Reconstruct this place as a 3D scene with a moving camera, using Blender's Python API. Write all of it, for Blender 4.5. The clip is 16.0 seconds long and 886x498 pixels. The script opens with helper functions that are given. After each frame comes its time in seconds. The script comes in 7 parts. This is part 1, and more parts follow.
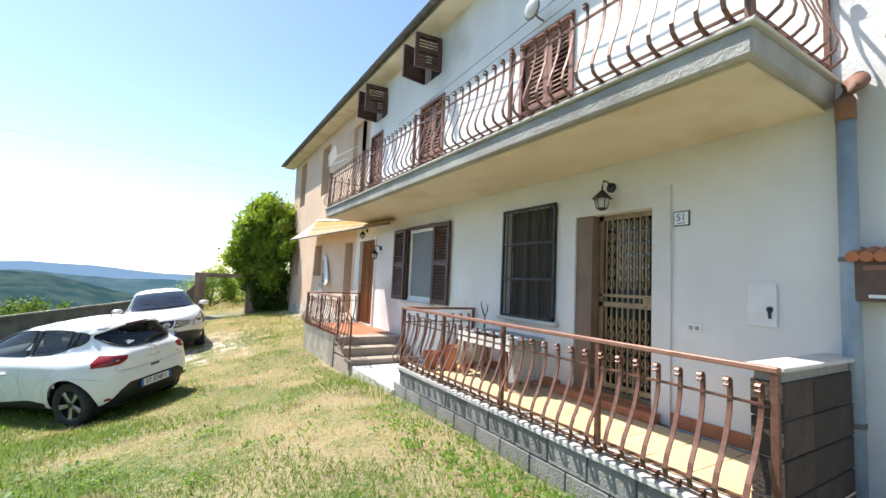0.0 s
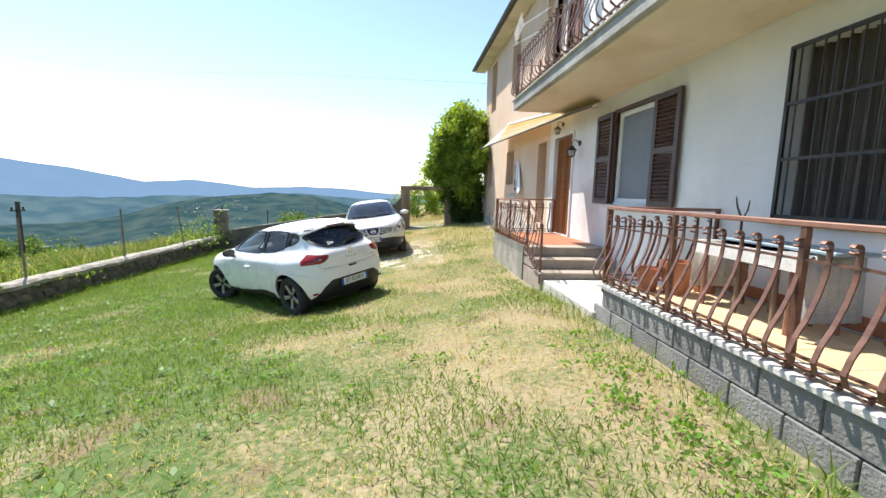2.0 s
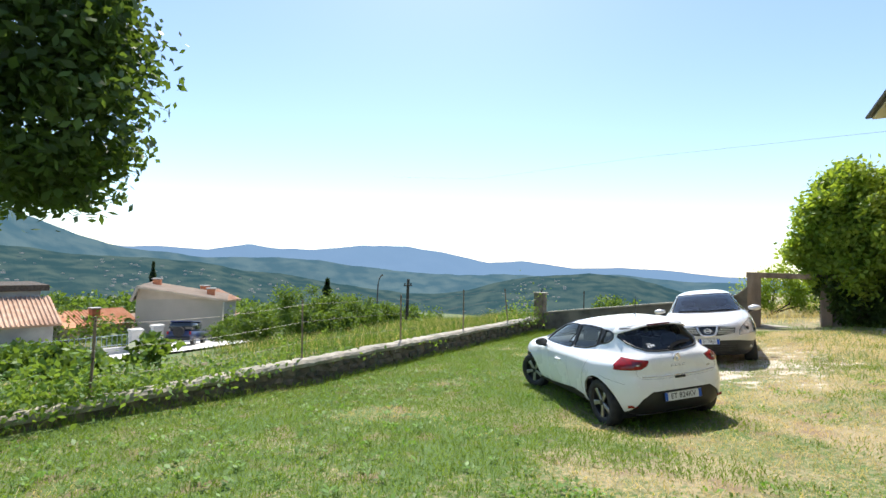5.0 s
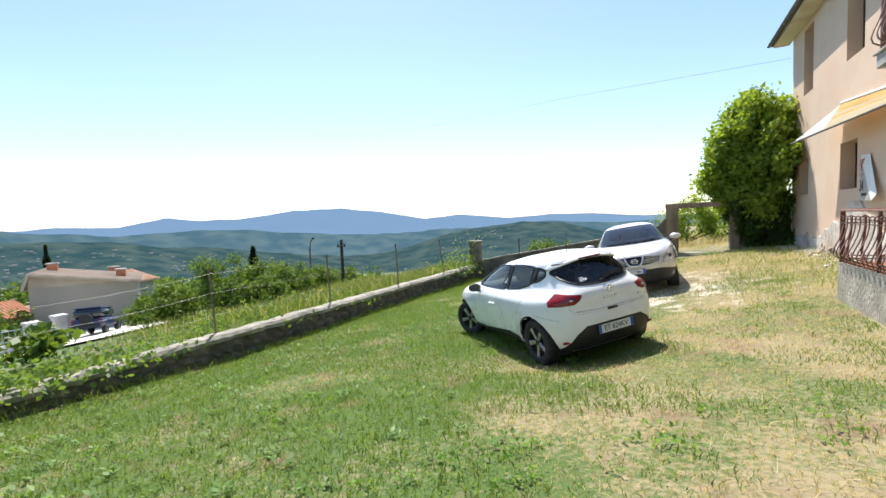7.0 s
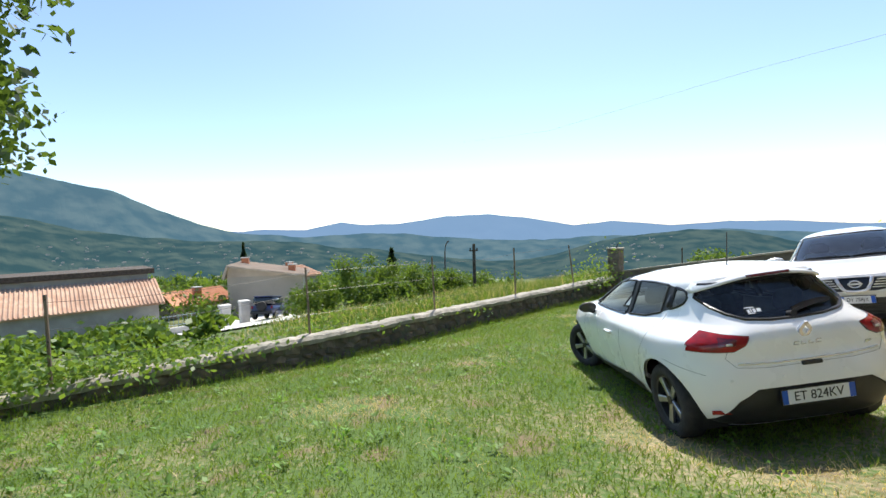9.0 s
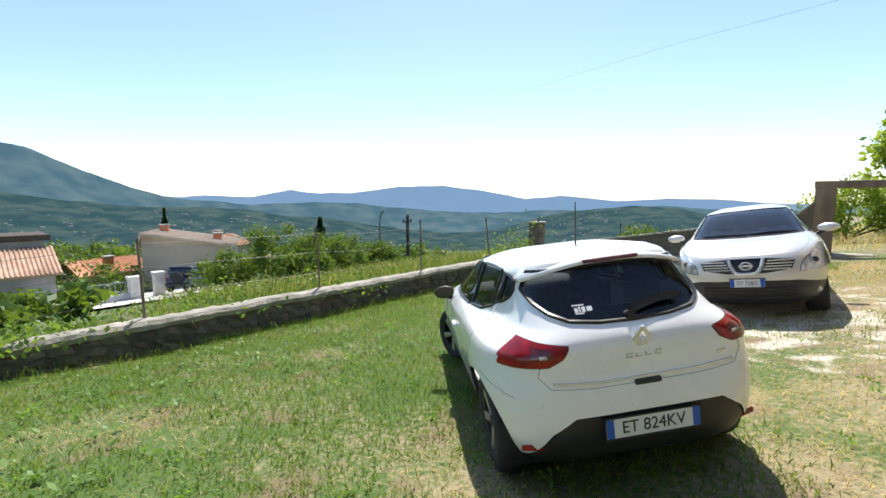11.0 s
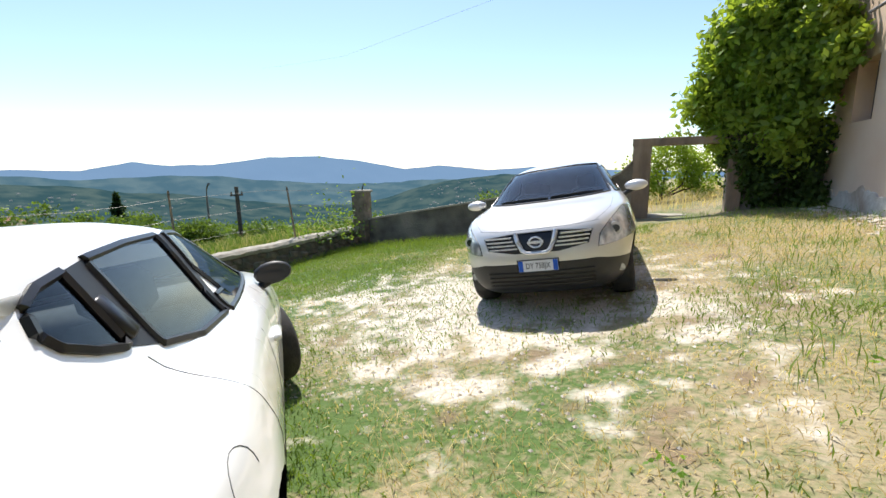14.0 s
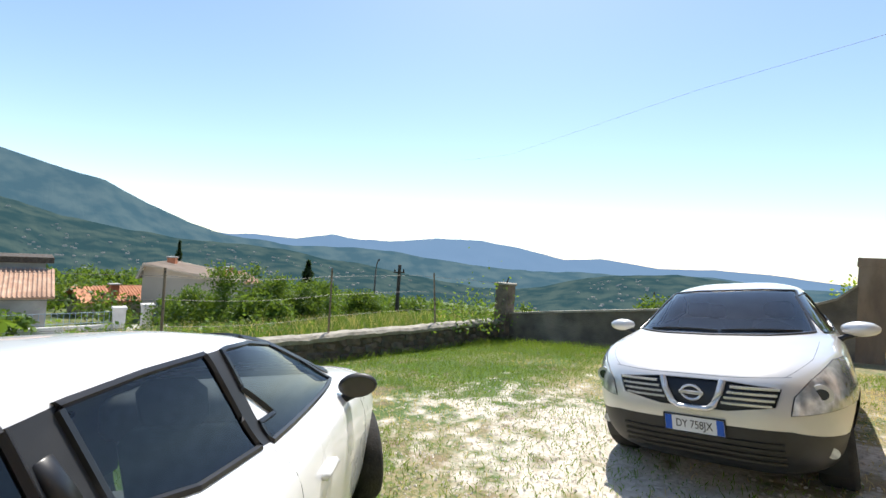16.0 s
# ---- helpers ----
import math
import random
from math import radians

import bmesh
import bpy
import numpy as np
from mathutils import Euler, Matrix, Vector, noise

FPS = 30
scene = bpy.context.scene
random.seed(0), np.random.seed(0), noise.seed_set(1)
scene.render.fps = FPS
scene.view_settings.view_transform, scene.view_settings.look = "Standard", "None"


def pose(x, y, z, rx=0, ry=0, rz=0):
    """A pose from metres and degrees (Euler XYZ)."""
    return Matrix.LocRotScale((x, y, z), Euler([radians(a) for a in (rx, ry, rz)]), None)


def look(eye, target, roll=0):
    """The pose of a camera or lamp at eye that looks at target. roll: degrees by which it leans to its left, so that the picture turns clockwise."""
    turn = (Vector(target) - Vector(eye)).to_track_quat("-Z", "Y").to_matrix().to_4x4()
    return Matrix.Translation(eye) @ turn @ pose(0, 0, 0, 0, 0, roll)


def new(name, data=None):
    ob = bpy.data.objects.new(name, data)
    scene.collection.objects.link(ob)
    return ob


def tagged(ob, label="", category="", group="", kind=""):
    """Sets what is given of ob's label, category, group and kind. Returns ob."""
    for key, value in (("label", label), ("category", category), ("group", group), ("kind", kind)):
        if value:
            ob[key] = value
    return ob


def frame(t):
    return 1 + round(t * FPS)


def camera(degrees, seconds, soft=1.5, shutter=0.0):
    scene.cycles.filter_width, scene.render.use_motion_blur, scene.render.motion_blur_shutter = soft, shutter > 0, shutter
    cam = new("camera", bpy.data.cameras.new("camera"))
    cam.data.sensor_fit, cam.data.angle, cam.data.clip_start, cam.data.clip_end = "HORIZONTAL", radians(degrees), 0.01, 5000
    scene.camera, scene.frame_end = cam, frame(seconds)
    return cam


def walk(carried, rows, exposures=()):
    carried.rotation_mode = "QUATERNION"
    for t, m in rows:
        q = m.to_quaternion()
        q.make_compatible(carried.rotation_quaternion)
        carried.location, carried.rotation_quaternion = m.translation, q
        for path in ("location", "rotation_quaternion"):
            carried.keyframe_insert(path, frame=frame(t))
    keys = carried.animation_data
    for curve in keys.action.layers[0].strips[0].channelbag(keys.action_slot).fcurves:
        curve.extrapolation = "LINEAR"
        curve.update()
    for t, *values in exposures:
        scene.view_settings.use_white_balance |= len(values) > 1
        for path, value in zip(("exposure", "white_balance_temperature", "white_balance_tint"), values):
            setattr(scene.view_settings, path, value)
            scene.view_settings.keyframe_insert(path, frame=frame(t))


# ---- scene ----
cam = camera(92.4, 16.0)
PATH = [
    (0, (0.74, -0.027, 2.355), (1.765, 1.684, 2.514), 2.6),
    (0.5, (0.916, 0.193, 2.289), (1.78, 1.997, 2.286), 1.7),
    (1, (1.057, 0.473, 2.248), (1.841, 2.303, 2.06), 3.1),
    (1.5, (1.097, 0.712, 2.201), (1.656, 2.62, 1.98), 0.7),
    (2, (1.253, 1.065, 2.114), (1.428, 3.039, 1.85), 1.4),
    (2.5, (1.22, 1.31, 2.071), (1.239, 3.282, 1.738), 0.2),
    (3, (1.162, 1.469, 2.07), (0.446, 3.308, 1.74), -2.4),
    (3.2, (1.107, 1.536, 2.041), (0.171, 3.278, 1.742), -2.3),
    (5.3, (1.158, 1.6, 2.272), (-0.014, 3.219, 2.366), 2.2),
    (5.5, (1.172, 1.645, 2.251), (0.072, 3.314, 2.331), 2.1),
    (5.6, (1.13, 1.672, 2.244), (0.079, 3.372, 2.316), 1.5),
    (6, (1.171, 1.727, 2.206), (0.263, 3.508, 2.154), 1.6),
    (6.5, (1.073, 1.932, 2.144), (0.199, 3.728, 2.05), -2.6),
    (7, (1.014, 2.193, 2.106), (0.086, 3.96, 1.974), -2.5),
    (7.5, (1.0, 2.66, 2.049), (-0.025, 4.372, 1.91), -0.6),
    (8, (0.912, 3.005, 2.017), (0.027, 4.793, 1.872), 0.4),
    (8.5, (0.873, 3.317, 2.03), (-0.417, 4.844, 1.957), -0.4),
    (8.7, (0.865, 3.451, 2.009), (-0.595, 4.817, 1.942), -1.7),
    (10.8, (0.951, 5.092, 1.92), (-0.467, 6.492, 1.748), -0.6),
    (11, (1.030, 5.248, 1.908), (-0.274, 6.749, 1.690), -0.3),
    (11.5, (1.104, 5.691, 1.865), (0.213, 7.480, 1.774), -1.3),
    (12, (1.171, 6.123, 1.791), (0.475, 7.972, 1.484), -2.7),
    (12.5, (1.193, 6.604, 1.762), (0.539, 8.457, 1.388), -3.3),
    (13, (1.207, 7.075, 1.719), (0.576, 8.945, 1.394), -3.3),
    (13.5, (1.321, 7.384, 1.740), (0.415, 9.126, 1.358), -3.3),
    (14, (1.278, 7.876, 1.741), (0.441, 9.656, 1.381), -1.2),
    (14.5, (1.298, 8.197, 1.765), (0.118, 9.778, 1.436), 0.4),
    (15, (1.309, 8.335, 1.842), (0.002, 9.837, 1.645), 3.0),
    (15.5, (1.299, 8.344, 1.897), (-0.106, 9.766, 1.845), 3.6),
    (16, (1.307, 8.308, 1.919), (-0.131, 9.698, 1.945), 3.9),
]
walk(cam, [(t, look(eye, target, roll)) for t, eye, target, roll in PATH], exposures=((0, 0.84), (3, 0.80), (6, 0.68), (8.5, 0.64), (12.5, 0.54), (16, 0.54)))

# ---- light ----
SUN_DIR = Vector((-0.35, 0.46, 1.0)).normalized()
sun_data = bpy.data.lights.new("sun", "SUN")
sun_data.energy, sun_data.angle, sun_data.color = 5.0, radians(0.53), (1.0, 0.95, 0.87)
sun = new("sun", sun_data)
sun.matrix_world = look(SUN_DIR * 60, (0, 0, 0))
world = bpy.data.worlds.new("sky")
scene.world = world
world.use_nodes = True
sky = world.node_tree.nodes.new("ShaderNodeTexSky")
sky.sky_type, sky.sun_disc = "NISHITA", False
sky.sun_elevation = math.asin(SUN_DIR.z)
sky.sun_rotation = math.atan2(SUN_DIR.x, SUN_DIR.y)
sky.altitude, sky.air_density, sky.dust_density, sky.ozone_density = 600, 1.0, 0.6, 1.6
back = world.node_tree.nodes["Background"]
back.inputs["Strength"].default_value = 0.15
world.node_tree.links.new(sky.outputs["Color"], back.inputs["Color"])


# ---- materials ----
def mat(name, c1, c2=None, rough=0.6, metal=0.0, scale=3.0, bump=0.0, bscale=60.0, lo=0.35, hi=0.65, c3=None, s3=0.5, spec=0.5, coat=0.0, isle=0.0, trans=0.0, obj=0.0, stretch=(1, 1, 1)):
    """A surface of two colours mixed by noise, large stains of a third, fine relief, and pieces that differ."""
    m = bpy.data.materials.new(name)
    m.use_nodes = True
    nt = m.node_tree
    L, N = nt.links, nt.nodes
    b = N["Principled BSDF"]
    b.inputs["Roughness"].default_value = rough
    b.inputs["Metallic"].default_value = metal
    b.inputs["Specular IOR Level"].default_value = spec
    b.inputs["Coat Weight"].default_value = coat
    b.inputs["Coat Roughness"].default_value = 0.04
    b.inputs["Transmission Weight"].default_value = trans
    b.inputs["Base Color"].default_value = (*c1, 1)
    tc = N.new("ShaderNodeTexCoord")
    mp = N.new("ShaderNodeMapping")
    mp.inputs["Scale"].default_value = stretch
    L.new(tc.outputs["Object"], mp.inputs["Vector"])
    col = None

    def noise_mask(sc, a, z, detail=6):
        n = N.new("ShaderNodeTexNoise")
        n.inputs["Scale"].default_value = sc
        n.inputs["Detail"].default_value = detail
        L.new(mp.outputs["Vector"], n.inputs["Vector"])
        r = N.new("ShaderNodeMapRange")
        r.inputs["From Min"].default_value, r.inputs["From Max"].default_value = a, z
        L.new(n.outputs["Fac"], r.inputs["Value"])
        return n, r

    def mix(fac, a, z):
        x = N.new("ShaderNodeMix")
        x.data_type = "RGBA"
        L.new(fac, x.inputs["Factor"])
        for val, i in ((a, 6), (z, 7)):
            if isinstance(val, tuple):
                x.inputs[i].default_value = (*val, 1)
            else:
                L.new(val, x.inputs[i])
        return x.outputs[2]

    if c2:
        n, r = noise_mask(scale, lo, hi)
        col = mix(r.outputs["Result"], c1, c2)
        if c3:
            n3, r3 = noise_mask(s3, 0.5, 0.68)
            col = mix(r3.outputs["Result"], col, c3)
        L.new(col, b.inputs["Base Color"])
        rr = N.new("ShaderNodeMapRange")
        rr.inputs["To Min"].default_value, rr.inputs["To Max"].default_value = max(0.02, rough - 0.08), min(1, rough + 0.08)
        L.new(n.outputs["Fac"], rr.inputs["Value"])
        L.new(rr.outputs["Result"], b.inputs["Roughness"])
    if isle or obj:
        hsv = N.new("ShaderNodeHueSaturation")
        if isle:
            src, amount = N.new("ShaderNodeNewGeometry").outputs["Random Per Island"], isle
        else:
            src, amount = N.new("ShaderNodeObjectInfo").outputs["Random"], obj
        mr = N.new("ShaderNodeMapRange")
        mr.inputs["To Min"].default_value, mr.inputs["To Max"].default_value = 1 - amount, 1 + amount
        L.new(src, mr.inputs["Value"])
        L.new(mr.outputs["Result"], hsv.inputs["Value"])
        if col is not None:
            L.new(col, hsv.inputs["Color"])
        else:
            hsv.inputs["Color"].default_value = (*c1, 1)
        L.new(hsv.outputs["Color"], b.inputs["Base Color"])
    if bump:
        nb = N.new("ShaderNodeTexNoise")
        nb.inputs["Scale"].default_value = bscale
        nb.inputs["Detail"].default_value = 5
        L.new(mp.outputs["Vector"], nb.inputs["Vector"])
        bp = N.new("ShaderNodeBump")
        bp.inputs["Strength"].default_value = min(1.0, bump)
        bp.inputs["Distance"].default_value = 0.02
        L.new(nb.outputs["Fac"], bp.inputs["Height"])
        L.new(bp.outputs["Normal"], b.inputs["Normal"])
    return m


def leafy(name, c1, c2, rough=0.5):
    """Leaves: each differs, and light shines through them."""
    m = mat(name, c1, c2, rough=rough, scale=1.2, isle=0.5, spec=0.3)
    nt = m.node_tree
    b, out = nt.nodes["Principled BSDF"], nt.nodes["Material Output"]
    tr = nt.nodes.new("ShaderNodeBsdfTranslucent")
    tr.inputs["Color"].default_value = (c2[0] * 2.6, c2[1] * 2.4, c2[2] * 1.2, 1)
    mx = nt.nodes.new("ShaderNodeMixShader")
    mx.inputs["Fac"].default_value = 0.35
    nt.links.new(b.outputs[0], mx.inputs[1])
    nt.links.new(tr.outputs[0], mx.inputs[2])
    nt.links.new(mx.outputs[0], out.inputs[0])
    return m


def distant(name, c1, c2, scale, glow, haze_glow):
    """Far hills: woods in patches, with the haze put in as an even glow of the surface."""
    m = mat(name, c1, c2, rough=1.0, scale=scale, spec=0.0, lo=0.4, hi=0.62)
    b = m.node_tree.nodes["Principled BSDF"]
    b.inputs["Emission Color"].default_value = (*haze_glow, 1)
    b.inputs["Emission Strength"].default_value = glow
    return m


M = dict(
    white_wall=mat("grey-white plaster", (0.70, 0.70, 0.68), (0.79, 0.79, 0.77), rough=0.9, scale=1.1, bump=0.25, bscale=45, c3=(0.52, 0.50, 0.46), s3=0.6),
    portal=mat("smooth white plaster band", (0.72, 0.71, 0.69), (0.66, 0.65, 0.62), rough=0.85, scale=3, bump=0.1),
    old_wall=mat("peach lime plaster", (0.64, 0.46, 0.33), (0.70, 0.55, 0.42), rough=0.95, scale=0.9, bump=0.4, bscale=30, c3=(0.66, 0.43, 0.30), s3=0.45),
    bare_wall=mat("bare crumbled plaster", (0.62, 0.57, 0.50), (0.47, 0.41, 0.35), rough=1.0, scale=5, bump=1.0, bscale=14, c3=(0.40, 0.30, 0.22), s3=1.4),
    soffit=mat("cream soffit paint", (0.66, 0.58, 0.44), (0.72, 0.64, 0.50), rough=0.9, scale=1.5, bump=0.1, c3=(0.55, 0.45, 0.30), s3=1.0),
    concrete=mat("weathered concrete", (0.42, 0.41, 0.38), (0.30, 0.29, 0.27), rough=0.95, scale=3, bump=0.6, bscale=35, c3=(0.22, 0.21, 0.19), s3=1.1),
    pale_concrete=mat("pale concrete", (0.62, 0.60, 0.56), (0.52, 0.50, 0.46), rough=0.95, scale=2.5, bump=0.3, bscale=40),
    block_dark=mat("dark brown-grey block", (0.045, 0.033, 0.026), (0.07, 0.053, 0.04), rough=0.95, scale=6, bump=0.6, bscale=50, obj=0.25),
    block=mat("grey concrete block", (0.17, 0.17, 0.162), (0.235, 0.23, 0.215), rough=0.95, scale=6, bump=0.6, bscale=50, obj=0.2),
    mortar=mat("mortar", (0.33, 0.32, 0.30), (0.26, 0.25, 0.23), rough=1.0, scale=9, bump=0.3),
    stone=mat("rubble stone", (0.20, 0.155, 0.115), (0.10, 0.08, 0.06), rough=0.95, scale=5, bump=0.9, bscale=18, obj=0.25, c3=(0.14, 0.14, 0.11), s3=1.5),
    cap=mat("lichened cement coping", (0.42, 0.38, 0.31), (0.26, 0.235, 0.19), rough=0.95, scale=4, bump=0.9, bscale=20, c3=(0.25, 0.24, 0.19), s3=1.6),
    darkwall=mat("dark cement render", (0.16, 0.14, 0.11), (0.10, 0.09, 0.075), rough=0.95, scale=3, bump=0.7, bscale=25, c3=(0.24, 0.21, 0.17), s3=1.2),
    gatepost=mat("brown weathered post", (0.26, 0.19, 0.13), (0.16, 0.12, 0.09), rough=0.95, scale=5, bump=0.7, bscale=22, c3=(0.34, 0.27, 0.20), s3=2.0, stretch=(1, 1, 0.3)),
    tile_floor=mat("ochre floor tile", (0.62, 0.45, 0.25), (0.68, 0.52, 0.31), rough=0.6, scale=3, obj=0.06),
    terracotta=mat("terracotta tile", (0.45, 0.17, 0.08), (0.36, 0.13, 0.06), rough=0.6, scale=6, bump=0.1, obj=0.12),
    step=mat("pale stone tread", (0.42, 0.35, 0.28), (0.33, 0.27, 0.22), rough=0.8, scale=5, bump=0.2),
    iron=mat("brown painted wrought iron", (0.20, 0.095, 0.06), (0.12, 0.055, 0.04), rough=0.45, metal=0.25, scale=20, bump=0.15, bscale=90),
    rail_top=mat("brown painted handrail", (0.30, 0.15, 0.10), (0.24, 0.11, 0.075), rough=0.45, scale=12),
    black_iron=mat("dark iron", (0.025, 0.022, 0.02), (0.05, 0.045, 0.04), rough=0.5, metal=0.3, scale=20),
    shutter=mat("dark brown shutter", (0.050, 0.024, 0.018), (0.085, 0.042, 0.03), rough=0.5, scale=9, stretch=(1, 1, 5)),
    shutter_red=mat("faded red-brown shutter", (0.22, 0.10, 0.075), (0.28, 0.14, 0.10), rough=0.6, scale=9),
    # indoor shade is put into this near-black colour
    void=mat("near-black for unlit rooms", (0.02, 0.018, 0.016), (0.03, 0.027, 0.024), rough=1.0, scale=2),
    jamb=mat("brown stone jamb", (0.18, 0.12, 0.085), (0.24, 0.17, 0.12), rough=0.8, scale=4, bump=0.2),
    grille=mat("brass-painted iron", (0.36, 0.26, 0.15), (0.26, 0.18, 0.10), rough=0.45, metal=0.4, scale=14),
    glass_dark=mat("window glass", (0.02, 0.025, 0.03), rough=0.05, spec=0.8),
    frame_white=mat("white window frame", (0.78, 0.78, 0.76), (0.72, 0.72, 0.70), rough=0.4, scale=8),
    screen=mat("grey insect screen", (0.15, 0.17, 0.19), (0.19, 0.21, 0.23), rough=0.6, scale=2),
    bead=mat("orange wooden bead", (0.42, 0.20, 0.07), (0.34, 0.14, 0.045), rough=0.5, scale=5, obj=0.25, stretch=(1, 1, 0.2)),
    curtain=mat("brown grey curtain", (0.10, 0.08, 0.065), (0.15, 0.13, 0.11), rough=0.9, scale=4, stretch=(1, 6, 0.3)),
    roof=mat("dark roof edge", (0.16, 0.15, 0.14), (0.10, 0.095, 0.09), rough=0.8, scale=7, bump=0.3),
    roof_tile=mat("pale terracotta roof tile", (0.50, 0.30, 0.20), (0.60, 0.42, 0.30), rough=0.9, scale=2, bump=0.5, bscale=12, c3=(0.36, 0.22, 0.15), s3=0.4),
    pipe=mat("grey-blue drainpipe", (0.28, 0.36, 0.42), (0.22, 0.29, 0.35), rough=0.45, scale=6, c3=(0.36, 0.42, 0.46), s3=2),
    pipe_brown=mat("rust brown pipe", (0.28, 0.14, 0.09), (0.20, 0.10, 0.07), rough=0.6, scale=8),
    white_metal=mat("white painted metal", (0.78, 0.78, 0.77), (0.72, 0.72, 0.70), rough=0.4, scale=6),
    plaque=mat("white enamel", (0.80, 0.80, 0.78), rough=0.25),
    blue=mat("blue print", (0.03, 0.06, 0.30), rough=0.4),
    ink=mat("black print", (0.015, 0.015, 0.018), rough=0.4),
    redprint=mat("red print", (0.45, 0.05, 0.06), rough=0.5),
    mailbox=mat("brown mailbox", (0.10, 0.055, 0.04), (0.14, 0.08, 0.06), rough=0.5, scale=10),
    awning=mat("yellow striped awning cloth", (0.66, 0.44, 0.13), (0.72, 0.52, 0.2), rough=0.8, scale=3),
    awning_pale=mat("cream awning cloth", (0.66, 0.56, 0.38), (0.70, 0.60, 0.42), rough=0.85, scale=3),
    awning_white=mat("white for sunlit awning end and roller", (0.80, 0.79, 0.75), (0.74, 0.73, 0.70), rough=0.8, scale=3),
    rubble=mat("exposed rubble masonry", (0.30, 0.21, 0.15), (0.46, 0.39, 0.32), rough=1.0, scale=9, bump=0.8, bscale=24, isle=0.35),
    soil=None,
)


# ---- mesh helpers ----
def mesh_of(name, bm, material, smooth=False):
    me = bpy.data.meshes.new(name)
    bm.to_mesh(me)
    bm.free()
    for m in (material if isinstance(material, (list, tuple)) else [material]):
        me.materials.append(m)
    if smooth:
        me.polygons.foreach_set("use_smooth", [True] * len(me.polygons))
    return me


def part(name, bm, material, parent=None, label="", smooth=False):
    ob = new(name, mesh_of(name, bm, material, smooth))
    ob.parent = parent
    if label:
        ob["label"] = label
    return ob


def share(name, me, parent, m):
    ob = new(name, me)
    ob.parent = parent
    ob.matrix_basis = m
    return ob


def empty(name, m=Matrix(), label="", category="", group="", kind=""):
    ob = new(name)
    ob.matrix_world = m
    ob.empty_display_size = 0.1
    return tagged(ob, label, category, group, kind)


def box(bm, x0, x1, y0, y1, z0, z1, bevel=0.0, jitter=0.0):
    vs = bmesh.ops.create_cube(bm, size=1)["verts"]
    for v in vs:
        v.co = Vector(((x0 + x1) / 2 + v.co.x * (x1 - x0), (y0 + y1) / 2 + v.co.y * (y1 - y0), (z0 + z1) / 2 + v.co.z * (z1 - z0)))
        if jitter:
            v.co += Vector([random.uniform(-jitter, jitter) for _ in range(3)])
    if bevel:
        es = list({e for v in vs for e in v.link_edges})
        bmesh.ops.bevel(bm, geom=es, offset=bevel, segments=1, affect="EDGES")
    return vs


def one_box(*a, **k):
    bm = bmesh.new()
    box(bm, *a, **k)
    return bm


def tube(bm, pts, r, n=6, taper=None, caps=True):
    """A round bar along points, its radius one number or one a point."""
    pts = [Vector(p) for p in pts]
    rings = []
    for i, p in enumerate(pts):
        d = (pts[min(i + 1, len(pts) - 1)] - pts[max(i - 1, 0)]).normalized()
        a = d.cross(Vector((0, 0, 1)) if abs(d.z) < 0.9 else Vector((1, 0, 0))).normalized()
        b = d.cross(a)
        rad = r[i] if isinstance(r, (list, tuple)) else r
        rings.append([bm.verts.new(p + rad * (math.cos(k * math.tau / n) * a + math.sin(k * math.tau / n) * b)) for k in range(n)])
    for q, s in zip(rings, rings[1:]):
        for k in range(n):
            bm.faces.new((q[k], q[(k + 1) % n], s[(k + 1) % n], s[k]))
    if caps:
        bm.faces.new(rings[0][::-1])
        bm.faces.new(rings[-1])
    return bm


def strap(bm, pts, w, th, side=Vector((0, 1, 0))):
    """A flat bar along points, w wide along side and th thick."""
    pts = [Vector(p) for p in pts]
    rings = []
    for i, p in enumerate(pts):
        d = (pts[min(i + 1, len(pts) - 1)] - pts[max(i - 1, 0)]).normalized()
        nrm = d.cross(side).normalized()
        rings.append([bm.verts.new(p + sx * side * w / 2 + sn * nrm * th / 2) for sx, sn in ((-1, -1), (1, -1), (1, 1), (-1, 1))])
    for q, s in zip(rings, rings[1:]):
        for k in range(4):
            bm.faces.new((q[k], q[(k + 1) % 4], s[(k + 1) % 4], s[k]))
    bm.faces.new(rings[0][::-1])
    bm.faces.new(rings[-1])
    return bm


def quads_mesh(name, corners, material, smooth=False):
    """A mesh of many loose quads from an array (n, 4, 3)."""
    c = np.asarray(corners, dtype=np.float32)
    n = len(c)
    me = bpy.data.meshes.new(name)
    me.vertices.add(4 * n)
    me.vertices.foreach_set("co", c.reshape(-1))
    me.loops.add(4 * n)
    me.loops.foreach_set("vertex_index", np.arange(4 * n, dtype=np.int32))
    me.polygons.add(n)
    me.polygons.foreach_set("loop_start", np.arange(0, 4 * n, 4, dtype=np.int32))
    me.polygons.foreach_set("loop_total", np.full(n, 4, dtype=np.int32))
    me.materials.append(material)
    me.update(calc_edges=True)
    return me


def text_mesh(body, size, m, material, parent, name="lettering", depth=0.002):
    cu = bpy.data.curves.new(name, "FONT")
    cu.body, cu.size, cu.extrude, cu.align_x, cu.align_y = body, size, depth, "CENTER", "CENTER"
    tmp = bpy.data.objects.new("tmp_text", cu)
    scene.collection.objects.link(tmp)
    bpy.context.view_layer.update()
    me = bpy.data.meshes.new_from_object(tmp.evaluated_get(bpy.context.evaluated_depsgraph_get()))
    bpy.data.objects.remove(tmp)
    me.materials.clear()
    me.materials.append(material)
    ob = new(name, me)
    ob.parent, ob.matrix_basis = parent, m
    return ob


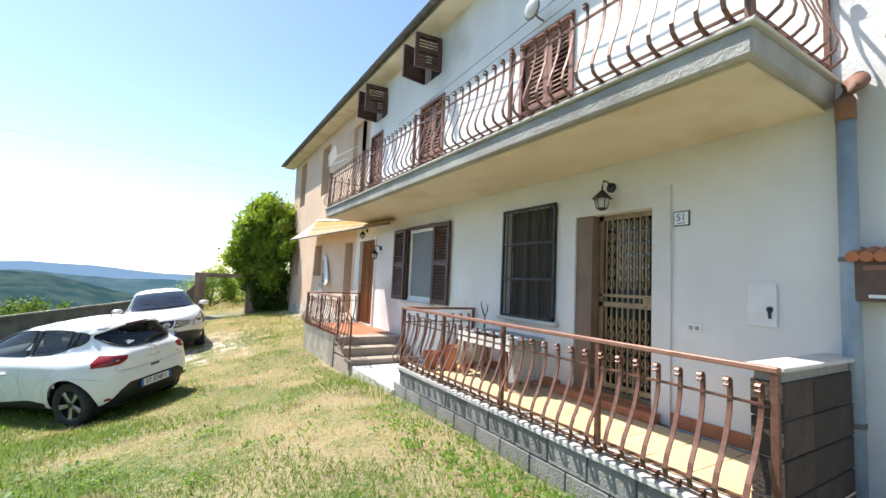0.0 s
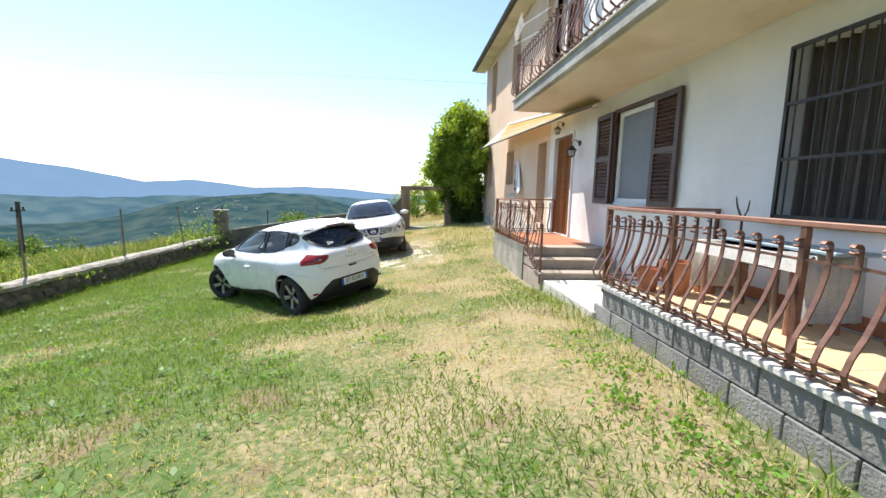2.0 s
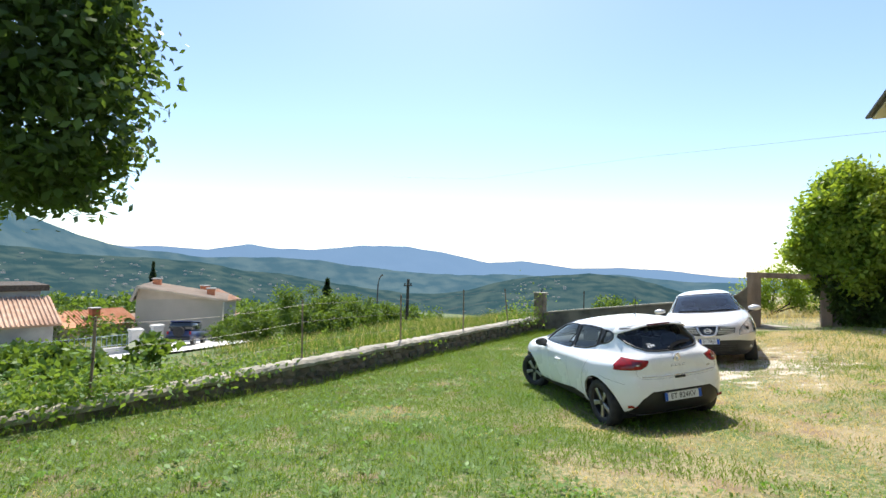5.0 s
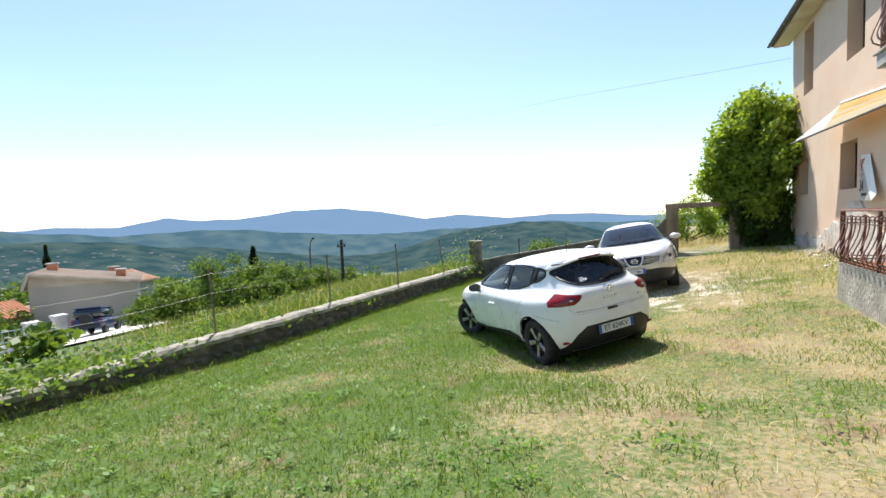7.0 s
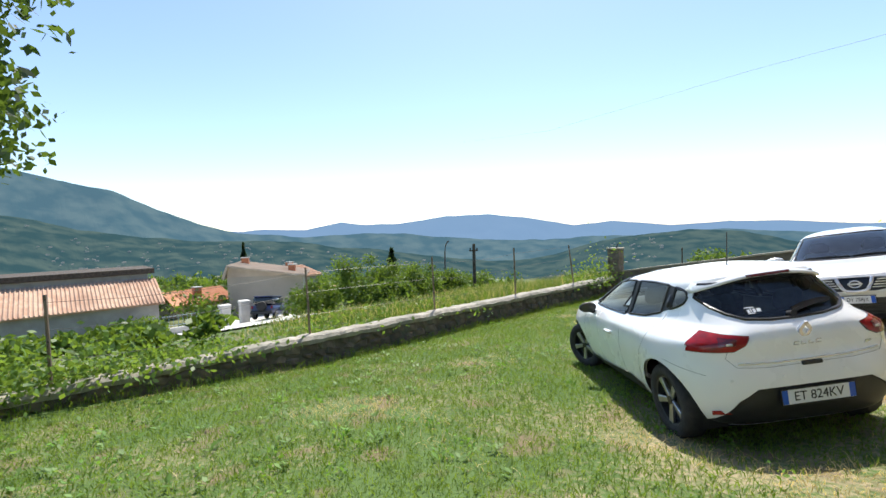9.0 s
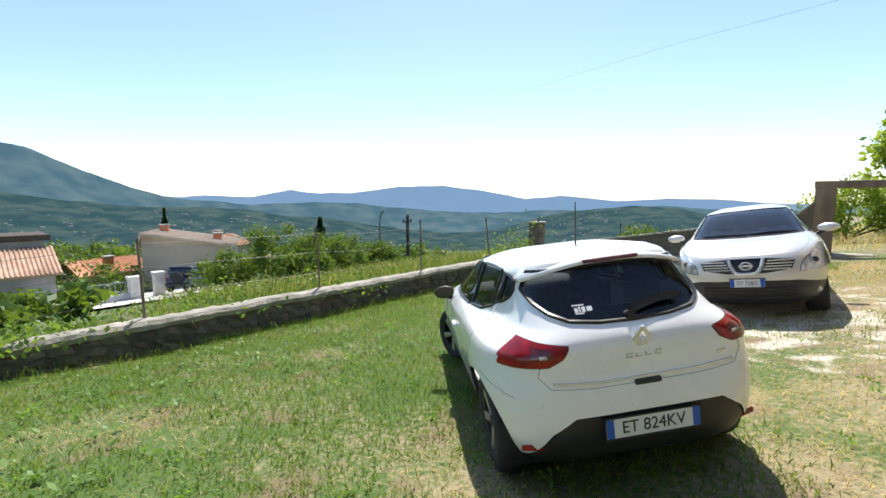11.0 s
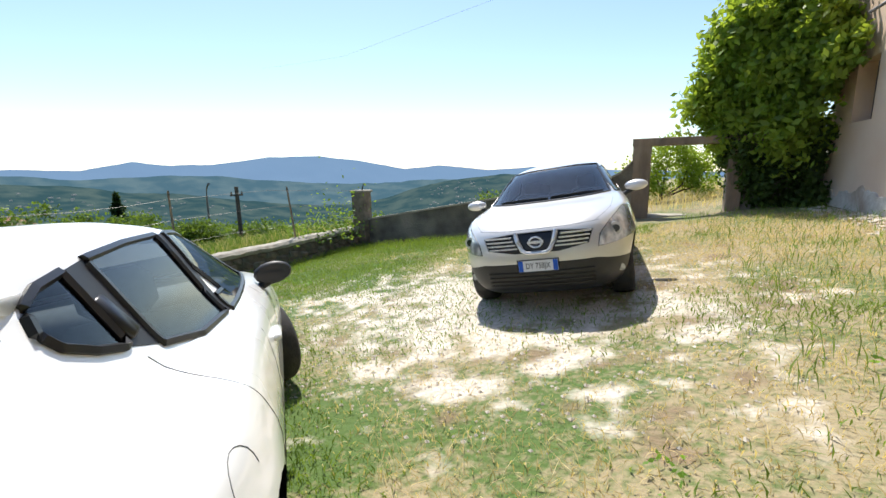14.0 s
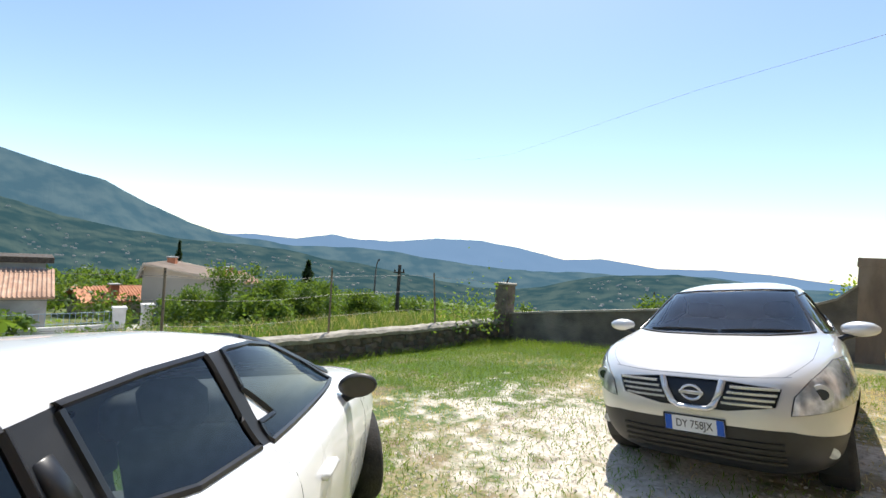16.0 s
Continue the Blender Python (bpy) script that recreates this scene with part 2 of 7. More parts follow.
# ---- ground ----
def lawn_z(x, y):
    """The lawn falls towards the valley wall and rises towards the walk's start."""
    z = 0.47 + 0.12 * x + 0.06 * np.maximum(0, 7 - y)
    z = z - 0.13 * np.exp(-((x - 0.0) ** 2 / 6 + (y - 10.5) ** 2 / 14))
    z = z - 0.07 * np.exp(-((x + 0.6) ** 2 + (y - 8.5) ** 2) / 2.2)
    z = z - 0.065 * np.exp(-((x + 0.36) ** 2 + (y - 7.43) ** 2) / 0.6) - 0.055 * np.exp(-((x + 2.09) ** 2 + (y - 9.1) ** 2) / 0.6)
    z = z - 0.16 * np.clip((x - 1.8) / 1.2, 0, 1) * np.clip((5.5 - y) / 3, 0, 1) - 0.07 * np.clip((x - 2.5) / 0.6, 0, 1) * np.clip((10 - y) / 2, 0, 1)
    return z + 0.012 * np.sin(x * 2.1 + y * 0.7) * np.cos(y * 1.7)


def ground_z(x, y):
    x, y = np.asarray(x, dtype=float), np.asarray(y, dtype=float)
    z = lawn_z(np.clip(x, -6.4, 4.6), np.clip(y, -6, 19))
    out = np.maximum(0, -6.6 - x)
    z = z - np.where(out > 0, 0.16 * np.minimum(out, 26) + 0.05 * np.maximum(0, out - 26), 0) + np.where((out > 0) & (out < 9) & (y > 8), 0.2, 0)
    far = np.maximum(0, y - 19.5)
    return z - np.where(x < 0.5, 0.10 * far, 0.012 * far)


def lawn_bias(m):
    """Greener towards the valley, drier towards the house."""
    nt = m.node_tree
    N, L = nt.nodes, nt.links
    mix = N["Principled BSDF"].inputs["Base Color"].links[0].from_node
    fac = mix.inputs["Factor"].links[0].from_socket
    geo = N.new("ShaderNodeNewGeometry")
    sep = N.new("ShaderNodeSeparateXYZ")
    L.new(geo.outputs["Position"], sep.inputs[0])
    mr = N.new("ShaderNodeMapRange")
    mr.inputs["From Min"].default_value, mr.inputs["From Max"].default_value = -1.6, 2.2
    mr.inputs["To Min"].default_value, mr.inputs["To Max"].default_value = -0.55, 0.30
    far = N.new("ShaderNodeMapRange")
    far.inputs["From Min"].default_value, far.inputs["From Max"].default_value = 9.5, 13.5
    far.inputs["To Min"].default_value, far.inputs["To Max"].default_value = 0.0, 2.1
    L.new(sep.outputs["Y"], far.inputs["Value"])
    add_far = N.new("ShaderNodeMath")
    L.new(sep.outputs["X"], add_far.inputs[0])
    L.new(far.outputs[0], add_far.inputs[1])
    L.new(add_far.outputs[0], mr.inputs["Value"])
    fine = N.new("ShaderNodeTexNoise")
    fine.inputs["Scale"].default_value, fine.inputs["Detail"].default_value = 22, 10
    L.new(geo.outputs["Position"], fine.inputs["Vector"])
    f2 = N.new("ShaderNodeMapRange")
    f2.inputs["From Min"].default_value, f2.inputs["From Max"].default_value = 0.3, 0.7
    f2.inputs["To Min"].default_value, f2.inputs["To Max"].default_value = -0.6, 0.6
    L.new(fine.outputs["Fac"], f2.inputs["Value"])
    a1 = N.new("ShaderNodeMath")
    L.new(fac, a1.inputs[0])
    L.new(mr.outputs["Result"], a1.inputs[1])
    a2 = N.new("ShaderNodeMath")
    a2.use_clamp = True
    L.new(a1.outputs[0], a2.inputs[0])
    L.new(f2.outputs["Result"], a2.inputs[1])
    L.new(a2.outputs[0], mix.inputs["Factor"])


def lawn_material():
    """Mown grass, dry straw patches and bare pale gravel."""
    m = mat("lawn soil and turf", (0.068, 0.118, 0.022), (0.285, 0.235, 0.135), rough=0.95, scale=0.9, bump=0.9, bscale=26, lo=0.40, hi=0.62)
    lawn_bias(m)
    nt = m.node_tree
    N, L = nt.nodes, nt.links
    b = N["Principled BSDF"]
    old = b.inputs["Base Color"].links[0].from_socket
    geo = N.new("ShaderNodeNewGeometry")
    n = N.new("ShaderNodeTexNoise")
    n.inputs["Scale"].default_value, n.inputs["Detail"].default_value = 2.8, 9
    L.new(geo.outputs["Position"], n.inputs["Vector"])
    # brown bare earth in worn spots
    wn = N.new("ShaderNodeTexNoise")
    wn.inputs["Scale"].default_value, wn.inputs["Detail"].default_value = 2.3, 8
    L.new(geo.outputs["Position"], wn.inputs["Vector"])
    wr = N.new("ShaderNodeMapRange")
    wr.inputs["From Min"].default_value, wr.inputs["From Max"].default_value = 0.55, 0.68
    wr.inputs["To Max"].default_value = 0.8
    L.new(wn.outputs["Fac"], wr.inputs["Value"])
    worn = N.new("ShaderNodeMix")
    worn.data_type = "RGBA"
    worn.inputs[7].default_value = (0.19, 0.13, 0.08, 1)
    L.new(wr.outputs["Result"], worn.inputs["Factor"])
    L.new(old, worn.inputs[6])
    old = worn.outputs[2]
    # pale stony track beneath and before the parked cars
    vm = N.new("ShaderNodeVectorMath")
    vm.operation = "SUBTRACT"
    vm.inputs[1].default_value = (-0.1, 12.1, 0.3)
    L.new(geo.outputs["Position"], vm.inputs[0])
    sc = N.new("ShaderNodeVectorMath")
    sc.operation = "MULTIPLY"
    sc.inputs[1].default_value = (0.37, 0.41, 0)
    L.new(vm.outputs[0], sc.inputs[0])
    ln = N.new("ShaderNodeVectorMath")
    ln.operation = "LENGTH"
    L.new(sc.outputs[0], ln.inputs[0])
    add = N.new("ShaderNodeMath")
    add.operation = "MULTIPLY_ADD"
    add.inputs[1].default_value, add.inputs[2].default_value = 3.4, -1.78
    L.new(n.outputs["Fac"], add.inputs[0])
    sub = N.new("ShaderNodeMath")
    sub.operation = "SUBTRACT"
    L.new(add.outputs[0], sub.inputs[0])
    L.new(ln.outputs["Value"], sub.inputs[1])
    mr = N.new("ShaderNodeMapRange")
    mr.inputs["From Min"].default_value, mr.inputs["From Max"].default_value = -0.90, -0.5
    L.new(sub.outputs[0], mr.inputs["Value"])
    pebble = N.new("ShaderNodeTexVoronoi")
    pebble.inputs["Scale"].default_value = 28
    L.new(geo.outputs["Position"], pebble.inputs["Vector"])
    gv = N.new("ShaderNodeMix")
    gv.data_type = "RGBA"
    gv.inputs[6].default_value, gv.inputs[7].default_value = (0.42, 0.36, 0.28, 1), (0.62, 0.57, 0.49, 1)
    L.new(pebble.outputs["Color"], gv.inputs["Factor"])
    mx = N.new("ShaderNodeMix")
    mx.data_type = "RGBA"
    L.new(mr.outputs["Result"], mx.inputs["Factor"])
    L.new(old, mx.inputs[6])
    L.new(gv.outputs[2], mx.inputs[7])
    L.new(mx.outputs[2], b.inputs["Base Color"])
    return m


M["soil"] = lawn_material()


def build_ground():
    xs = np.concatenate([[-2500, -900, -300, -120, -70, -50, -40], np.arange(-34, -8, 1.0), np.arange(-8, -6.6, 0.35), [-6.6, -6.58], np.arange(-6.4, 5.2, 0.2), [6, 8, 12, 20, 40, 90, 200, 600, 2500]])
    ys = np.concatenate([[-2500, -600, -150, -50, -25, -12], np.arange(-8, 20, 0.25), np.arange(20, 50, 1.5), [60, 80, 110, 160, 300, 700, 2500]])
    X, Y = np.meshgrid(xs, ys, indexing="ij")
    Z = ground_z(X, Y)
    Z = np.where(X < -60, np.minimum(Z, -7 - 0.11 * np.minimum(-60 - X, 500)), Z)
    Z = np.where(Y > 60, np.minimum(Z, -2 - 0.12 * np.minimum(Y - 60, 500)), Z)
    me = bpy.data.meshes.new("ground")
    nx, ny = X.shape
    idx = np.arange(nx * ny).reshape(nx, ny)
    faces = np.stack([idx[:-1, :-1], idx[1:, :-1], idx[1:, 1:], idx[:-1, 1:]], -1).reshape(-1, 4)
    me.from_pydata(np.stack([X, Y, Z], -1).reshape(-1, 3).tolist(), [], faces.tolist())
    me.materials.append(M["soil"])
    me.polygons.foreach_set("use_smooth", [True] * len(me.polygons))
    tagged(new("ground", me), "sloping lawn of green and sun-dried grass with stony patches", "ground", kind="structure")


build_ground()

# ---- the house ----
W = 4.36      # plane of the facade
EAVE = 6.95


def pierced(bm, y0, y1, z0, z1, holes, x=W, depth=0.28, thick=0.4):
    """A wall in the plane x with real openings: front, back, reveals and ends."""
    ysn = sorted({y0, y1, *[h[0] for h in holes], *[h[1] for h in holes]})
    zsn = sorted({z0, z1, *[h[2] for h in holes], *[h[3] for h in holes]})
    for a, b in zip(ysn, ysn[1:]):
        for c, d in zip(zsn, zsn[1:]):
            if any(h[0] <= a and b <= h[1] and h[2] <= c and d <= h[3] for h in holes):
                continue
            for xx, flip in ((x, 0), (x + thick, 1)):
                vs = [bm.verts.new((xx, p, q)) for p, q in ((a, c), (a, d), (b, d), (b, c))]
                bm.faces.new(vs[::-1] if flip else vs)
    rims = [(h, 1) for h in holes] + [((y0, y1, z0, z1), 0)]
    for (a, b, c, d), inner in rims:
        ring = [(a, c), (b, c), (b, d), (a, d)]
        for (p, q), (r, s) in zip(ring, ring[1:] + ring[:1]):
            bm.faces.new([bm.verts.new(v) for v in ((x, p, q), (x, r, s), (x + thick, r, s), (x + thick, p, q))])
    bmesh.ops.remove_doubles(bm, verts=bm.verts, dist=0.0005)
    bmesh.ops.recalc_face_normals(bm, faces=bm.faces)


DOOR1 = (2.29, 3.18, 1.26, 3.13)
GRILLE = (3.47, 4.41, 1.97, 3.34)
WIN1 = (6.30, 7.28, 2.03, 3.33)
DOOR2 = (8.97, 9.92, 1.33, 3.27)
UP1 = (3.32, 4.14, 3.82, 5.53)
UP2 = (6.22, 7.0, 3.82, 5.62)
UP3 = (8.95, 9.55, 3.82, 5.75)
SQ1 = (6.35, 6.95, 6.1, 6.72)
SQ2 = (8.75, 9.35, 6.1, 6.72)
W3 = (10.52, 11.15, 1.45, 3.30)
OW = (13.45, 14.37, 2.40, 3.38)
OW2 = (16.70, 17.43, 2.39, 3.34)
UWA = (13.20, 14.10, 5.02, 6.62)
UWB = (16.36, 17.18, 5.04, 6.72)
BLIND = (9.75, 10.98, 3.82, 6.45)
MID, END, START = 10.3, 18.3, -6.0

bm = bmesh.new()
pierced(bm, START, MID, 0.2, EAVE, [DOOR1, GRILLE, WIN1, DOOR2, UP1, UP2, UP3, SQ1, SQ2, (9.75, MID, 3.82, 6.45)])
tagged(part("wall_house", bm, M["white_wall"]), "grey-white plastered house wall with doors and windows", "wall", kind="structure")
bm = bmesh.new()
pierced(bm, MID, END, 0.2, EAVE, [W3, OW, OW2, UWA, UWB, (MID, 10.98, 3.82, 6.45)])
tagged(part("wall_old_house", bm, M["old_wall"]), "sun-bleached peach plaster wall of the old wing", "wall", kind="structure")
# walled-up opening behind the balcony's end
tagged(part("wall_infill", one_box(W + 0.10, W + 0.3, 9.75, 10.98, 3.82, 6.45), M["old_wall"]), "walled-up doorway in pinkish plaster", "wall", kind="structure")

# gable end, back, and an added inner lining coloured near-black for unlit rooms
bm = bmesh.new()
box(bm, W + 0.4, 12, END - 0.4, END, 0.2, EAVE)
tagged(part("wall_gable", bm, M["old_wall"]), "plain plastered end wall of the house", "wall", kind="structure")
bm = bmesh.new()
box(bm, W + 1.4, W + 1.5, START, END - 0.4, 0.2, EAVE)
tagged(part("wall_inside", bm, M["void"]), "inner wall coloured near-black as an unlit room", "wall", kind="structure")
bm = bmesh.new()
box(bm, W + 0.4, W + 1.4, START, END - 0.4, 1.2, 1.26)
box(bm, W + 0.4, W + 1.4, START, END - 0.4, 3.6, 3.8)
tagged(part("floor_inside", bm, M["void"]), "inner floors coloured near-black as unlit rooms", "floor", kind="structure")
bm = bmesh.new()
box(bm, 11.6, 12, START, END - 0.4, 0.2, EAVE)
tagged(part("wall_back", bm, M["white_wall"]), "plain rear wall of the house", "wall", kind="structure")


def build_roof():
    e = empty("house_roof", label="low-pitched roof with dark overhanging eave", category="roof", kind="structure")
    bm = bmesh.new()
    x0, x1, x2 = 3.93, 8.2, 12.4
    zr = EAVE + 1.35
    top = [(x0, EAVE + 0.12), (x1, zr + 0.1), (x2, EAVE + 0.12)]
    bot = [(x0, EAVE), (x1, zr), (x2, EAVE)]
    for (a, b), (c, d) in zip(zip(top, top[1:]), zip(bot, bot[1:])):
        vs = [[bm.verts.new((p[0], y, p[1])) for p in (a, b, d, c)] for y in (START, END + 0.5)]
        for k in range(4):
            bm.faces.new((vs[0][k], vs[0][(k + 1) % 4], vs[1][(k + 1) % 4], vs[1][k]))
        bm.faces.new(vs[0][::-1])
        bm.faces.new(vs[1])
    bmesh.ops.recalc_face_normals(bm, faces=bm.faces)
    part("roof_slab", bm, M["roof"], e)
    bm = bmesh.new()
    box(bm, 3.97, W, START, END + 0.45, EAVE - 0.05, EAVE - 0.005)
    part("eave_board", bm, M["soffit"], e, "cream painted eave underside")
    pts = []
    bm = bmesh.new()
    n = 10
    prof = [(3.88 + 0.055 * math.cos(math.pi + math.pi * k / n), EAVE + 0.05 + 0.055 * math.sin(math.pi + math.pi * k / n)) for k in range(n + 1)]
    ra = [bm.verts.new((px, START, pz)) for px, pz in prof]
    rb = [bm.verts.new((px, END + 0.5, pz)) for px, pz in prof]
    for k in range(n):
        bm.faces.new((ra[k], ra[k + 1], rb[k + 1], rb[k]))
    g = part("gutter", bm, M["roof"], e, "dark half-round rain gutter", smooth=True)


build_roof()


def plinth_patch():
    """Fallen plaster along the foot of the old wing: a ragged bare layer, and rubble where it has crumbled away."""
    bm = bmesh.new()
    rng = random.Random(4)
    prev = None
    m = 14
    for y in np.arange(10.9, END - 0.02, 0.07):
        h = float(np.interp(y, (10.9, 12.0, 13.2, 14.1, 15.6, 18.3), (1.2, 1.5, 2.15, 1.85, 1.30, 1.25))) + 0.22 * noise.noise((y * 0.9, 3.1, 0)) + 0.13 * noise.noise((y * 3.1, 1, 0)) + rng.uniform(-0.03, 0.03)
        rows = []
        for k in range(m):
            z = 0.2 + (h - 0.2) * k / (m - 1)
            crumble = noise.fractal((y * 1.6, z * 2.2, 0.7), 0.8, 2.1, 4)
            rows.append(bm.verts.new((W - 0.026 + 0.020 * crumble, y, z)))
        rows.append(bm.verts.new((W + 0.01, y, h + 0.012)))
        if prev:
            for k in range(m):
                bm.faces.new((prev[k], rows[k], rows[k + 1], prev[k + 1]))
        prev = rows
    bmesh.ops.recalc_face_normals(bm, faces=bm.faces)
    tagged(part("wall_bare_base", bm, M["bare_wall"]), "bare crumbling masonry along the foot of the old wall", "wall", kind="structure")
    bm = bmesh.new()
    for k in range(420):
        y = rng.uniform(11.4, 15.7)
        z = 0.68 + abs(rng.gauss(0, 0.16)) + 0.02 * (15.7 - y)
        w, h = rng.uniform(0.03, 0.10), rng.uniform(0.02, 0.05)
        box(bm, W - 0.075 + rng.uniform(0, 0.03), W, y - w, y + w, z - h, z + h, jitter=0.018)
    tagged(part("wall_rubble", bm, M["rubble"]), "exposed brown rubble at the crumbling foot of the old wall", "wall", kind="stuff")
    bm = bmesh.new()
    for k in range(260):
        y = rng.uniform(11.4, 17.6)
        x = W - 0.08 - abs(rng.gauss(0, 0.22))
        r = rng.uniform(0.012, 0.045)
        z = float(lawn_z(x, y))
        box(bm, x - r, x + r, y - r * 1.3, y + r * 1.3, z - 0.01, z + r * 0.8, jitter=r * 0.3)
    tagged(part("fallen_plaster", bm, M["bare_wall"]), "pale crumbs of fallen plaster at the wall foot", "rubble", kind="stuff")


plinth_patch()


def shutter_leaf(bm, w, h, slats, th=0.04):
    """One louvred leaf in the plane y-z, hinge at y = 0, face towards -x."""
    fr = 0.07
    for a in ((0, fr, 0, h), (w - fr, w, 0, h), (fr, w - fr, 0, fr), (fr, w - fr, h - fr, h), (fr, w - fr, h * 0.5 - fr / 2, h * 0.5 + fr / 2)):
        box(bm, -th / 2, th / 2, *a)
    for k in range(slats):
        z = fr + (h - 2 * fr) * (k + 0.5) / slats
        if abs(z - h / 2) < fr * 0.6:
            continue
        vs = box(bm, -0.006, 0.006, fr, w - fr, -0.026, 0.026)
        bmesh.ops.transform(bm, matrix=Matrix.Translation((0, 0, z)) @ Matrix.Rotation(radians(38), 4, "Y"), verts=vs)


def closed_shutters(name, hole, material, label, slats):
    """A pair of closed louvred leaves in an opening."""
    y0, y1, z0, z1 = hole
    e = empty(name, pose(W + 0.05, y0, z0), label, "shutter")
    w = (y1 - y0) / 2
    bm = bmesh.new()
    for a in ((-0.05, 0, 0, z1 - z0), (y1 - y0, y1 - y0 + 0.05, 0, z1 - z0), (-0.05, y1 - y0 + 0.05, z1 - z0, z1 - z0 + 0.05)):
        box(bm, -0.08, -0.02, *a)
    part("frame", bm, material, e)
    for k in range(2):
        bm = bmesh.new()
        shutter_leaf(bm, w - 0.006, z1 - z0 - 0.01, slats)
        leaf = part("shutter_leaf", bm, material, e)
        leaf.matrix_basis = pose(0, k * w + 0.003, 0.005)
    return e


closed_shutters("balcony_shutter", UP1, M["shutter_red"], "closed faded red-brown louvred shutters of a balcony door", 26)
closed_shutters("balcony_shutter", UP2, M["shutter_red"], "closed faded red-brown louvred shutters behind the balcony", 26)
closed_shutters("balcony_shutter", UP3, M["shutter_red"], "closed dark red louvred shutters behind the balcony", 26)


def attic_window(hole):
    y0, y1, z0, z1 = hole
    e = empty("attic_window", pose(W, y0, z0), "small attic window with opened dark brown louvred shutters", "window")
    for yy, ang in ((-0.0, 96), (y1 - y0, -96)):
        bm = bmesh.new()
        shutter_leaf(bm, 0.5, z1 - z0, 9)
        if ang < 0:
            bmesh.ops.scale(bm, vec=(1, -1, 1), verts=bm.verts)
            bmesh.ops.reverse_faces(bm, faces=bm.faces)
        leaf = part("shutter_leaf", bm, M["shutter"], e)
        leaf.matrix_basis = pose(-0.02, yy, 0, 0, 0, ang * 0.86)
    part("pane", one_box(0.12, 0.13, 0, y1 - y0, 0, z1 - z0), M["glass_dark"], e)


attic_window(SQ1)
attic_window(SQ2)


def ground_window():
    y0, y1, z0, z1 = WIN1
    e = empty("shuttered_window", pose(W, y0, z0), "white window with grey screen between opened dark brown shutters", "window")
    w, h = y1 - y0, z1 - z0
    bm = bmesh.new()
    for a in ((0, 0.06, 0, h), (w - 0.06, w, 0, h), (0.06, w - 0.06, 0, 0.06), (0.06, w - 0.06, h - 0.06, h)):
        box(bm, 0.02, 0.09, *a, bevel=0.006)
    part("window_frame", bm, M["frame_white"], e, "white window frame")
    part("screen", one_box(0.05, 0.06, 0.055, w - 0.055, 0.055, h - 0.055), M["screen"], e, "grey insect screen")
    bm = bmesh.new()
    for a in ((-0.05, 0, -0.03, h + 0.05), (w, w + 0.05, -0.03, h + 0.05), (0, w, h, h + 0.05)):
        box(bm, -0.04, 0.02, *a)
    part("outer_frame", bm, M["shutter"], e, "dark brown outer frame")
    for y, s in ((-0.56, 1), (w + 0.05, 1)):
        bm = bmesh.new()
        shutter_leaf(bm, 0.52, h + 0.06, 24)
        leaf = part("shutter_leaf", bm, M["shutter"], e)
        leaf.matrix_basis = pose(-0.05, y, -0.03)
    part("window_sill", one_box(-0.1, 0.1, -0.08, w + 0.08, -0.075, -0.033, bevel=0.008), M["pale_concrete"], e)


ground_window()


def grilled_window():
    y0, y1, z0, z1 = GRILLE
    w, h = y1 - y0, z1 - z0
    e = empty("grilled_window", pose(W, y0, z0), "tall window with dark iron bars before brown curtains", "window")
    bm = bmesh.new()
    for a in ((0, 0.03, 0, h), (w - 0.03, w, 0, h), (0, w, 0, 0.03), (0, w, h - 0.03, h), (0, w, h * 0.34, h * 0.34 + 0.025), (0, w, h * 0.66, h * 0.66 + 0.025)):
        box(bm, -0.045, -0.02, *a)
    part("bar_frame", bm, M["black_iron"], e)
    bm = bmesh.new()
    tube(bm, [(0, 0, 0), (0, 0, h)], 0.008, 6)
    me = mesh_of("iron_bar", bm, M["black_iron"])
    for k in range(9):
        share("iron_bar", me, e, pose(-0.032, w * (k + 1) / 10, 0))
    bm = bmesh.new()
    n = 48
    a = [bm.verts.new((0.16 + 0.03 * math.sin(k * 1.3) + 0.012 * math.sin(k * 3.1), w * k / n, 0)) for k in range(n + 1)]
    b = [bm.verts.new((0.16 + 0.03 * math.sin(k * 1.3 + 0.3) + 0.012 * math.sin(k * 2.9), w * k / n, h)) for k in range(n + 1)]
    for k in range(n):
        bm.faces.new((a[k], b[k], b[k + 1], a[k + 1]))
    part("curtain", bm, M["curtain"], e, "brown-grey striped curtain")
    part("window_sill", one_box(-0.07, 0.1, -0.06, w + 0.06, -0.05, -0.003, bevel=0.008), M["pale_concrete"], e)


grilled_window()


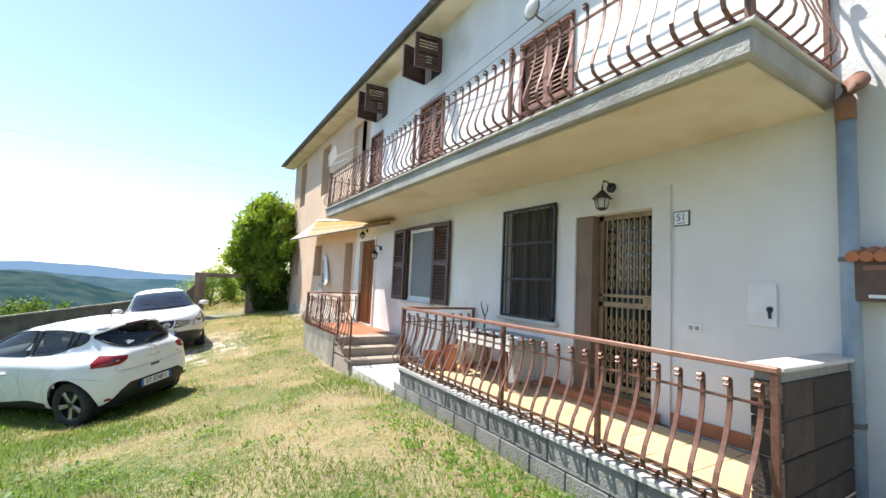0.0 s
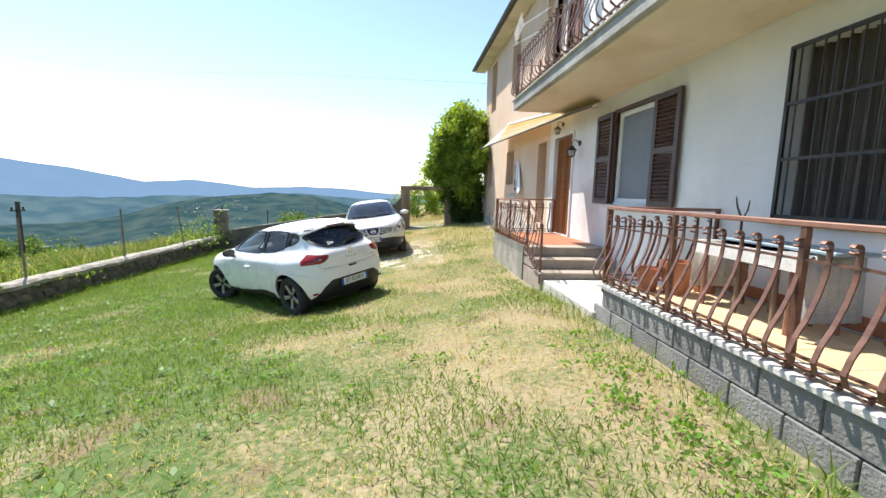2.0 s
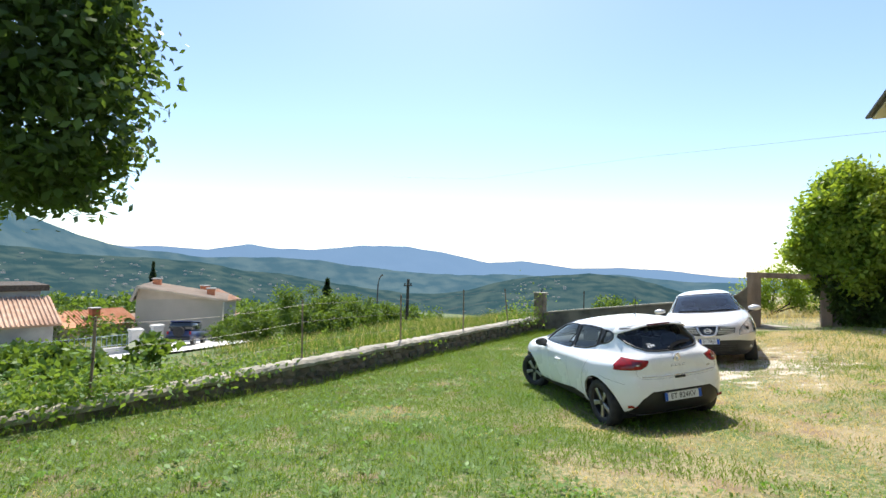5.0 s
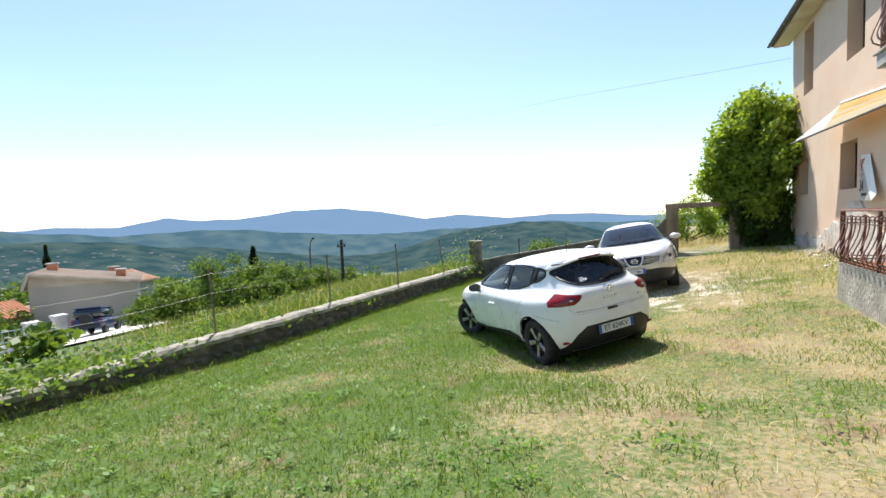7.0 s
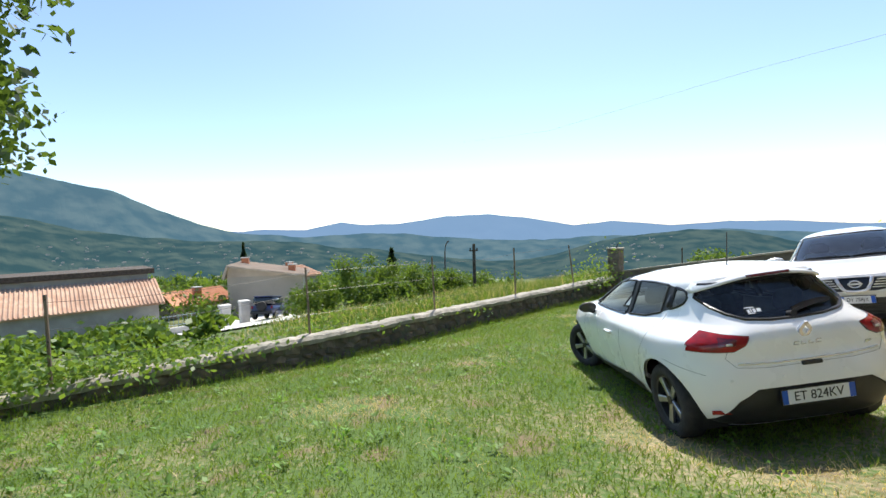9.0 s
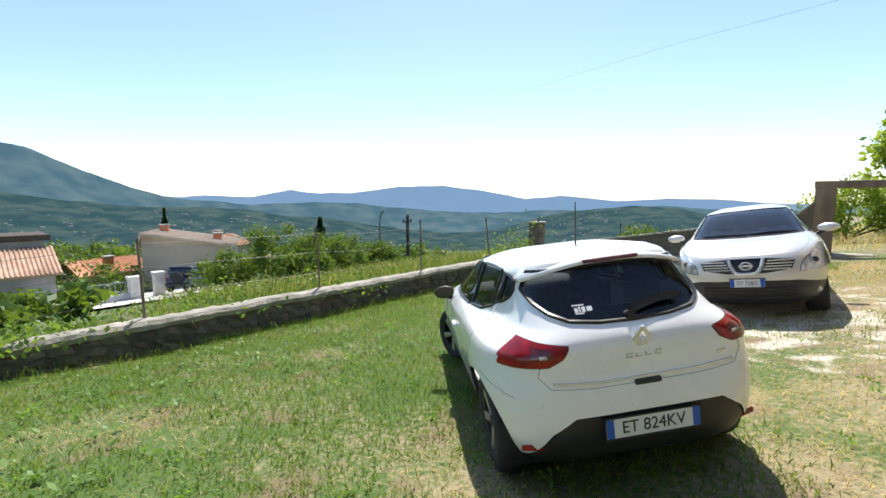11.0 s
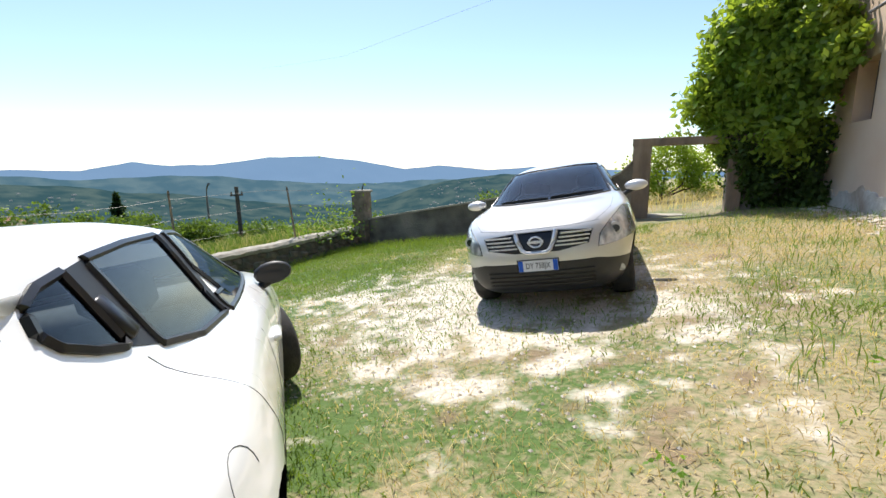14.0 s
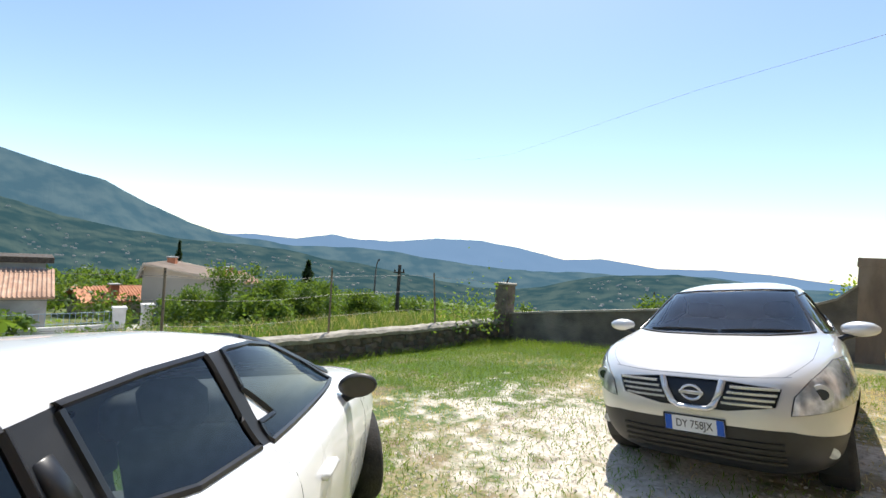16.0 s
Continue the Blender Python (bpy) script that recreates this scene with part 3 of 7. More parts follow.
def front_door():
    y0, y1, z0, z1 = DOOR1
    w, h = y1 - y0, z1 - z0
    e = empty("front_door", pose(W, y0, z0), "house door behind a brass-coloured wrought-iron gate with rings", "door")
    part("door_leaf", one_box(0.2, 0.24, 0, w, 0, h), M["glass_dark"], e, "dark door leaf")
    bm = bmesh.new()
    box(bm, -0.004, 0.2, w - 0.21, w - 0.005, 0, h)
    part("jamb", bm, M["jamb"], e, "brown stone door jamb")
    bm = bmesh.new()
    g0, g1 = 0.0, w - 0.22
    for a in ((g0, g0 + 0.05, 0, h), (g1 - 0.05, g1, 0, h), (g0, g1, h - 0.05, h), (g0, g1, 0.93, 0.98), (g0, g1, 1.03, 1.06), (g0, g1, 0.12, 0.17), (g0, g1, 0.0, 0.1)):
        box(bm, 0.10, 0.135, *a)
    part("gate_frame", bm, M["grille"], e)
    bm = bmesh.new()
    box(bm, 0.11, 0.125, -0.008, 0.008, 0, h - 0.1)
    me = mesh_of("upright", bm, M["grille"])
    nb = 9
    for k in range(nb):
        share("upright", me, e, pose(0, g0 + 0.05 + (g1 - g0 - 0.1) * (k + 0.5) / nb, 0.06))
    bm = bmesh.new()
    ring = [(0.117, 0.034 * math.cos(a), 0.05 * math.sin(a)) for a in np.linspace(0, math.tau, 13)]
    tube(bm, ring, 0.007, 5, caps=False)
    me = mesh_of("ring", bm, M["grille"], True)
    for col in range(4):
        for z in (0.3, 0.42, 0.54, 0.66, 0.78, 1.16, 1.28, 1.40, 1.52, 1.64, 1.76):
            share("ring", me, e, pose(-0.008, g0 + 0.05 + (g1 - g0 - 0.1) * (2 * col + 1.5) / nb - 0.0, z))
    part("lock_box", one_box(0.09, 0.14, 0.06, 0.17, 0.95, 1.05, bevel=0.01), M["grille"], e)
    bm = bmesh.new()
    box(bm, -0.025, -0.003, -0.17, 0, -0.02, h + 0.18)
    box(bm, -0.025, -0.003, w, w + 0.17, -0.02, h + 0.18)
    box(bm, -0.025, -0.003, 0, w, h, h + 0.18)
    part("surround", bm, M["portal"], e, "smooth white plaster surround")


front_door()


def bead_door():
    y0, y1, z0, z1 = DOOR2
    w, h = y1 - y0, z1 - z0
    e = empty("bead_curtain_door", pose(W, y0, z0), "doorway hung with an orange wooden bead curtain", "door")
    bm = bmesh.new()
    for k in range(12):
        z = -h * 0.98 * k / 12
        tube(bm, [(0, 0, z), (0, 0, z - h / 12.6)], 0.011, 5)
    me = mesh_of("bead_string", bm, M["bead"])
    n = 36
    for k in range(n):
        share("bead_string", me, e, pose(0.05 + 0.012 * math.sin(k * 2.4), w * (k + 0.5) / n, h - 0.03, random.uniform(-0.6, 0.6), random.uniform(-0.6, 0.6)))
    bm = bmesh.new()
    box(bm, -0.03, 0.03, -0.05, -0.003, 0, h + 0.04)
    box(bm, -0.03, 0.03, w + 0.003, w + 0.05, 0, h + 0.04)
    box(bm, -0.03, 0.03, -0.003, w + 0.003, h, h + 0.04)
    part("door_frame", bm, M["frame_white"], e)
    part("door_leaf", one_box(0.25, 0.29, 0, w, 0, h), M["bead"], e, "brown door leaf")


bead_door()


def hollow_window(hole, bars):
    y0, y1, z0, z1 = hole
    w, h = y1 - y0, z1 - z0
    e = empty("old_window", pose(W, y0, z0), "unglazed dark window with weathered wooden frame in the old wall", "window", "windows of the old wing")
    bm = bmesh.new()
    for a in ((0, 0.05, 0, h), (w - 0.05, w, 0, h), (0.05, w - 0.05, 0, 0.05), (0.05, w - 0.05, h - 0.05, h), (w / 2 - 0.02, w / 2 + 0.02, 0.05, h - 0.05)):
        box(bm, 0.24, 0.30, *a)
    part("window_frame", bm, M["shutter"], e)
    if bars:
        part("rail", one_box(0.22, 0.245, 0.05, w - 0.05, h * 0.45, h * 0.45 + 0.03), M["black_iron"], e)
    # a near-black sheet closes the opening and stands for the room's shade
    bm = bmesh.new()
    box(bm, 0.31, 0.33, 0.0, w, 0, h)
    part("pane", bm, M["void"], e, "near-black backing sheet for the unlit room behind")


for hole, bars in ((W3, 0), (OW, 1), (OW2, 0), (UWA, 0), (UWB, 0)):
    hollow_window(hole, bars)


# ---- railings ----
def baluster_mesh(name, h, belly, depth_dir=-1.0):
    """A flat iron bar bellied outwards, with a scroll knob above and a curl below; x is outwards."""
    bm = bmesh.new()
    prof = [(0.0, 0.98), (0.0, 0.86), (0.012, 0.76), (0.05, 0.62), (0.12, 0.46), (0.20, 0.32), (0.24, 0.21), (0.21, 0.13), (0.10, 0.08), (0.0, 0.06)]
    pts = [(-belly * a / 0.24, 0, h * b) for a, b in prof]
    strap(bm, pts, 0.026, 0.008)
    ring = [(-0.022 + 0.022 * math.cos(a), 0, h * 0.985 + 0.022 * math.sin(a)) for a in np.linspace(-2.6, 2.8, 9)]
    strap(bm, ring, 0.026, 0.009)
    ring = [(-0.02 + 0.02 * math.cos(a), 0, h * 0.05 + 0.02 * math.sin(a)) for a in np.linspace(-3.0, 2.4, 8)]
    strap(bm, ring, 0.026, 0.009)
    return mesh_of(name, bm, M["iron"])


def railing(name, runs, h, belly, label, top_bar, posts, spacing=0.145, top_label=""):
    """Runs are pairs of points on the floor; the belly looks to the run's left-hand side when walking from b to a."""
    e = empty(name, pose(*runs[0][0]), label, "railing")
    inv = Vector(runs[0][0])
    me = baluster_mesh("baluster", h, belly)
    pm = bmesh.new()
    box(pm, -0.016, 0.016, -0.016, 0.016, -0.09, h + 0.07)
    post_me = mesh_of("post", pm, M["iron"])
    for b, a in runs:
        a, b = Vector(a) - inv, Vector(b) - inv
        d = (b - a)
        length = d.length
        yaw = math.degrees(math.atan2(d.y, d.x)) - 90
        n = max(2, round(length / spacing))
        for k in range(n):
            share("baluster", me, e, Matrix.Translation(a + d * (k + 0.5) / n) @ pose(0, 0, 0, random.uniform(-0.8, 0.8), 0, yaw + random.uniform(-3, 3)))
        frm = Matrix.Translation(a) @ pose(0, 0, 0, 0, 0, yaw)
        for z in (0.055 * h, 0.13 * h, 0.86 * h):
            ob = part("rail_bar", one_box(-0.012, 0.012, 0, length, z - 0.006, z + 0.006), M["iron"], e)
            ob.matrix_basis = frm
        if top_bar:
            ob = part("handrail", one_box(-0.022, 0.022, -0.02, length + 0.02, h + 0.07, h + 0.10, bevel=0.005), M["rail_top"], e, top_label)
            ob.matrix_basis = frm
        m = max(1, round(length / posts))
        for k in range(m + 1):
            share("post", post_me, e, Matrix.Translation(a + d * k / m) @ pose(0, 0, 0, 0, 0, yaw))
    return e


# ---- balcony ----
def build_balcony():
    e = empty("balcony", pose(W, 5, 3.6), "long concrete balcony slab with cream underside", "balcony", kind="structure")
    bm = bmesh.new()
    box(bm, 3.2 - W, -0.003, 1.0 - 5, 9.05 - 5, 0.04, 0.2, bevel=0.012)
    part("slab", bm, M["concrete"], e)
    bm = bmesh.new()
    box(bm, 3.26 - W, -0.003, 1.05 - 5, 9.0 - 5, 0.02, 0.038)
    part("underside", bm, M["soffit"], e, "cream painted underside")
    bm = bmesh.new()
    box(bm, 3.17 - W, -0.003, 0.97 - 5, 9.08 - 5, 0.2, 0.225, bevel=0.006)
    part("coping", bm, M["pale_concrete"], e, "pale stone edge")
    railing("balcony_railing", [((3.24, 9.02, 3.825), (3.24, 1.03, 3.825)), ((W - 0.02, 9.02, 3.825), (3.27, 9.02, 3.825)), ((3.27, 1.03, 3.825), (W - 0.02, 1.03, 3.825))], 0.72, 0.12,
            "bellied wrought-iron balcony railing painted brown", False, 2.0)



build_balcony()


def build_second_balcony():
    e = empty("side_balcony", pose(W, -2, 3.6), "shallow concrete ledge with iron railing beside the drainpipe", "balcony", kind="structure")
    part("slab", one_box(-0.42, -0.003, -3.0, 2.62, 0.0, 0.2, bevel=0.012), M["concrete"], e)
    part("coping", one_box(-0.46, -0.003, -3.0, 2.66, 0.2, 0.225, bevel=0.006), M["pale_concrete"], e)
    railing("side_railing", [((W - 0.36, 0.6, 3.825), (W - 0.36, -4.6, 3.825))], 0.72, 0.12, "bellied brown iron railing above the mailbox", False, 1.6)


build_second_balcony()


# ---- terrace before the front door ----
def build_terrace():
    z = 1.24
    e = empty("terrace", pose(3.18, 0.9, 0.5), "raised terrace edged with grey concrete blocks", "terrace", kind="structure")
    e_inv = Vector((3.18, 0.9, 0.5))
    ob = part("terrace_core", one_box(0.03, W - 3.18 - 0.003, 0.03, 4.14, 0, z - 0.5 - 0.022), M["mortar"], e)
    bm = bmesh.new()
    box(bm, -0.02, 0.2, -0.01, 4.19, z - 0.5 - 0.02, z - 0.5 + 0.02, bevel=0.006)
    part("edge_slab", bm, M["pale_concrete"], e, "pale stone edging")
    # block facing
    bm = bmesh.new()
    box(bm, 0, 0.03, 0.004, 0.366, 0.004, 0.176, bevel=0.007)
    me = mesh_of("block", bm, M["block"])
    for r in range(4):
        off = 0.0 if r % 2 else -0.18
        for k in range(12):
            y = off + 0.37 * k
            if y < -0.05 or y > 3.9:
                continue
            share("block", me, e, pose(random.uniform(-0.004, 0.004), y, 0.0 + r * 0.18 - 0.0))
    # floor tiles
    tm = mesh_of("floor_tile", one_box(0, 0.292, 0, 0.292, 0, 0.012, bevel=0.003), M["tile_floor"])
    for i in range(3):
        for j in range(14):
            share("floor_tile", tm, e, pose(0.205 + 0.297 * i, 0.02 + 0.297 * j, z - 0.5 - 0.012 + random.uniform(-0.001, 0.001)))
    part("skirting", one_box(W - 3.18 - 0.022, W - 3.18 - 0.004, 0.14, 4.14, z - 0.5, z - 0.5 + 0.11, bevel=0.004), M["terracotta"], e, "terracotta skirting")
    part("door_step", one_box(W - 3.18 - 0.16, W - 3.18 - 0.024, 1.3, 2.45, z - 0.5, z - 0.5 + 0.08, bevel=0.008), M["terracotta"], e, "terracotta door step")


build_terrace()
railing("terrace_railing", [((3.22, 5.05, 1.26), (3.22, 0.93, 1.26)), ((W - 0.02, 5.05, 1.26), (3.24, 5.05, 1.26))], 0.66, 0.15, "bellied brown wrought-iron terrace railing with flat handrail", True, 1.03, 0.135,
        "flat red-brown handrail")


def end_wall():
    e = empty("end_wall", pose(3.3, 0.925, 0.8), "low wall of bare grey blocks closing the terrace end", "wall", kind="structure")
    part("core", one_box(0.015, W - 3.3 - 0.03, 0.015, 0.135, 0, 1.19), M["mortar"], e)
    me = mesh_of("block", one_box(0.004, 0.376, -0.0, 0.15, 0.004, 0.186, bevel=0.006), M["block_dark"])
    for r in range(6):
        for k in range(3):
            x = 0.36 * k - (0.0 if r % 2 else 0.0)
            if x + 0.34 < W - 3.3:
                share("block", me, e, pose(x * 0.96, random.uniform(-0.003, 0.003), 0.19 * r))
    part("coping", one_box(-0.02, W - 3.3 - 0.004, -0.015, 0.165, 1.19, 1.215, bevel=0.005), M["pale_concrete"], e)


end_wall()


# ---- second landing with steps ----
def build_landing():
    e = empty("landing", pose(3.1, 6.7, 0.5), "small stone landing with three steps before the bead-curtain door", "steps", kind="structure")
    part("landing_block", one_box(0, W - 3.1 - 0.003, 0.9, 3.1, 0, 0.815), M["cap"], e)
    for k in range(3):
        y = 0.0 + 0.3 * k
        z = 0.40 + 0.143 * (k + 1)
        part("riser", one_box(0.02, W - 3.1 - 0.003, y + 0.02, 0.9 if k < 2 else 0.9, 0 if k == 0 else 0.40 + 0.143 * k + 0.001, z - 0.03), M["step"], e)
        part("tread", one_box(0.0, W - 3.1 - 0.004, y, y + 0.32, z - 0.03, z, bevel=0.008), M["step"], e, "worn pale stone tread")
    tm = mesh_of("floor_tile", one_box(0, 0.297, 0, 0.297, 0, 0.014, bevel=0.003), M["terracotta"])
    for i in range(4):
        for j in range(7):
            share("floor_tile", tm, e, pose(0.02 + 0.302 * i, 0.94 + 0.302 * j, 0.816))
    part("pad", one_box(0.05, W - 3.1 - 0.003, -1.6, -0.01, 0.2, 0.45, bevel=0.01), M["pale_concrete"], e, "white concrete pad")


build_landing()
railing("landing_railing", [((3.12, 9.76, 1.33), (3.12, 7.45, 1.33)), ((W - 0.03, 9.76, 1.33), (3.14, 9.76, 1.33))], 0.60, 0.11, "bellied brown iron railing round the landing", True, 1.2, 0.14)


def stair_rail():
    e = empty("stair_rail", pose(3.12, 6.75, 0.93), "brown iron stair rail sloping down beside the steps", "railing")
    part("post", tube(bmesh.new(), [(0, 0, -0.05), (0, 0, 0.78)], 0.018, 8), M["iron"], e)
    part("handrail", tube(bmesh.new(), [(0, 0, 0.78), (0, 0.72, 1.1)], 0.014, 6), M["iron"], e)
    part("rail_bar", tube(bmesh.new(), [(0, 0.02, 0.12), (0, 0.72, 0.46)], 0.01, 6), M["iron"], e)
    me = baluster_mesh("baluster", 0.58, 0.09)
    for k in range(5):
        share("baluster", me, e, pose(0, 0.12 + 0.125 * k, 0.13 + 0.057 * k, 0, 0, 180 + 180))


stair_rail()


# ---- awning ----
def sheet(pts, th=0.008, cuts=1):
    bm = bmesh.new()
    bm.faces.new([bm.verts.new(p) for p in pts])
    bmesh.ops.solidify(bm, geom=bm.faces[:], thickness=th)
    return bm


def build_awning():
    base = Vector((W, 8.0, 3.5))
    e = empty("awning", pose(*base), "sagging yellow striped awning, its sunlit end coloured white", "awning")
    n1, q, f, l0, n2 = (Vector(p) - base for p in ((4.32, 7.85, 3.60), (4.32, 14.2, 4.20), (3.74, 15.4, 3.60), (3.80, 13.3, 3.56), (3.97, 7.4, 3.44)))
    k = 8
    for s in range(k):
        a, b = s / k, (s + 1) / k
        pts = [n1.lerp(n2, a), q.lerp(l0, a), q.lerp(l0, b), n1.lerp(n2, b)]
        yellow = s in (0, 1, 2, 4)
        part("cloth_stripe", sheet([p + Vector((0, 0, 0.002 * (s % 2))) for p in pts]), M["awning"] if yellow else M["awning_pale"], e, "yellow stripe" if yellow else "cream stripe")
    # sunlight through the far end is painted as a white piece of cloth
    part("white_cloth", sheet([q, f, l0]), M["awning_white"], e, "far end of the cloth, coloured white for sun shining through")
    part("front_bar", tube(bmesh.new(), [n2, l0, f], 0.02, 8), M["roof"], e)
    part("roller", tube(bmesh.new(), [n1 + Vector((0.0, 0, 0.02)), q + Vector((0.0, 0, 0.02))], 0.028, 10), M["awning_white"], e, smooth=True)
    part("arm", tube(bmesh.new(), [n1 + Vector((0, 0.1, -0.05)), n2 + Vector((0.05, 0.2, -0.02))], 0.014, 6), M["white_metal"], e)


build_awning()

# ---- boundary walls ----
INNER = ((-6.36, 1.0), (-5.42, 17.1))


def wall_x(y):
    t = (y - INNER[0][1]) / (INNER[1][1] - INNER[0][1])
    return INNER[0][0] + t * (INNER[1][0] - INNER[0][0])


def build_valley_wall():
    e = empty("valley_wall", pose(-6.2, 8, -0.3), "low rubble-stone wall with lichened cement coping", "wall", kind="structure")
    o = Vector((-6.2, 8, -0.3))
    bm = bmesh.new()
    ys = np.arange(-6, 17.2, 0.3)
    prev = None
    for y in ys:
        x = wall_x(y)
        zb, zt = float(lawn_z(x + 0.0, y)) - 0.3, 0.16 + 0.012 * (y - 6)
        sec = [(x, zb), (x + 0.0, zt), (x - 0.3, zt), (x - 0.3, zb - 0.8)]
        ring = [bm.verts.new(Vector((px - 0.03 * (i in (0, 1)), y, pz)) - o) for i, (px, pz) in enumerate(sec)]
        if prev:
            for k in range(3):
                bm.faces.new((prev[k], prev[k + 1], ring[k + 1], ring[k]))
        else:
            bm.faces.new(ring)
        prev = ring
    bmesh.ops.recalc_face_normals(bm, faces=bm.faces)
    part("core", bm, M["stone"], e)
    bm = bmesh.new()
    prev = None
    rng = random.Random(7)
    for y in np.arange(-6, 17.2, 0.11):
        x = wall_x(y)
        zt = 0.16 + 0.012 * (y - 6) + 0.02 * noise.noise((y * 1.3, 0, 0)) + rng.uniform(-0.008, 0.008)
        wob = 0.03 * noise.noise((y * 2.2, 5, 0))
        sec = [(0.015 + wob, -0.05), (0.03 + wob, 0.02), (-0.02 + wob, 0.07), (-0.17, 0.085 + 0.02 * noise.noise((y * 3, 9, 0))), (-0.31, 0.06), (-0.34, 0.0), (-0.32, -0.05)]
        ring = [bm.verts.new(Vector((x + a + rng.uniform(-0.01, 0.01), y, zt + b + rng.uniform(-0.008, 0.008))) - o) for a, b in sec]
        if prev:
            for k in range(6):
                bm.faces.new((prev[k], prev[k + 1], ring[k + 1], ring[k]))
        prev = ring
    bmesh.ops.recalc_face_normals(bm, faces=bm.faces)
    part("coping", bm, M["cap"], e, "rough cement coping")
    # facing stones
    shapes = []
    for s in range(6):
        bm = bmesh.new()
        w, h = (0.30, 0.16) if s % 2 else (0.22, 0.12)
        vs = box(bm, -0.06, 0.035, -w / 2, w / 2, -h / 2, h / 2)
        bmesh.ops.bevel(bm, geom=bm.edges[:], offset=0.035, segments=1, affect="EDGES")
        for v in bm.verts:
            v.co += Vector((rng.uniform(-0.012, 0.012), rng.uniform(-0.025, 0.025), rng.uniform(-0.018, 0.018)))
        shapes.append(mesh_of("stone", bm, M["stone"]))
    cnt = 0
    y = 2.0
    for row in range(3):
        y = 2.0 + 0.1 * row
        while y < 17.0 and cnt < 280:
            s = rng.randrange(6)
            w = 0.30 if s % 2 else 0.22
            x = wall_x(y)
            base = float(lawn_z(x, y))
            zt = 0.12 + 0.012 * (y - 6)
            z = zt - 0.085 - row * 0.145 + rng.uniform(-0.015, 0.015)
            if z > base - 0.1:
                share("stone", shapes[s], e, Matrix.Translation(Vector((x - 0.035, y, z + rng.uniform(-0.03, 0.03))) - o) @ pose(0, 0, 0, rng.uniform(-24, 24), 0, rng.uniform(-8, 8) - 3))
                cnt += 1
            y += w + 0.015
    return e


build_valley_wall()


def build_back_wall():
    """The dark wall that rises towards the gate."""
    e = empty("back_wall", pose(-2, 17.35, 0), "dark rendered boundary wall rising towards the gate", "wall", kind="structure")
    o = Vector((-2, 17.35, 0))
    prof = [(-5.35, 0.50), (-4.0, 0.72), (-2.1, 1.02), (-0.5, 1.28), (0.2, 1.40), (0.55, 1.48), (0.8, 1.60), (1.05, 1.86)]
    for nm, x0, x1, dz0, dz1, mt in (("render", -0.1, 0.1, None, 0.0, M["darkwall"]), ("coping", -0.13, 0.13, 0.0, 0.045, M["cap"])):
        bm = bmesh.new()
        prev = None
        for i in range(len(prof) - 1):
            for s in np.linspace(0, 1, 6)[: 6 if i == len(prof) - 2 else 5]:
                x = prof[i][0] + s * (prof[i + 1][0] - prof[i][0])
                z = prof[i][1] + s * (prof[i + 1][1] - prof[i][1]) + 0.01 * noise.noise((x * 2, 0, 0))
                y = 17.35 + 0.95 * max(0.0, (x + 5.35) / 6.4) - 0.05
                zb = float(lawn_z(x, 17)) - 0.4 if dz0 is None else z + dz0
                ring = [bm.verts.new(Vector(p) - o) for p in ((x, y + x0, zb), (x, y + x0, z + dz1), (x, y + x1, z + dz1), (x, y + x1, zb))]
                if prev:
                    for k in range(4):
                        bm.faces.new((prev[k], prev[(k + 1) % 4], ring[(k + 1) % 4], ring[k]))
                else:
                    bm.faces.new(ring)
                prev = ring
        bm.faces.new(prev[::-1])
        bmesh.ops.recalc_face_normals(bm, faces=bm.faces)
        part(nm, bm, mt, e)


build_back_wall()


def rough_block(x0, x1, y0, y1, z0, z1, n=6, amp=0.012):
    """An upright worn post: a box cut into storeys and roughened."""
    bm = bmesh.new()
    box(bm, x0, x1, y0, y1, z0, z1)
    bmesh.ops.subdivide_edges(bm, edges=bm.edges[:], cuts=n, use_grid_fill=True)
    bmesh.ops.bevel(bm, geom=[e for e in bm.edges if e.calc_face_angle(0) > 1], offset=0.012, segments=1, affect="EDGES")
    for v in bm.verts:
        v.co += amp * noise.noise_vector(v.co * 5)
    return bm


def build_corner_pillar():
    e = empty("corner_pillar", pose(-5.45, 17.2, -0.2), "square stone pillar with iron stub at the wall corner", "pillar", kind="structure")
    part("shaft", rough_block(-0.2, 0.18, -0.18, 0.18, -0.3, 1.44), M["stone"], e)
    part("cap", rough_block(-0.23, 0.21, -0.21, 0.21, 1.44, 1.50, 3, 0.006), M["cap"], e)
    part("iron_stub", tube(bmesh.new(), [(0.02, 0, 1.48), (0.05, 0, 1.58), (0.09, 0, 1.66)], 0.02, 6), M["black_iron"], e, "rusty iron stub")


build_corner_pillar()


def build_gate():
    e = empty("stone_gateway", pose(1.9, 18.3, 0.6), "open weathered gateway of two posts and a lintel", "gate", kind="structure")
    part("post", rough_block(-0.86, -0.5, -0.15, 0.15, -0.2, 1.60), M["gatepost"], e)
    part("post", rough_block(0.90, 1.16, -0.15, 0.15, -0.2, 1.60), M["gatepost"], e)
    part("lintel", rough_block(-0.88, 2.46, -0.16, 0.16, 1.58, 1.74), M["gatepost"], e)
    part("threshold", rough_block(-0.5, 0.9, -0.2, 0.2, -0.05, 0.12), M["cap"], e, "pale stone threshold")
    part("infill", rough_block(1.16, 2.44, -0.08, 0.12, -0.2, 1.58), M["darkwall"], e, "dark walled side panel")


build_gate()


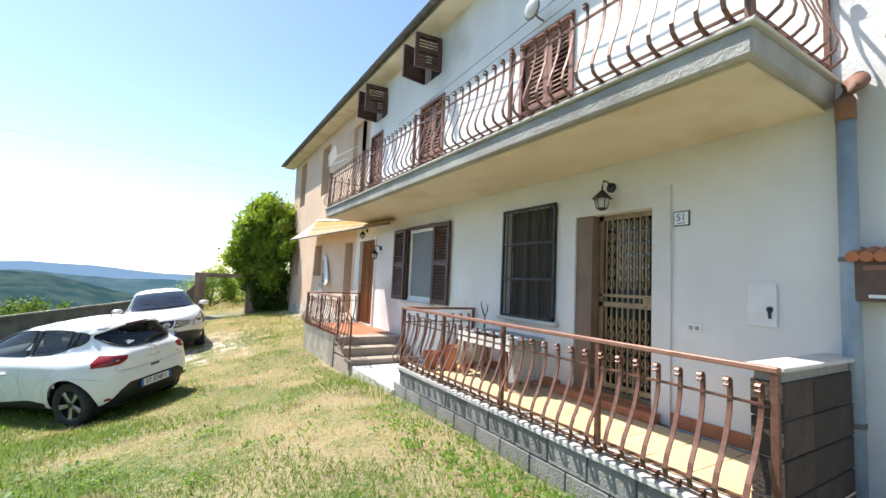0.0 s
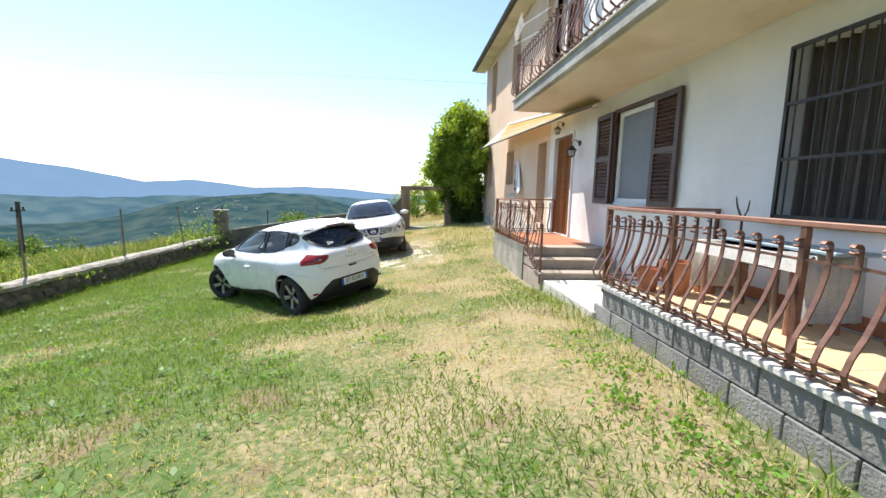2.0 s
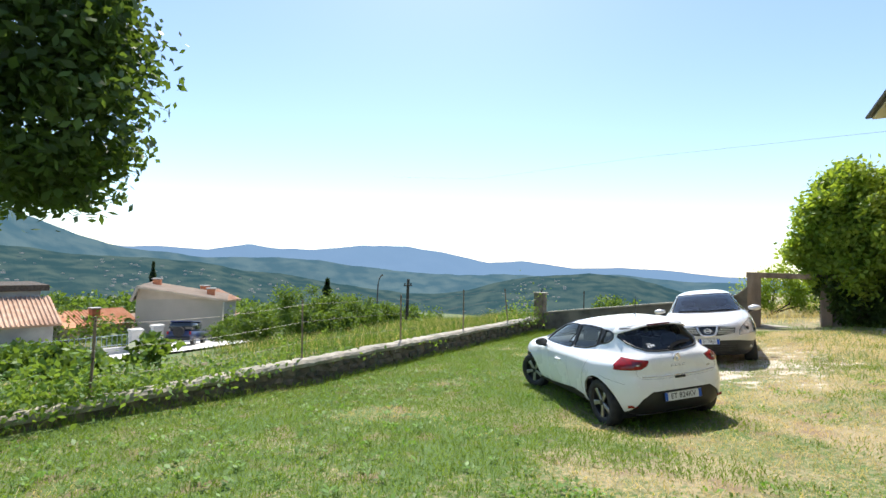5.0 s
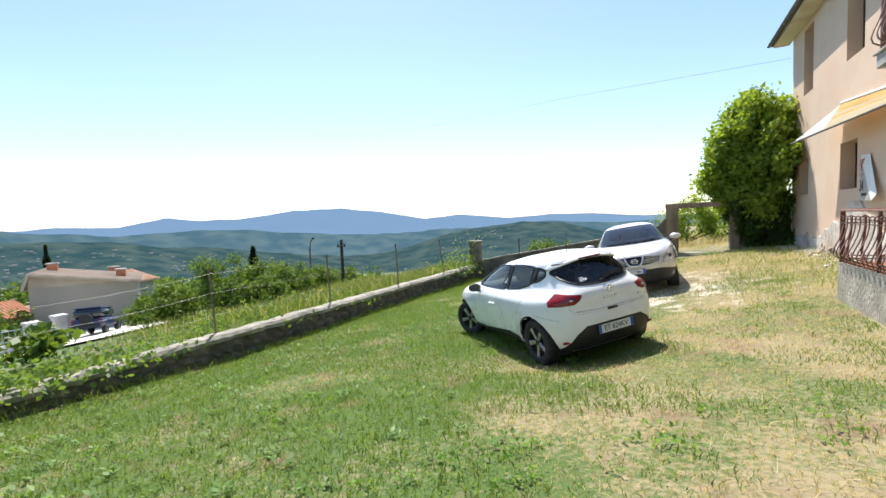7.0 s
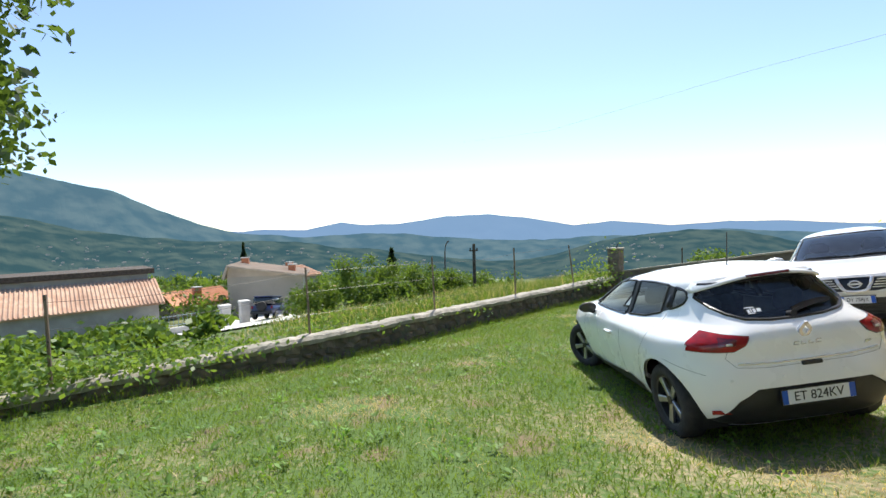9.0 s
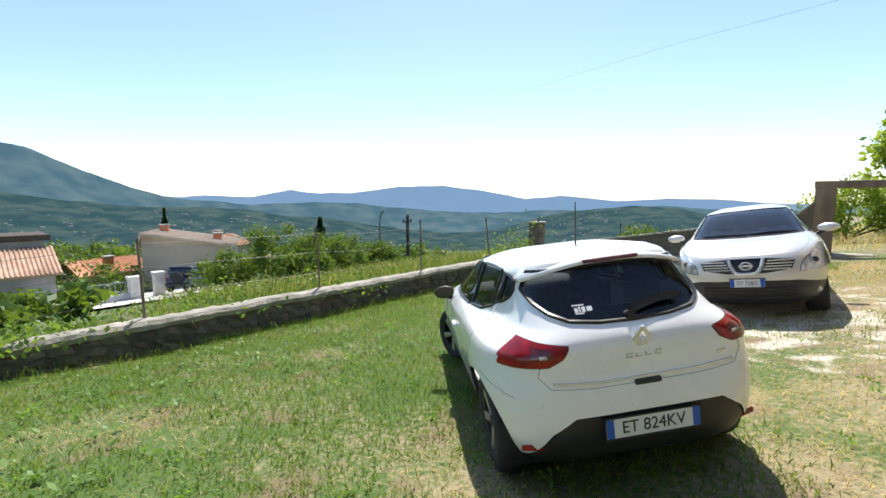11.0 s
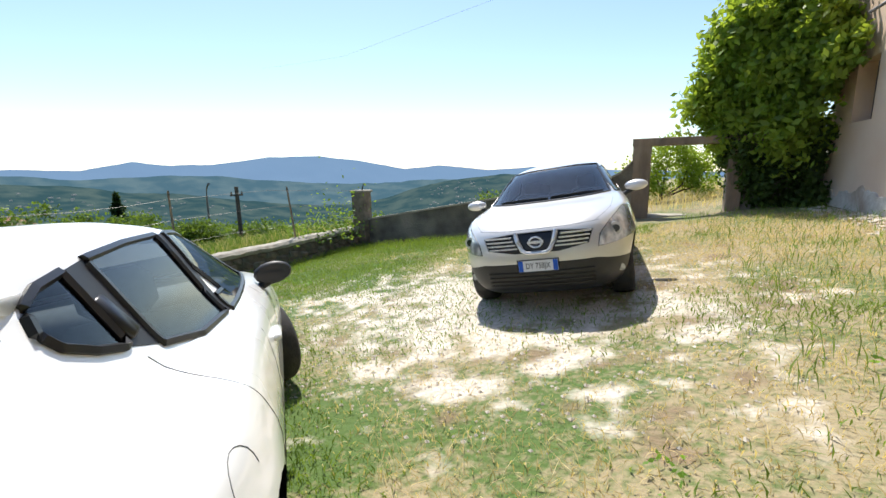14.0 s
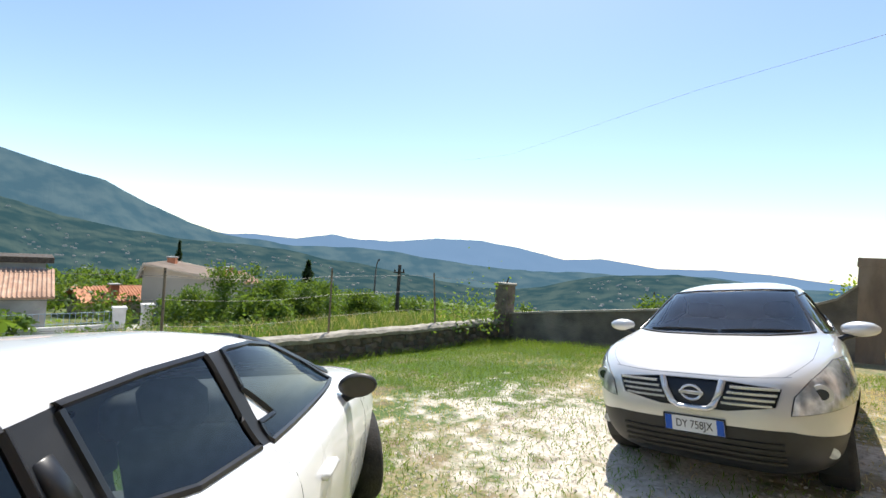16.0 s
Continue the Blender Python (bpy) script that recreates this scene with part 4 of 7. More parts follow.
def fence_post(x, y, h, lean, steel):
    zb = 0.16 + 0.012 * (y - 6) + 0.04
    e = empty("fence_post", pose(x, y, zb, 0, lean, 0), "thin rusty iron fence post set in the wall", "fence post", "fence posts on the valley wall")
    part("stake", tube(bmesh.new(), [(0, 0, -0.2), (0, 0.004, h * 0.5), (0, 0, h)], [0.022, 0.02, 0.018], 6), M["gatepost"] if steel else M["stone"], e)
    bm = bmesh.new()
    tube(bm, [(-0.03, 0, h - 0.07), (0.03, 0, h - 0.06)], 0.01, 5)
    tube(bm, [(-0.03, 0, h * 0.5), (0.03, 0, h * 0.5)], 0.01, 5)
    part("wire_tie", bm, M["black_iron"], e)


POSTS = [(3.6, 1.18, 2), (6.95, 1.22, -3), (9.75, 1.20, -2), (12.4, 1.24, -1), (15.0, 1.18, -7)]
for y, h, lean in POSTS:
    fence_post(wall_x(y) - 0.17, y, h, lean, True)


def fence_wires():
    bm = bmesh.new()
    for z in (0.35, 0.75, 1.1):
        pts = []
        for (y, h, _), (y2, h2, _) in zip(POSTS, POSTS[1:]):
            for s in np.linspace(0, 1, 5)[:-1]:
                yy = y + s * (y2 - y)
                pts.append((wall_x(yy) - 0.17, yy, 0.2 + 0.012 * (yy - 6) + z - 0.12 * s * (1 - s) + 0.05 * math.sin(yy)))
        pts.append((wall_x(16.9) - 0.1, 16.9, 0.3 + z * 0.9))
        tube(bm, pts, 0.003, 3)
    tagged(part("fence_wire", bm, M["black_iron"]), "slack rusty fence wires between the iron posts", "wire")


fence_wires()


# ---- parked cars ----
from mathutils.bvhtree import BVHTree

M["paint_white"] = mat("white car paint", (0.86, 0.86, 0.85), (0.83, 0.83, 0.82), rough=0.28, scale=2.0, coat=0.8, spec=0.5, c3=(0.80, 0.79, 0.77), s3=1.2)
M["paint_silver"] = mat("silver metallic paint", (0.70, 0.68, 0.65), (0.66, 0.64, 0.61), rough=0.32, metal=0.35, scale=3.0, coat=0.8, c3=(0.62, 0.60, 0.57), s3=1.0)
M["plastic"] = mat("black car plastic", (0.014, 0.014, 0.015), (0.024, 0.024, 0.025), rough=0.5, scale=10)
M["rubber"] = mat("tyre rubber", (0.018, 0.018, 0.018), (0.04, 0.037, 0.033), rough=0.85, scale=12, bump=0.3)
M["seal"] = mat("black window seal", (0.01, 0.01, 0.011), rough=0.35)
M["gap"] = mat("panel gap", (0.10, 0.10, 0.10), rough=0.6)
M["rim"] = mat("alloy rim", (0.42, 0.42, 0.43), (0.34, 0.34, 0.35), rough=0.3, metal=0.8, scale=9)
M["rim_dark"] = mat("dark rim", (0.03, 0.03, 0.033), rough=0.35, metal=0.3)
M["chrome"] = mat("chrome", (0.74, 0.74, 0.75), (0.66, 0.66, 0.67), rough=0.24, metal=0.6, scale=30)
M["seat"] = mat("dark grey seat cloth", (0.09, 0.09, 0.095), (0.13, 0.13, 0.135), rough=0.9, scale=20)
M["lining"] = mat("grey car lining", (0.42, 0.42, 0.41), (0.36, 0.36, 0.35), rough=0.9, scale=5)
M["red_lens"] = mat("red lamp lens", (0.34, 0.008, 0.010), (0.16, 0.004, 0.006), rough=0.2, scale=9, coat=0.3, spec=0.35)
M["dark_red"] = mat("dark red lamp lens", (0.16, 0.005, 0.007), (0.10, 0.004, 0.005), rough=0.15, scale=14, coat=1.0)
M["clear_lens"] = mat("clear lamp lens", (0.72, 0.73, 0.74), (0.30, 0.31, 0.32), rough=0.15, metal=0.35, scale=11, coat=1.0)
M["plate"] = mat("white number plate", (0.74, 0.75, 0.76), rough=0.35)
M["plate_blue"] = mat("blue plate band", (0.015, 0.10, 0.50), rough=0.35)


def car_glass(name, tint):
    m = bpy.data.materials.new(name)
    m.use_nodes = True
    N, L = m.node_tree.nodes, m.node_tree.links
    N.remove(N["Principled BSDF"])
    tr = N.new("ShaderNodeBsdfTransparent")
    tr.inputs["Color"].default_value = (*tint, 1)
    gl = N.new("ShaderNodeBsdfGlossy")
    gl.inputs["Roughness"].default_value = 0.02
    fr = N.new("ShaderNodeFresnel")
    fr.inputs["IOR"].default_value = 1.52
    mx = N.new("ShaderNodeMixShader")
    L.new(fr.outputs[0], mx.inputs["Fac"])
    L.new(tr.outputs[0], mx.inputs[1])
    L.new(gl.outputs[0], mx.inputs[2])
    L.new(mx.outputs[0], N["Material Output"].inputs[0])
    return m


M["car_glass"] = car_glass("tinted car glass", (0.42, 0.50, 0.50))
M["screen_glass"] = car_glass("clear windscreen glass", (0.90, 0.92, 0.91))


def smooth_rows(rows, n):
    """Catmull-Rom through the rows of numbers."""
    r = np.array(rows, dtype=float)
    r = np.vstack([2 * r[0] - r[1], r, 2 * r[-1] - r[-2]])
    out = []
    m = len(rows) - 1
    for k in range(n + 1):
        u = k / n * m
        i = min(int(u), m - 1)
        t = u - i
        p0, p1, p2, p3 = r[i], r[i + 1], r[i + 2], r[i + 3]
        out.append(0.5 * (2 * p1 + (p2 - p0) * t + (2 * p0 - 5 * p1 + 4 * p2 - p3) * t * t + (3 * p1 - p0 - 3 * p2 + p3) * t ** 3))
    return np.array(out)


def car_shell(rows, wheels, flare, nf, nr, around=176, levels=84, taper=0.0):
    """A closed car skin of stacked level outlines. A row: height, rear end, front end, half width. The taper draws the cabin in towards the rear."""
    S = smooth_rows(rows, levels)
    th = (np.arange(around) + 0.5) * math.tau / around
    bm = bmesh.new()
    rings = []
    for z, xr, xf, w in S:
        c, s = np.cos(th), np.sin(th)
        xc, a = (xr + xf) / 2, (xf - xr) / 2
        n = np.where(c > 0, nf, nr)
        x = xc + a * np.sign(c) * np.abs(c) ** (2 / n)
        y = w * np.sign(s) * np.abs(s) ** (2 / n)
        y = y * (1 - taper * np.clip((0.9 - x) / 1.1, 0, 1) * min(max((z - 0.9) / 0.12, 0), 1))
        for wx in wheels:
            y = y + np.sign(y) * flare * np.exp(-((x - wx) / 0.36) ** 2 - ((z - 0.62) / 0.20) ** 2) * (np.abs(y) > 0.55)
        rings.append([bm.verts.new((float(p), float(q), float(z))) for p, q in zip(x, y)])
    for q, r in zip(rings, rings[1:]):
        for k in range(around):
            bm.faces.new((q[k], q[(k + 1) % around], r[(k + 1) % around], r[k]))
    bm.faces.new(rings[0][::-1])
    bm.faces.new(rings[-1])
    bm.normal_update()
    return bm


def carve(bm, layer, poly, tag, axis, cond):
    """Cut the polygon (seen along the axis) into the skin and give its faces the tag."""
    i, j = {"x": (1, 2), "y": (0, 2), "z": (0, 1)}[axis]
    lo = [min(p[k] for p in poly) - 0.06 for k in (0, 1)]
    hi = [max(p[k] for p in poly) + 0.06 for k in (0, 1)]

    def near():
        bm.normal_update()
        out = []
        for f in bm.faces:
            c = f.calc_center_median()
            if lo[0] < c[i] < hi[0] and lo[1] < c[j] < hi[1] and cond(c, f.normal) and f[layer] == 0:
                out.append(f)
        return out

    n = len(poly)
    for k in range(n):
        p, q = poly[k], poly[(k + 1) % n]
        co, no = [0, 0, 0], [0, 0, 0]
        co[i], co[j] = p
        no[i], no[j] = -(q[1] - p[1]), q[0] - p[0]
        fs = near()
        geom = list({v for f in fs for v in f.verts} | {e for f in fs for e in f.edges}) + fs
        bmesh.ops.bisect_plane(bm, geom=geom, dist=1e-5, plane_co=co, plane_no=no)

    def inside(u, v):
        r = False
        for k in range(n):
            (x1, y1), (x2, y2) = poly[k], poly[(k + 1) % n]
            if (y1 > v) != (y2 > v) and u < (x2 - x1) * (v - y1) / (y2 - y1) + x1:
                r = not r
        return r

    for f in near():
        c = f.calc_center_median()
        if inside(c[i], c[j]):
            f[layer] = tag


def lift(bm, faces, offset=0.0, border=0.0):
    """A new mesh of these faces, moved along the normals, with a border of the second material."""
    nb = bmesh.new()
    mp = {}
    for f in faces:
        for v in f.verts:
            if v not in mp:
                mp[v] = nb.verts.new(v.co + v.normal * offset)
        nf = nb.faces.new([mp[v] for v in f.verts])
        nf.smooth = True
    return nb


def pieces(faces):
    """The connected groups among faces."""
    left, out = set(faces), []
    while left:
        stack = [left.pop()]
        grp = []
        while stack:
            f = stack.pop()
            grp.append(f)
            for ed in f.edges:
                for g in ed.link_faces:
                    if g in left:
                        left.discard(g)
                        stack.append(g)
        out.append(grp)
    return out


def rim_loop(faces, offset):
    """The outer boundary of a group of faces as one closed line."""
    fs = set(faces)
    nxt = {}
    for f in faces:
        for ed in f.edges:
            if sum(g in fs for g in ed.link_faces) == 1:
                for v in ed.verts:
                    nxt.setdefault(v, []).append(ed.other_vert(v))
    if not nxt:
        return []
    start = max(nxt, key=lambda v: v.co.x * 3.1 + v.co.z)
    line, prev, cur = [start], None, start
    while True:
        cand = [v for v in nxt[cur] if v is not prev]
        if not cand:
            break
        prev, cur = cur, cand[0]
        if cur is start or len(line) > 3000:
            break
        line.append(cur)
    pts = [v.co + v.normal * offset for v in line]
    keep = [pts[0]]
    for p in pts[1:]:
        if (p - keep[-1]).length > 0.012:
            keep.append(p)
    return keep + [keep[0]]


def mirror_poly(p):
    return [(-a, b) for a, b in p]


def ngon(cx, cz, r, n=28):
    return [(cx + r * math.cos(k * math.tau / n), cz + r * math.sin(k * math.tau / n)) for k in range(n)]


def wheel(parent, x, y, r, w, side, spokes, dark, steer=0.0):
    ob = empty("wheel")
    ob.parent = parent
    ob.matrix_basis = pose(x, y, r, 0, 0, steer if side > 0 else 180 + steer)
    bm = bmesh.new()
    n = 40
    prof = [(r * 0.66, -w * 0.42), (r * 0.70, -w * 0.5), (r * 0.93, -w * 0.5), (r, -w * 0.36), (r, w * 0.36), (r * 0.93, w * 0.5), (r * 0.70, w * 0.5), (r * 0.66, w * 0.42)]
    rings = [[bm.verts.new((a * math.cos(k * math.tau / n), b, a * math.sin(k * math.tau / n))) for k in range(n)] for a, b in prof]
    for q, s in zip(rings, rings[1:]):
        for k in range(n):
            bm.faces.new((q[k], q[(k + 1) % n], s[(k + 1) % n], s[k]))
    bmesh.ops.recalc_face_normals(bm, faces=bm.faces)
    part("tyre", bm, M["rubber"], ob, smooth=True)
    bm = bmesh.new()
    ri = r * 0.665
    prof = [(ri, w * 0.44), (ri * 0.93, w * 0.40), (ri * 0.90, w * 0.1), (ri * 0.3, w * 0.05)]
    rings = [[bm.verts.new((a * math.cos(k * math.tau / n), b, a * math.sin(k * math.tau / n))) for k in range(n)] for a, b in prof]
    for q, s in zip(rings, rings[1:]):
        for k in range(n):
            bm.faces.new((q[k], q[(k + 1) % n], s[(k + 1) % n], s[k]))
    bm.faces.new(rings[-1])
    bmesh.ops.recalc_face_normals(bm, faces=bm.faces)
    rim = part("rim", bm, M["rim_dark"] if dark else M["rim"], ob)
    for k in range(spokes):
        bm = bmesh.new()
        vs = box(bm, ri * 0.12, ri * 0.95, w * 0.20, w * 0.36, -0.024, 0.024, bevel=0.006)
        for v in bm.verts:
            v.co.z *= 0.75 + 0.7 * v.co.x / ri
            v.co.y += 0.02 * (v.co.x / ri) ** 2
        sp = part("spoke", bm, M["rim"], ob)
        sp.matrix_basis = pose(0, 0, 0, 0, k * 360 / spokes + 13, 0)
    part("hub_cap", tube(bmesh.new(), [(0, w * 0.2, 0), (0, w * 0.40, 0)], ri * 0.17, 16), M["rim_dark"], ob)


def seats(parent, x_front, x_rear, z, half):
    def simple(name, x, y, w, h):
        b0 = bmesh.new()
        box(b0, x - 0.05, x + 0.45, y - w / 2, y + w / 2, z, z + 0.16, bevel=0.05)
        part(name, b0, M["seat"], parent, smooth=True)
        b2 = bmesh.new()
        box(b2, -0.07, 0.07, -w / 2, w / 2, 0, h, bevel=0.05)
        o = part("seat_back", b2, M["seat"], parent, smooth=True)
        o.matrix_basis = pose(x - 0.02, y, z + 0.1, 0, -12, 0)
        for hy in ([0] if w < 0.7 else [-0.36, 0.36]):
            b3 = bmesh.new()
            box(b3, -0.05, 0.05, -0.13, 0.13, 0, 0.19, bevel=0.045)
            o = part("headrest", b3, M["seat"], parent, smooth=True)
            o.matrix_basis = pose(x - 0.17, y + hy, z + 0.1 + h, 0, -8, 0)

    simple("front_seat", x_front, half, 0.48, 0.52)
    simple("front_seat", x_front, -half, 0.48, 0.52)
    simple("rear_seat", x_rear, 0, 1.2, 0.46)


def wheel_well(parent, x, r, half):
    bm = bmesh.new()
    n = 24
    for s in (-1, 1):
        bm = bmesh.new()
        a = [bm.verts.new((x + r * math.cos(k * math.pi / n), s * half, r * 0.86 + r * math.sin(k * math.pi / n))) for k in range(-3, n + 4)]
        b = [bm.verts.new((x + r * math.cos(k * math.pi / n), s * (half - 0.34), r * 0.86 + r * math.sin(k * math.pi / n))) for k in range(-3, n + 4)]
        for k in range(len(a) - 1):
            bm.faces.new((a[k], a[k + 1], b[k + 1], b[k]))
        bm.faces.new(b)
        bmesh.ops.recalc_face_normals(bm, faces=bm.faces)
        part("wheel_well", bm, M["plastic"], parent)


def number_plate(parent, m, w, text):
    h = 0.11
    e = part("number_plate", one_box(-w / 2, w / 2, -h / 2, h / 2, -0.006, 0.0, bevel=0.002), M["plate"], parent, "white Italian-style plate with blue ends")
    e.matrix_basis = m
    k = 0.042
    for s in (-1, 1):
        part("blue_band", one_box(s * (w / 2 - k / 2 - 0.003) - k / 2, s * (w / 2 - k / 2 - 0.003) + k / 2, -h / 2 + 0.003, h / 2 - 0.003, 0.0, 0.0015), M["plate_blue"], e)
    t = text_mesh(text, 0.096 if w > 0.4 else 0.078, Matrix.Translation((0, -0.001, 0.002)) @ Matrix.Diagonal((0.92 if w > 0.4 else 0.70, 1, 1, 1)), M["ink"], e, depth=0.001)
    bm = bmesh.new()
    for a in ((-w / 2 - 0.008, w / 2 + 0.008, -h / 2 - 0.008, -h / 2), (-w / 2 - 0.008, w / 2 + 0.008, h / 2, h / 2 + 0.008), (-w / 2 - 0.008, -w / 2, -h / 2, h / 2), (w / 2, w / 2 + 0.008, -h / 2, h / 2)):
        box(bm, *a, -0.008, 0.004)
    part("plate_holder", bm, M["plastic"], e)


def on_skin(tree, p, d):
    hit, nrm, _, _ = tree.ray_cast(Vector(p), Vector(d).normalized())
    return hit, nrm


def seam(parent, tree, pts, axis, start, name="panel_gap", r=0.0016, material=None):
    """A dark joint laid along the skin: points seen along the axis."""
    out = []
    for (u, v), (u2, v2) in zip(pts, pts[1:]):
        for s in np.linspace(0, 1, 9):
            a, b = u + s * (u2 - u), v + s * (v2 - v)
            if axis == "y":
                hit, _ = on_skin(tree, (a, start, b), (0, -start, 0))
            else:
                hit, _ = on_skin(tree, (start, a, b), (-start, 0, 0))
            if hit and (not out or (hit - out[-1]).length > 1e-4):
                out.append(hit)
    if len(out) > 2:
        part(name, tube(bmesh.new(), out, r, 5), material or M["gap"], parent)


def mirror_part(parent, x, y, z, s, cover, label, w=0.2):
    ob = bmesh.new()
    bmesh.ops.create_icosphere(ob, subdivisions=3, radius=1)
    for v in ob.verts:
        v.co = Vector((v.co.x * 0.075 if v.co.x > 0 else v.co.x * 0.035, v.co.y * w * 0.55, v.co.z * 0.068))
    e = part("door_mirror", ob, cover, parent, label, smooth=True)
    e.matrix_basis = pose(x, y + s * (w * 0.55), z, 0, 0, -s * 8)
    gb = bmesh.new()
    bmesh.ops.create_circle(gb, cap_ends=True, segments=24, radius=1)
    for v in gb.verts:
        v.co = Vector((-0.037, v.co.x * w * 0.48, v.co.y * 0.056))
    part("mirror_glass", gb, M["glass_dark"], e)
    part("mirror_foot", tube(bmesh.new(), [(0.0, 0, -0.03), (0.015, -s * w * 0.45, -0.075), (0.02, -s * w * 0.62, -0.1)], [0.03, 0.025, 0.03], 8), M["plastic"], e)


def finish_car(e, bm, layer, spec, paint):
    """Split the tagged skin into its parts. spec: tag: (name, material, label, offset, border)."""
    bm.normal_update()
    groups = {}
    for f in bm.faces:
        groups.setdefault(f[layer], []).append(f)
    tree = BVHTree.FromBMesh(bm)
    used = set()
    for tag, (name, material, label, off, border) in spec.items():
        if tag in groups and name:
            for grp in pieces(groups[tag]):
                if len(grp) < 2:
                    continue
                ob = part(name, lift(bm, grp, off), material, e, label)
                if border:
                    line = rim_loop(grp, 0.001)
                    if len(line) > 6:
                        part("seal", tube(bmesh.new(), line, border * 0.45, 5, caps=False), M["seal"], ob)
    part("body", lift(bm, groups[0]), paint, e)
    inner = [f for f in groups[0] if f.calc_center_median().z > 0.42]
    ib = lift(bm, inner, -0.03)
    bmesh.ops.reverse_faces(ib, faces=ib.faces)
    part("interior_lining", ib, M["lining"], e, "grey cabin lining")
    part("floor_pan", one_box(-0.4, 2.9, -0.58, 0.58, 0.24, 0.30), M["plastic"], e)
    return tree


def place_car(name, x, y, z, head, side_rise, fall, label, s=1.0, tall=1.0):
    h = Vector((head[0], head[1], 0)).normalized()
    r = Vector((h.y, -h.x, 0))
    h = (h + Vector((0, 0, fall))).normalized()
    r = (r + Vector((0, 0, side_rise))).normalized()
    u = r.cross(h).normalized()
    h = u.cross(r).normalized()
    m = Matrix(((h.x, -r.x, u.x, x), (h.y, -r.y, u.y, y), (h.z, -r.z, u.z, z), (0, 0, 0, 1)))
    return empty(name, m @ Matrix.Diagonal((s, s, s * tall, 1)), label, "car", "parked cars")


def hatchback():
    e = place_car("hatchback_car", *CLIO, "white five-door hatchback parked on the grass", 0.93)
    rows = [(0.20, -0.42, 3.12, 0.70), (0.25, -0.54, 3.22, 0.77), (0.34, -0.61, 3.28, 0.81), (0.46, -0.645, 3.30, 0.832), (0.58, -0.652, 3.30, 0.845), (0.68, -0.645, 3.28, 0.85), (0.77, -0.632, 3.21, 0.845), (0.86, -0.635, 3.02, 0.83),
            (0.93, -0.632, 2.70, 0.787), (0.99, -0.60, 2.38, 0.728), (1.08, -0.51, 2.14, 0.678), (1.17, -0.415, 1.88, 0.642), (1.27, -0.33, 1.58, 0.603), (1.335, -0.285, 1.30, 0.570), (1.38, -0.245, 1.04, 0.505), (1.412, -0.09, 0.82, 0.39), (1.427, 0.2, 0.5, 0.16)]
    bm = car_shell(rows, (0.0, 2.50), 0.030, 3.4, 5.6, taper=0.10)
    lay = bm.faces.layers.int.new("tag")
    left = lambda c, n: abs(c.y) > 0.3 and abs(n.y) > 0.3
    rear = lambda c, n: c.x < 0.2 and n.x < -0.12
    front = lambda c, n: c.x > 0.7 and n.x > 0.1
    for wx in (0.0, 2.50):
        carve(bm, lay, ngon(wx, 0.315, 0.378), 1, "y", lambda c, n: abs(c.y) > 0.5)
    carve(bm, lay, [(1.88, 0.985), (1.62, 1.15), (1.32, 1.275), (1.05, 1.318), (0.80, 1.328), (0.86, 0.982)], 2, "y", left)
    carve(bm, lay, [(0.78, 0.99), (0.70, 1.328), (0.42, 1.325), (0.17, 1.31), (0.22, 1.06), (0.45, 1.008)], 3, "y", left)
    carve(bm, lay, [(0.86, 0.982), (0.80, 1.328), (0.70, 1.328), (0.78, 0.99)], 4, "y", left)
    carve(bm, lay, [(0.22, 1.06), (0.17, 1.31), (0.06, 1.295), (0.09, 1.10)], 4, "y", left)
    carve(bm, lay, [(0.09, 1.10), (0.06, 1.295), (-0.03, 1.28), (-0.085, 1.255), (-0.105, 1.205), (-0.08, 1.165), (-0.01, 1.13)], 3, "y", left)
    half = [(0.0, 1.030), (0.2, 1.036), (0.36, 1.055), (0.45, 1.095), (0.50, 1.145), (0.525, 1.21), (0.53, 1.28), (0.50, 1.322)]
    carve(bm, lay, mirror_poly(half[:0:-1]) + half, 5, "x", lambda c, n: c.x < -0.17 and n.x < -0.12)
    lens = [(0.60, 0.945), (0.50, 0.93), (0.515, 0.885), (0.62, 0.88)]
    tl = [(0.90, 1.03), (0.70, 0.995), (0.56, 0.965), (0.41, 0.945), (0.45, 0.885), (0.53, 0.845), (0.90, 0.835)]
    for p in (lens, mirror_poly(lens)):
        carve(bm, lay, p, 10, "x", lambda c, n: c.x < -0.42)
    for p in (tl, mirror_poly(tl)):
        carve(bm, lay, p, 6, "x", lambda c, n: c.x < -0.36)
    low = [(-0.68, 0.28), (-0.55, 0.47), (-0.42, 0.555), (0.42, 0.555), (0.55, 0.47), (0.68, 0.28), (0.68, 0.12), (-0.68, 0.12)]
    carve(bm, lay, low, 7, "x", rear)
    carve(bm, lay, [(-0.62, 1.0), (0.62, 1.0), (0.48, 1.335), (-0.48, 1.335)], 8, "x", front)
    carve(bm, lay, [(2.16, 0.15), (2.16, 0.30), (1.6, 0.30), (0.75, 0.37), (0.46, 0.33), (0.46, 0.15)], 9, "y", lambda c, n: abs(c.y) > 0.4)
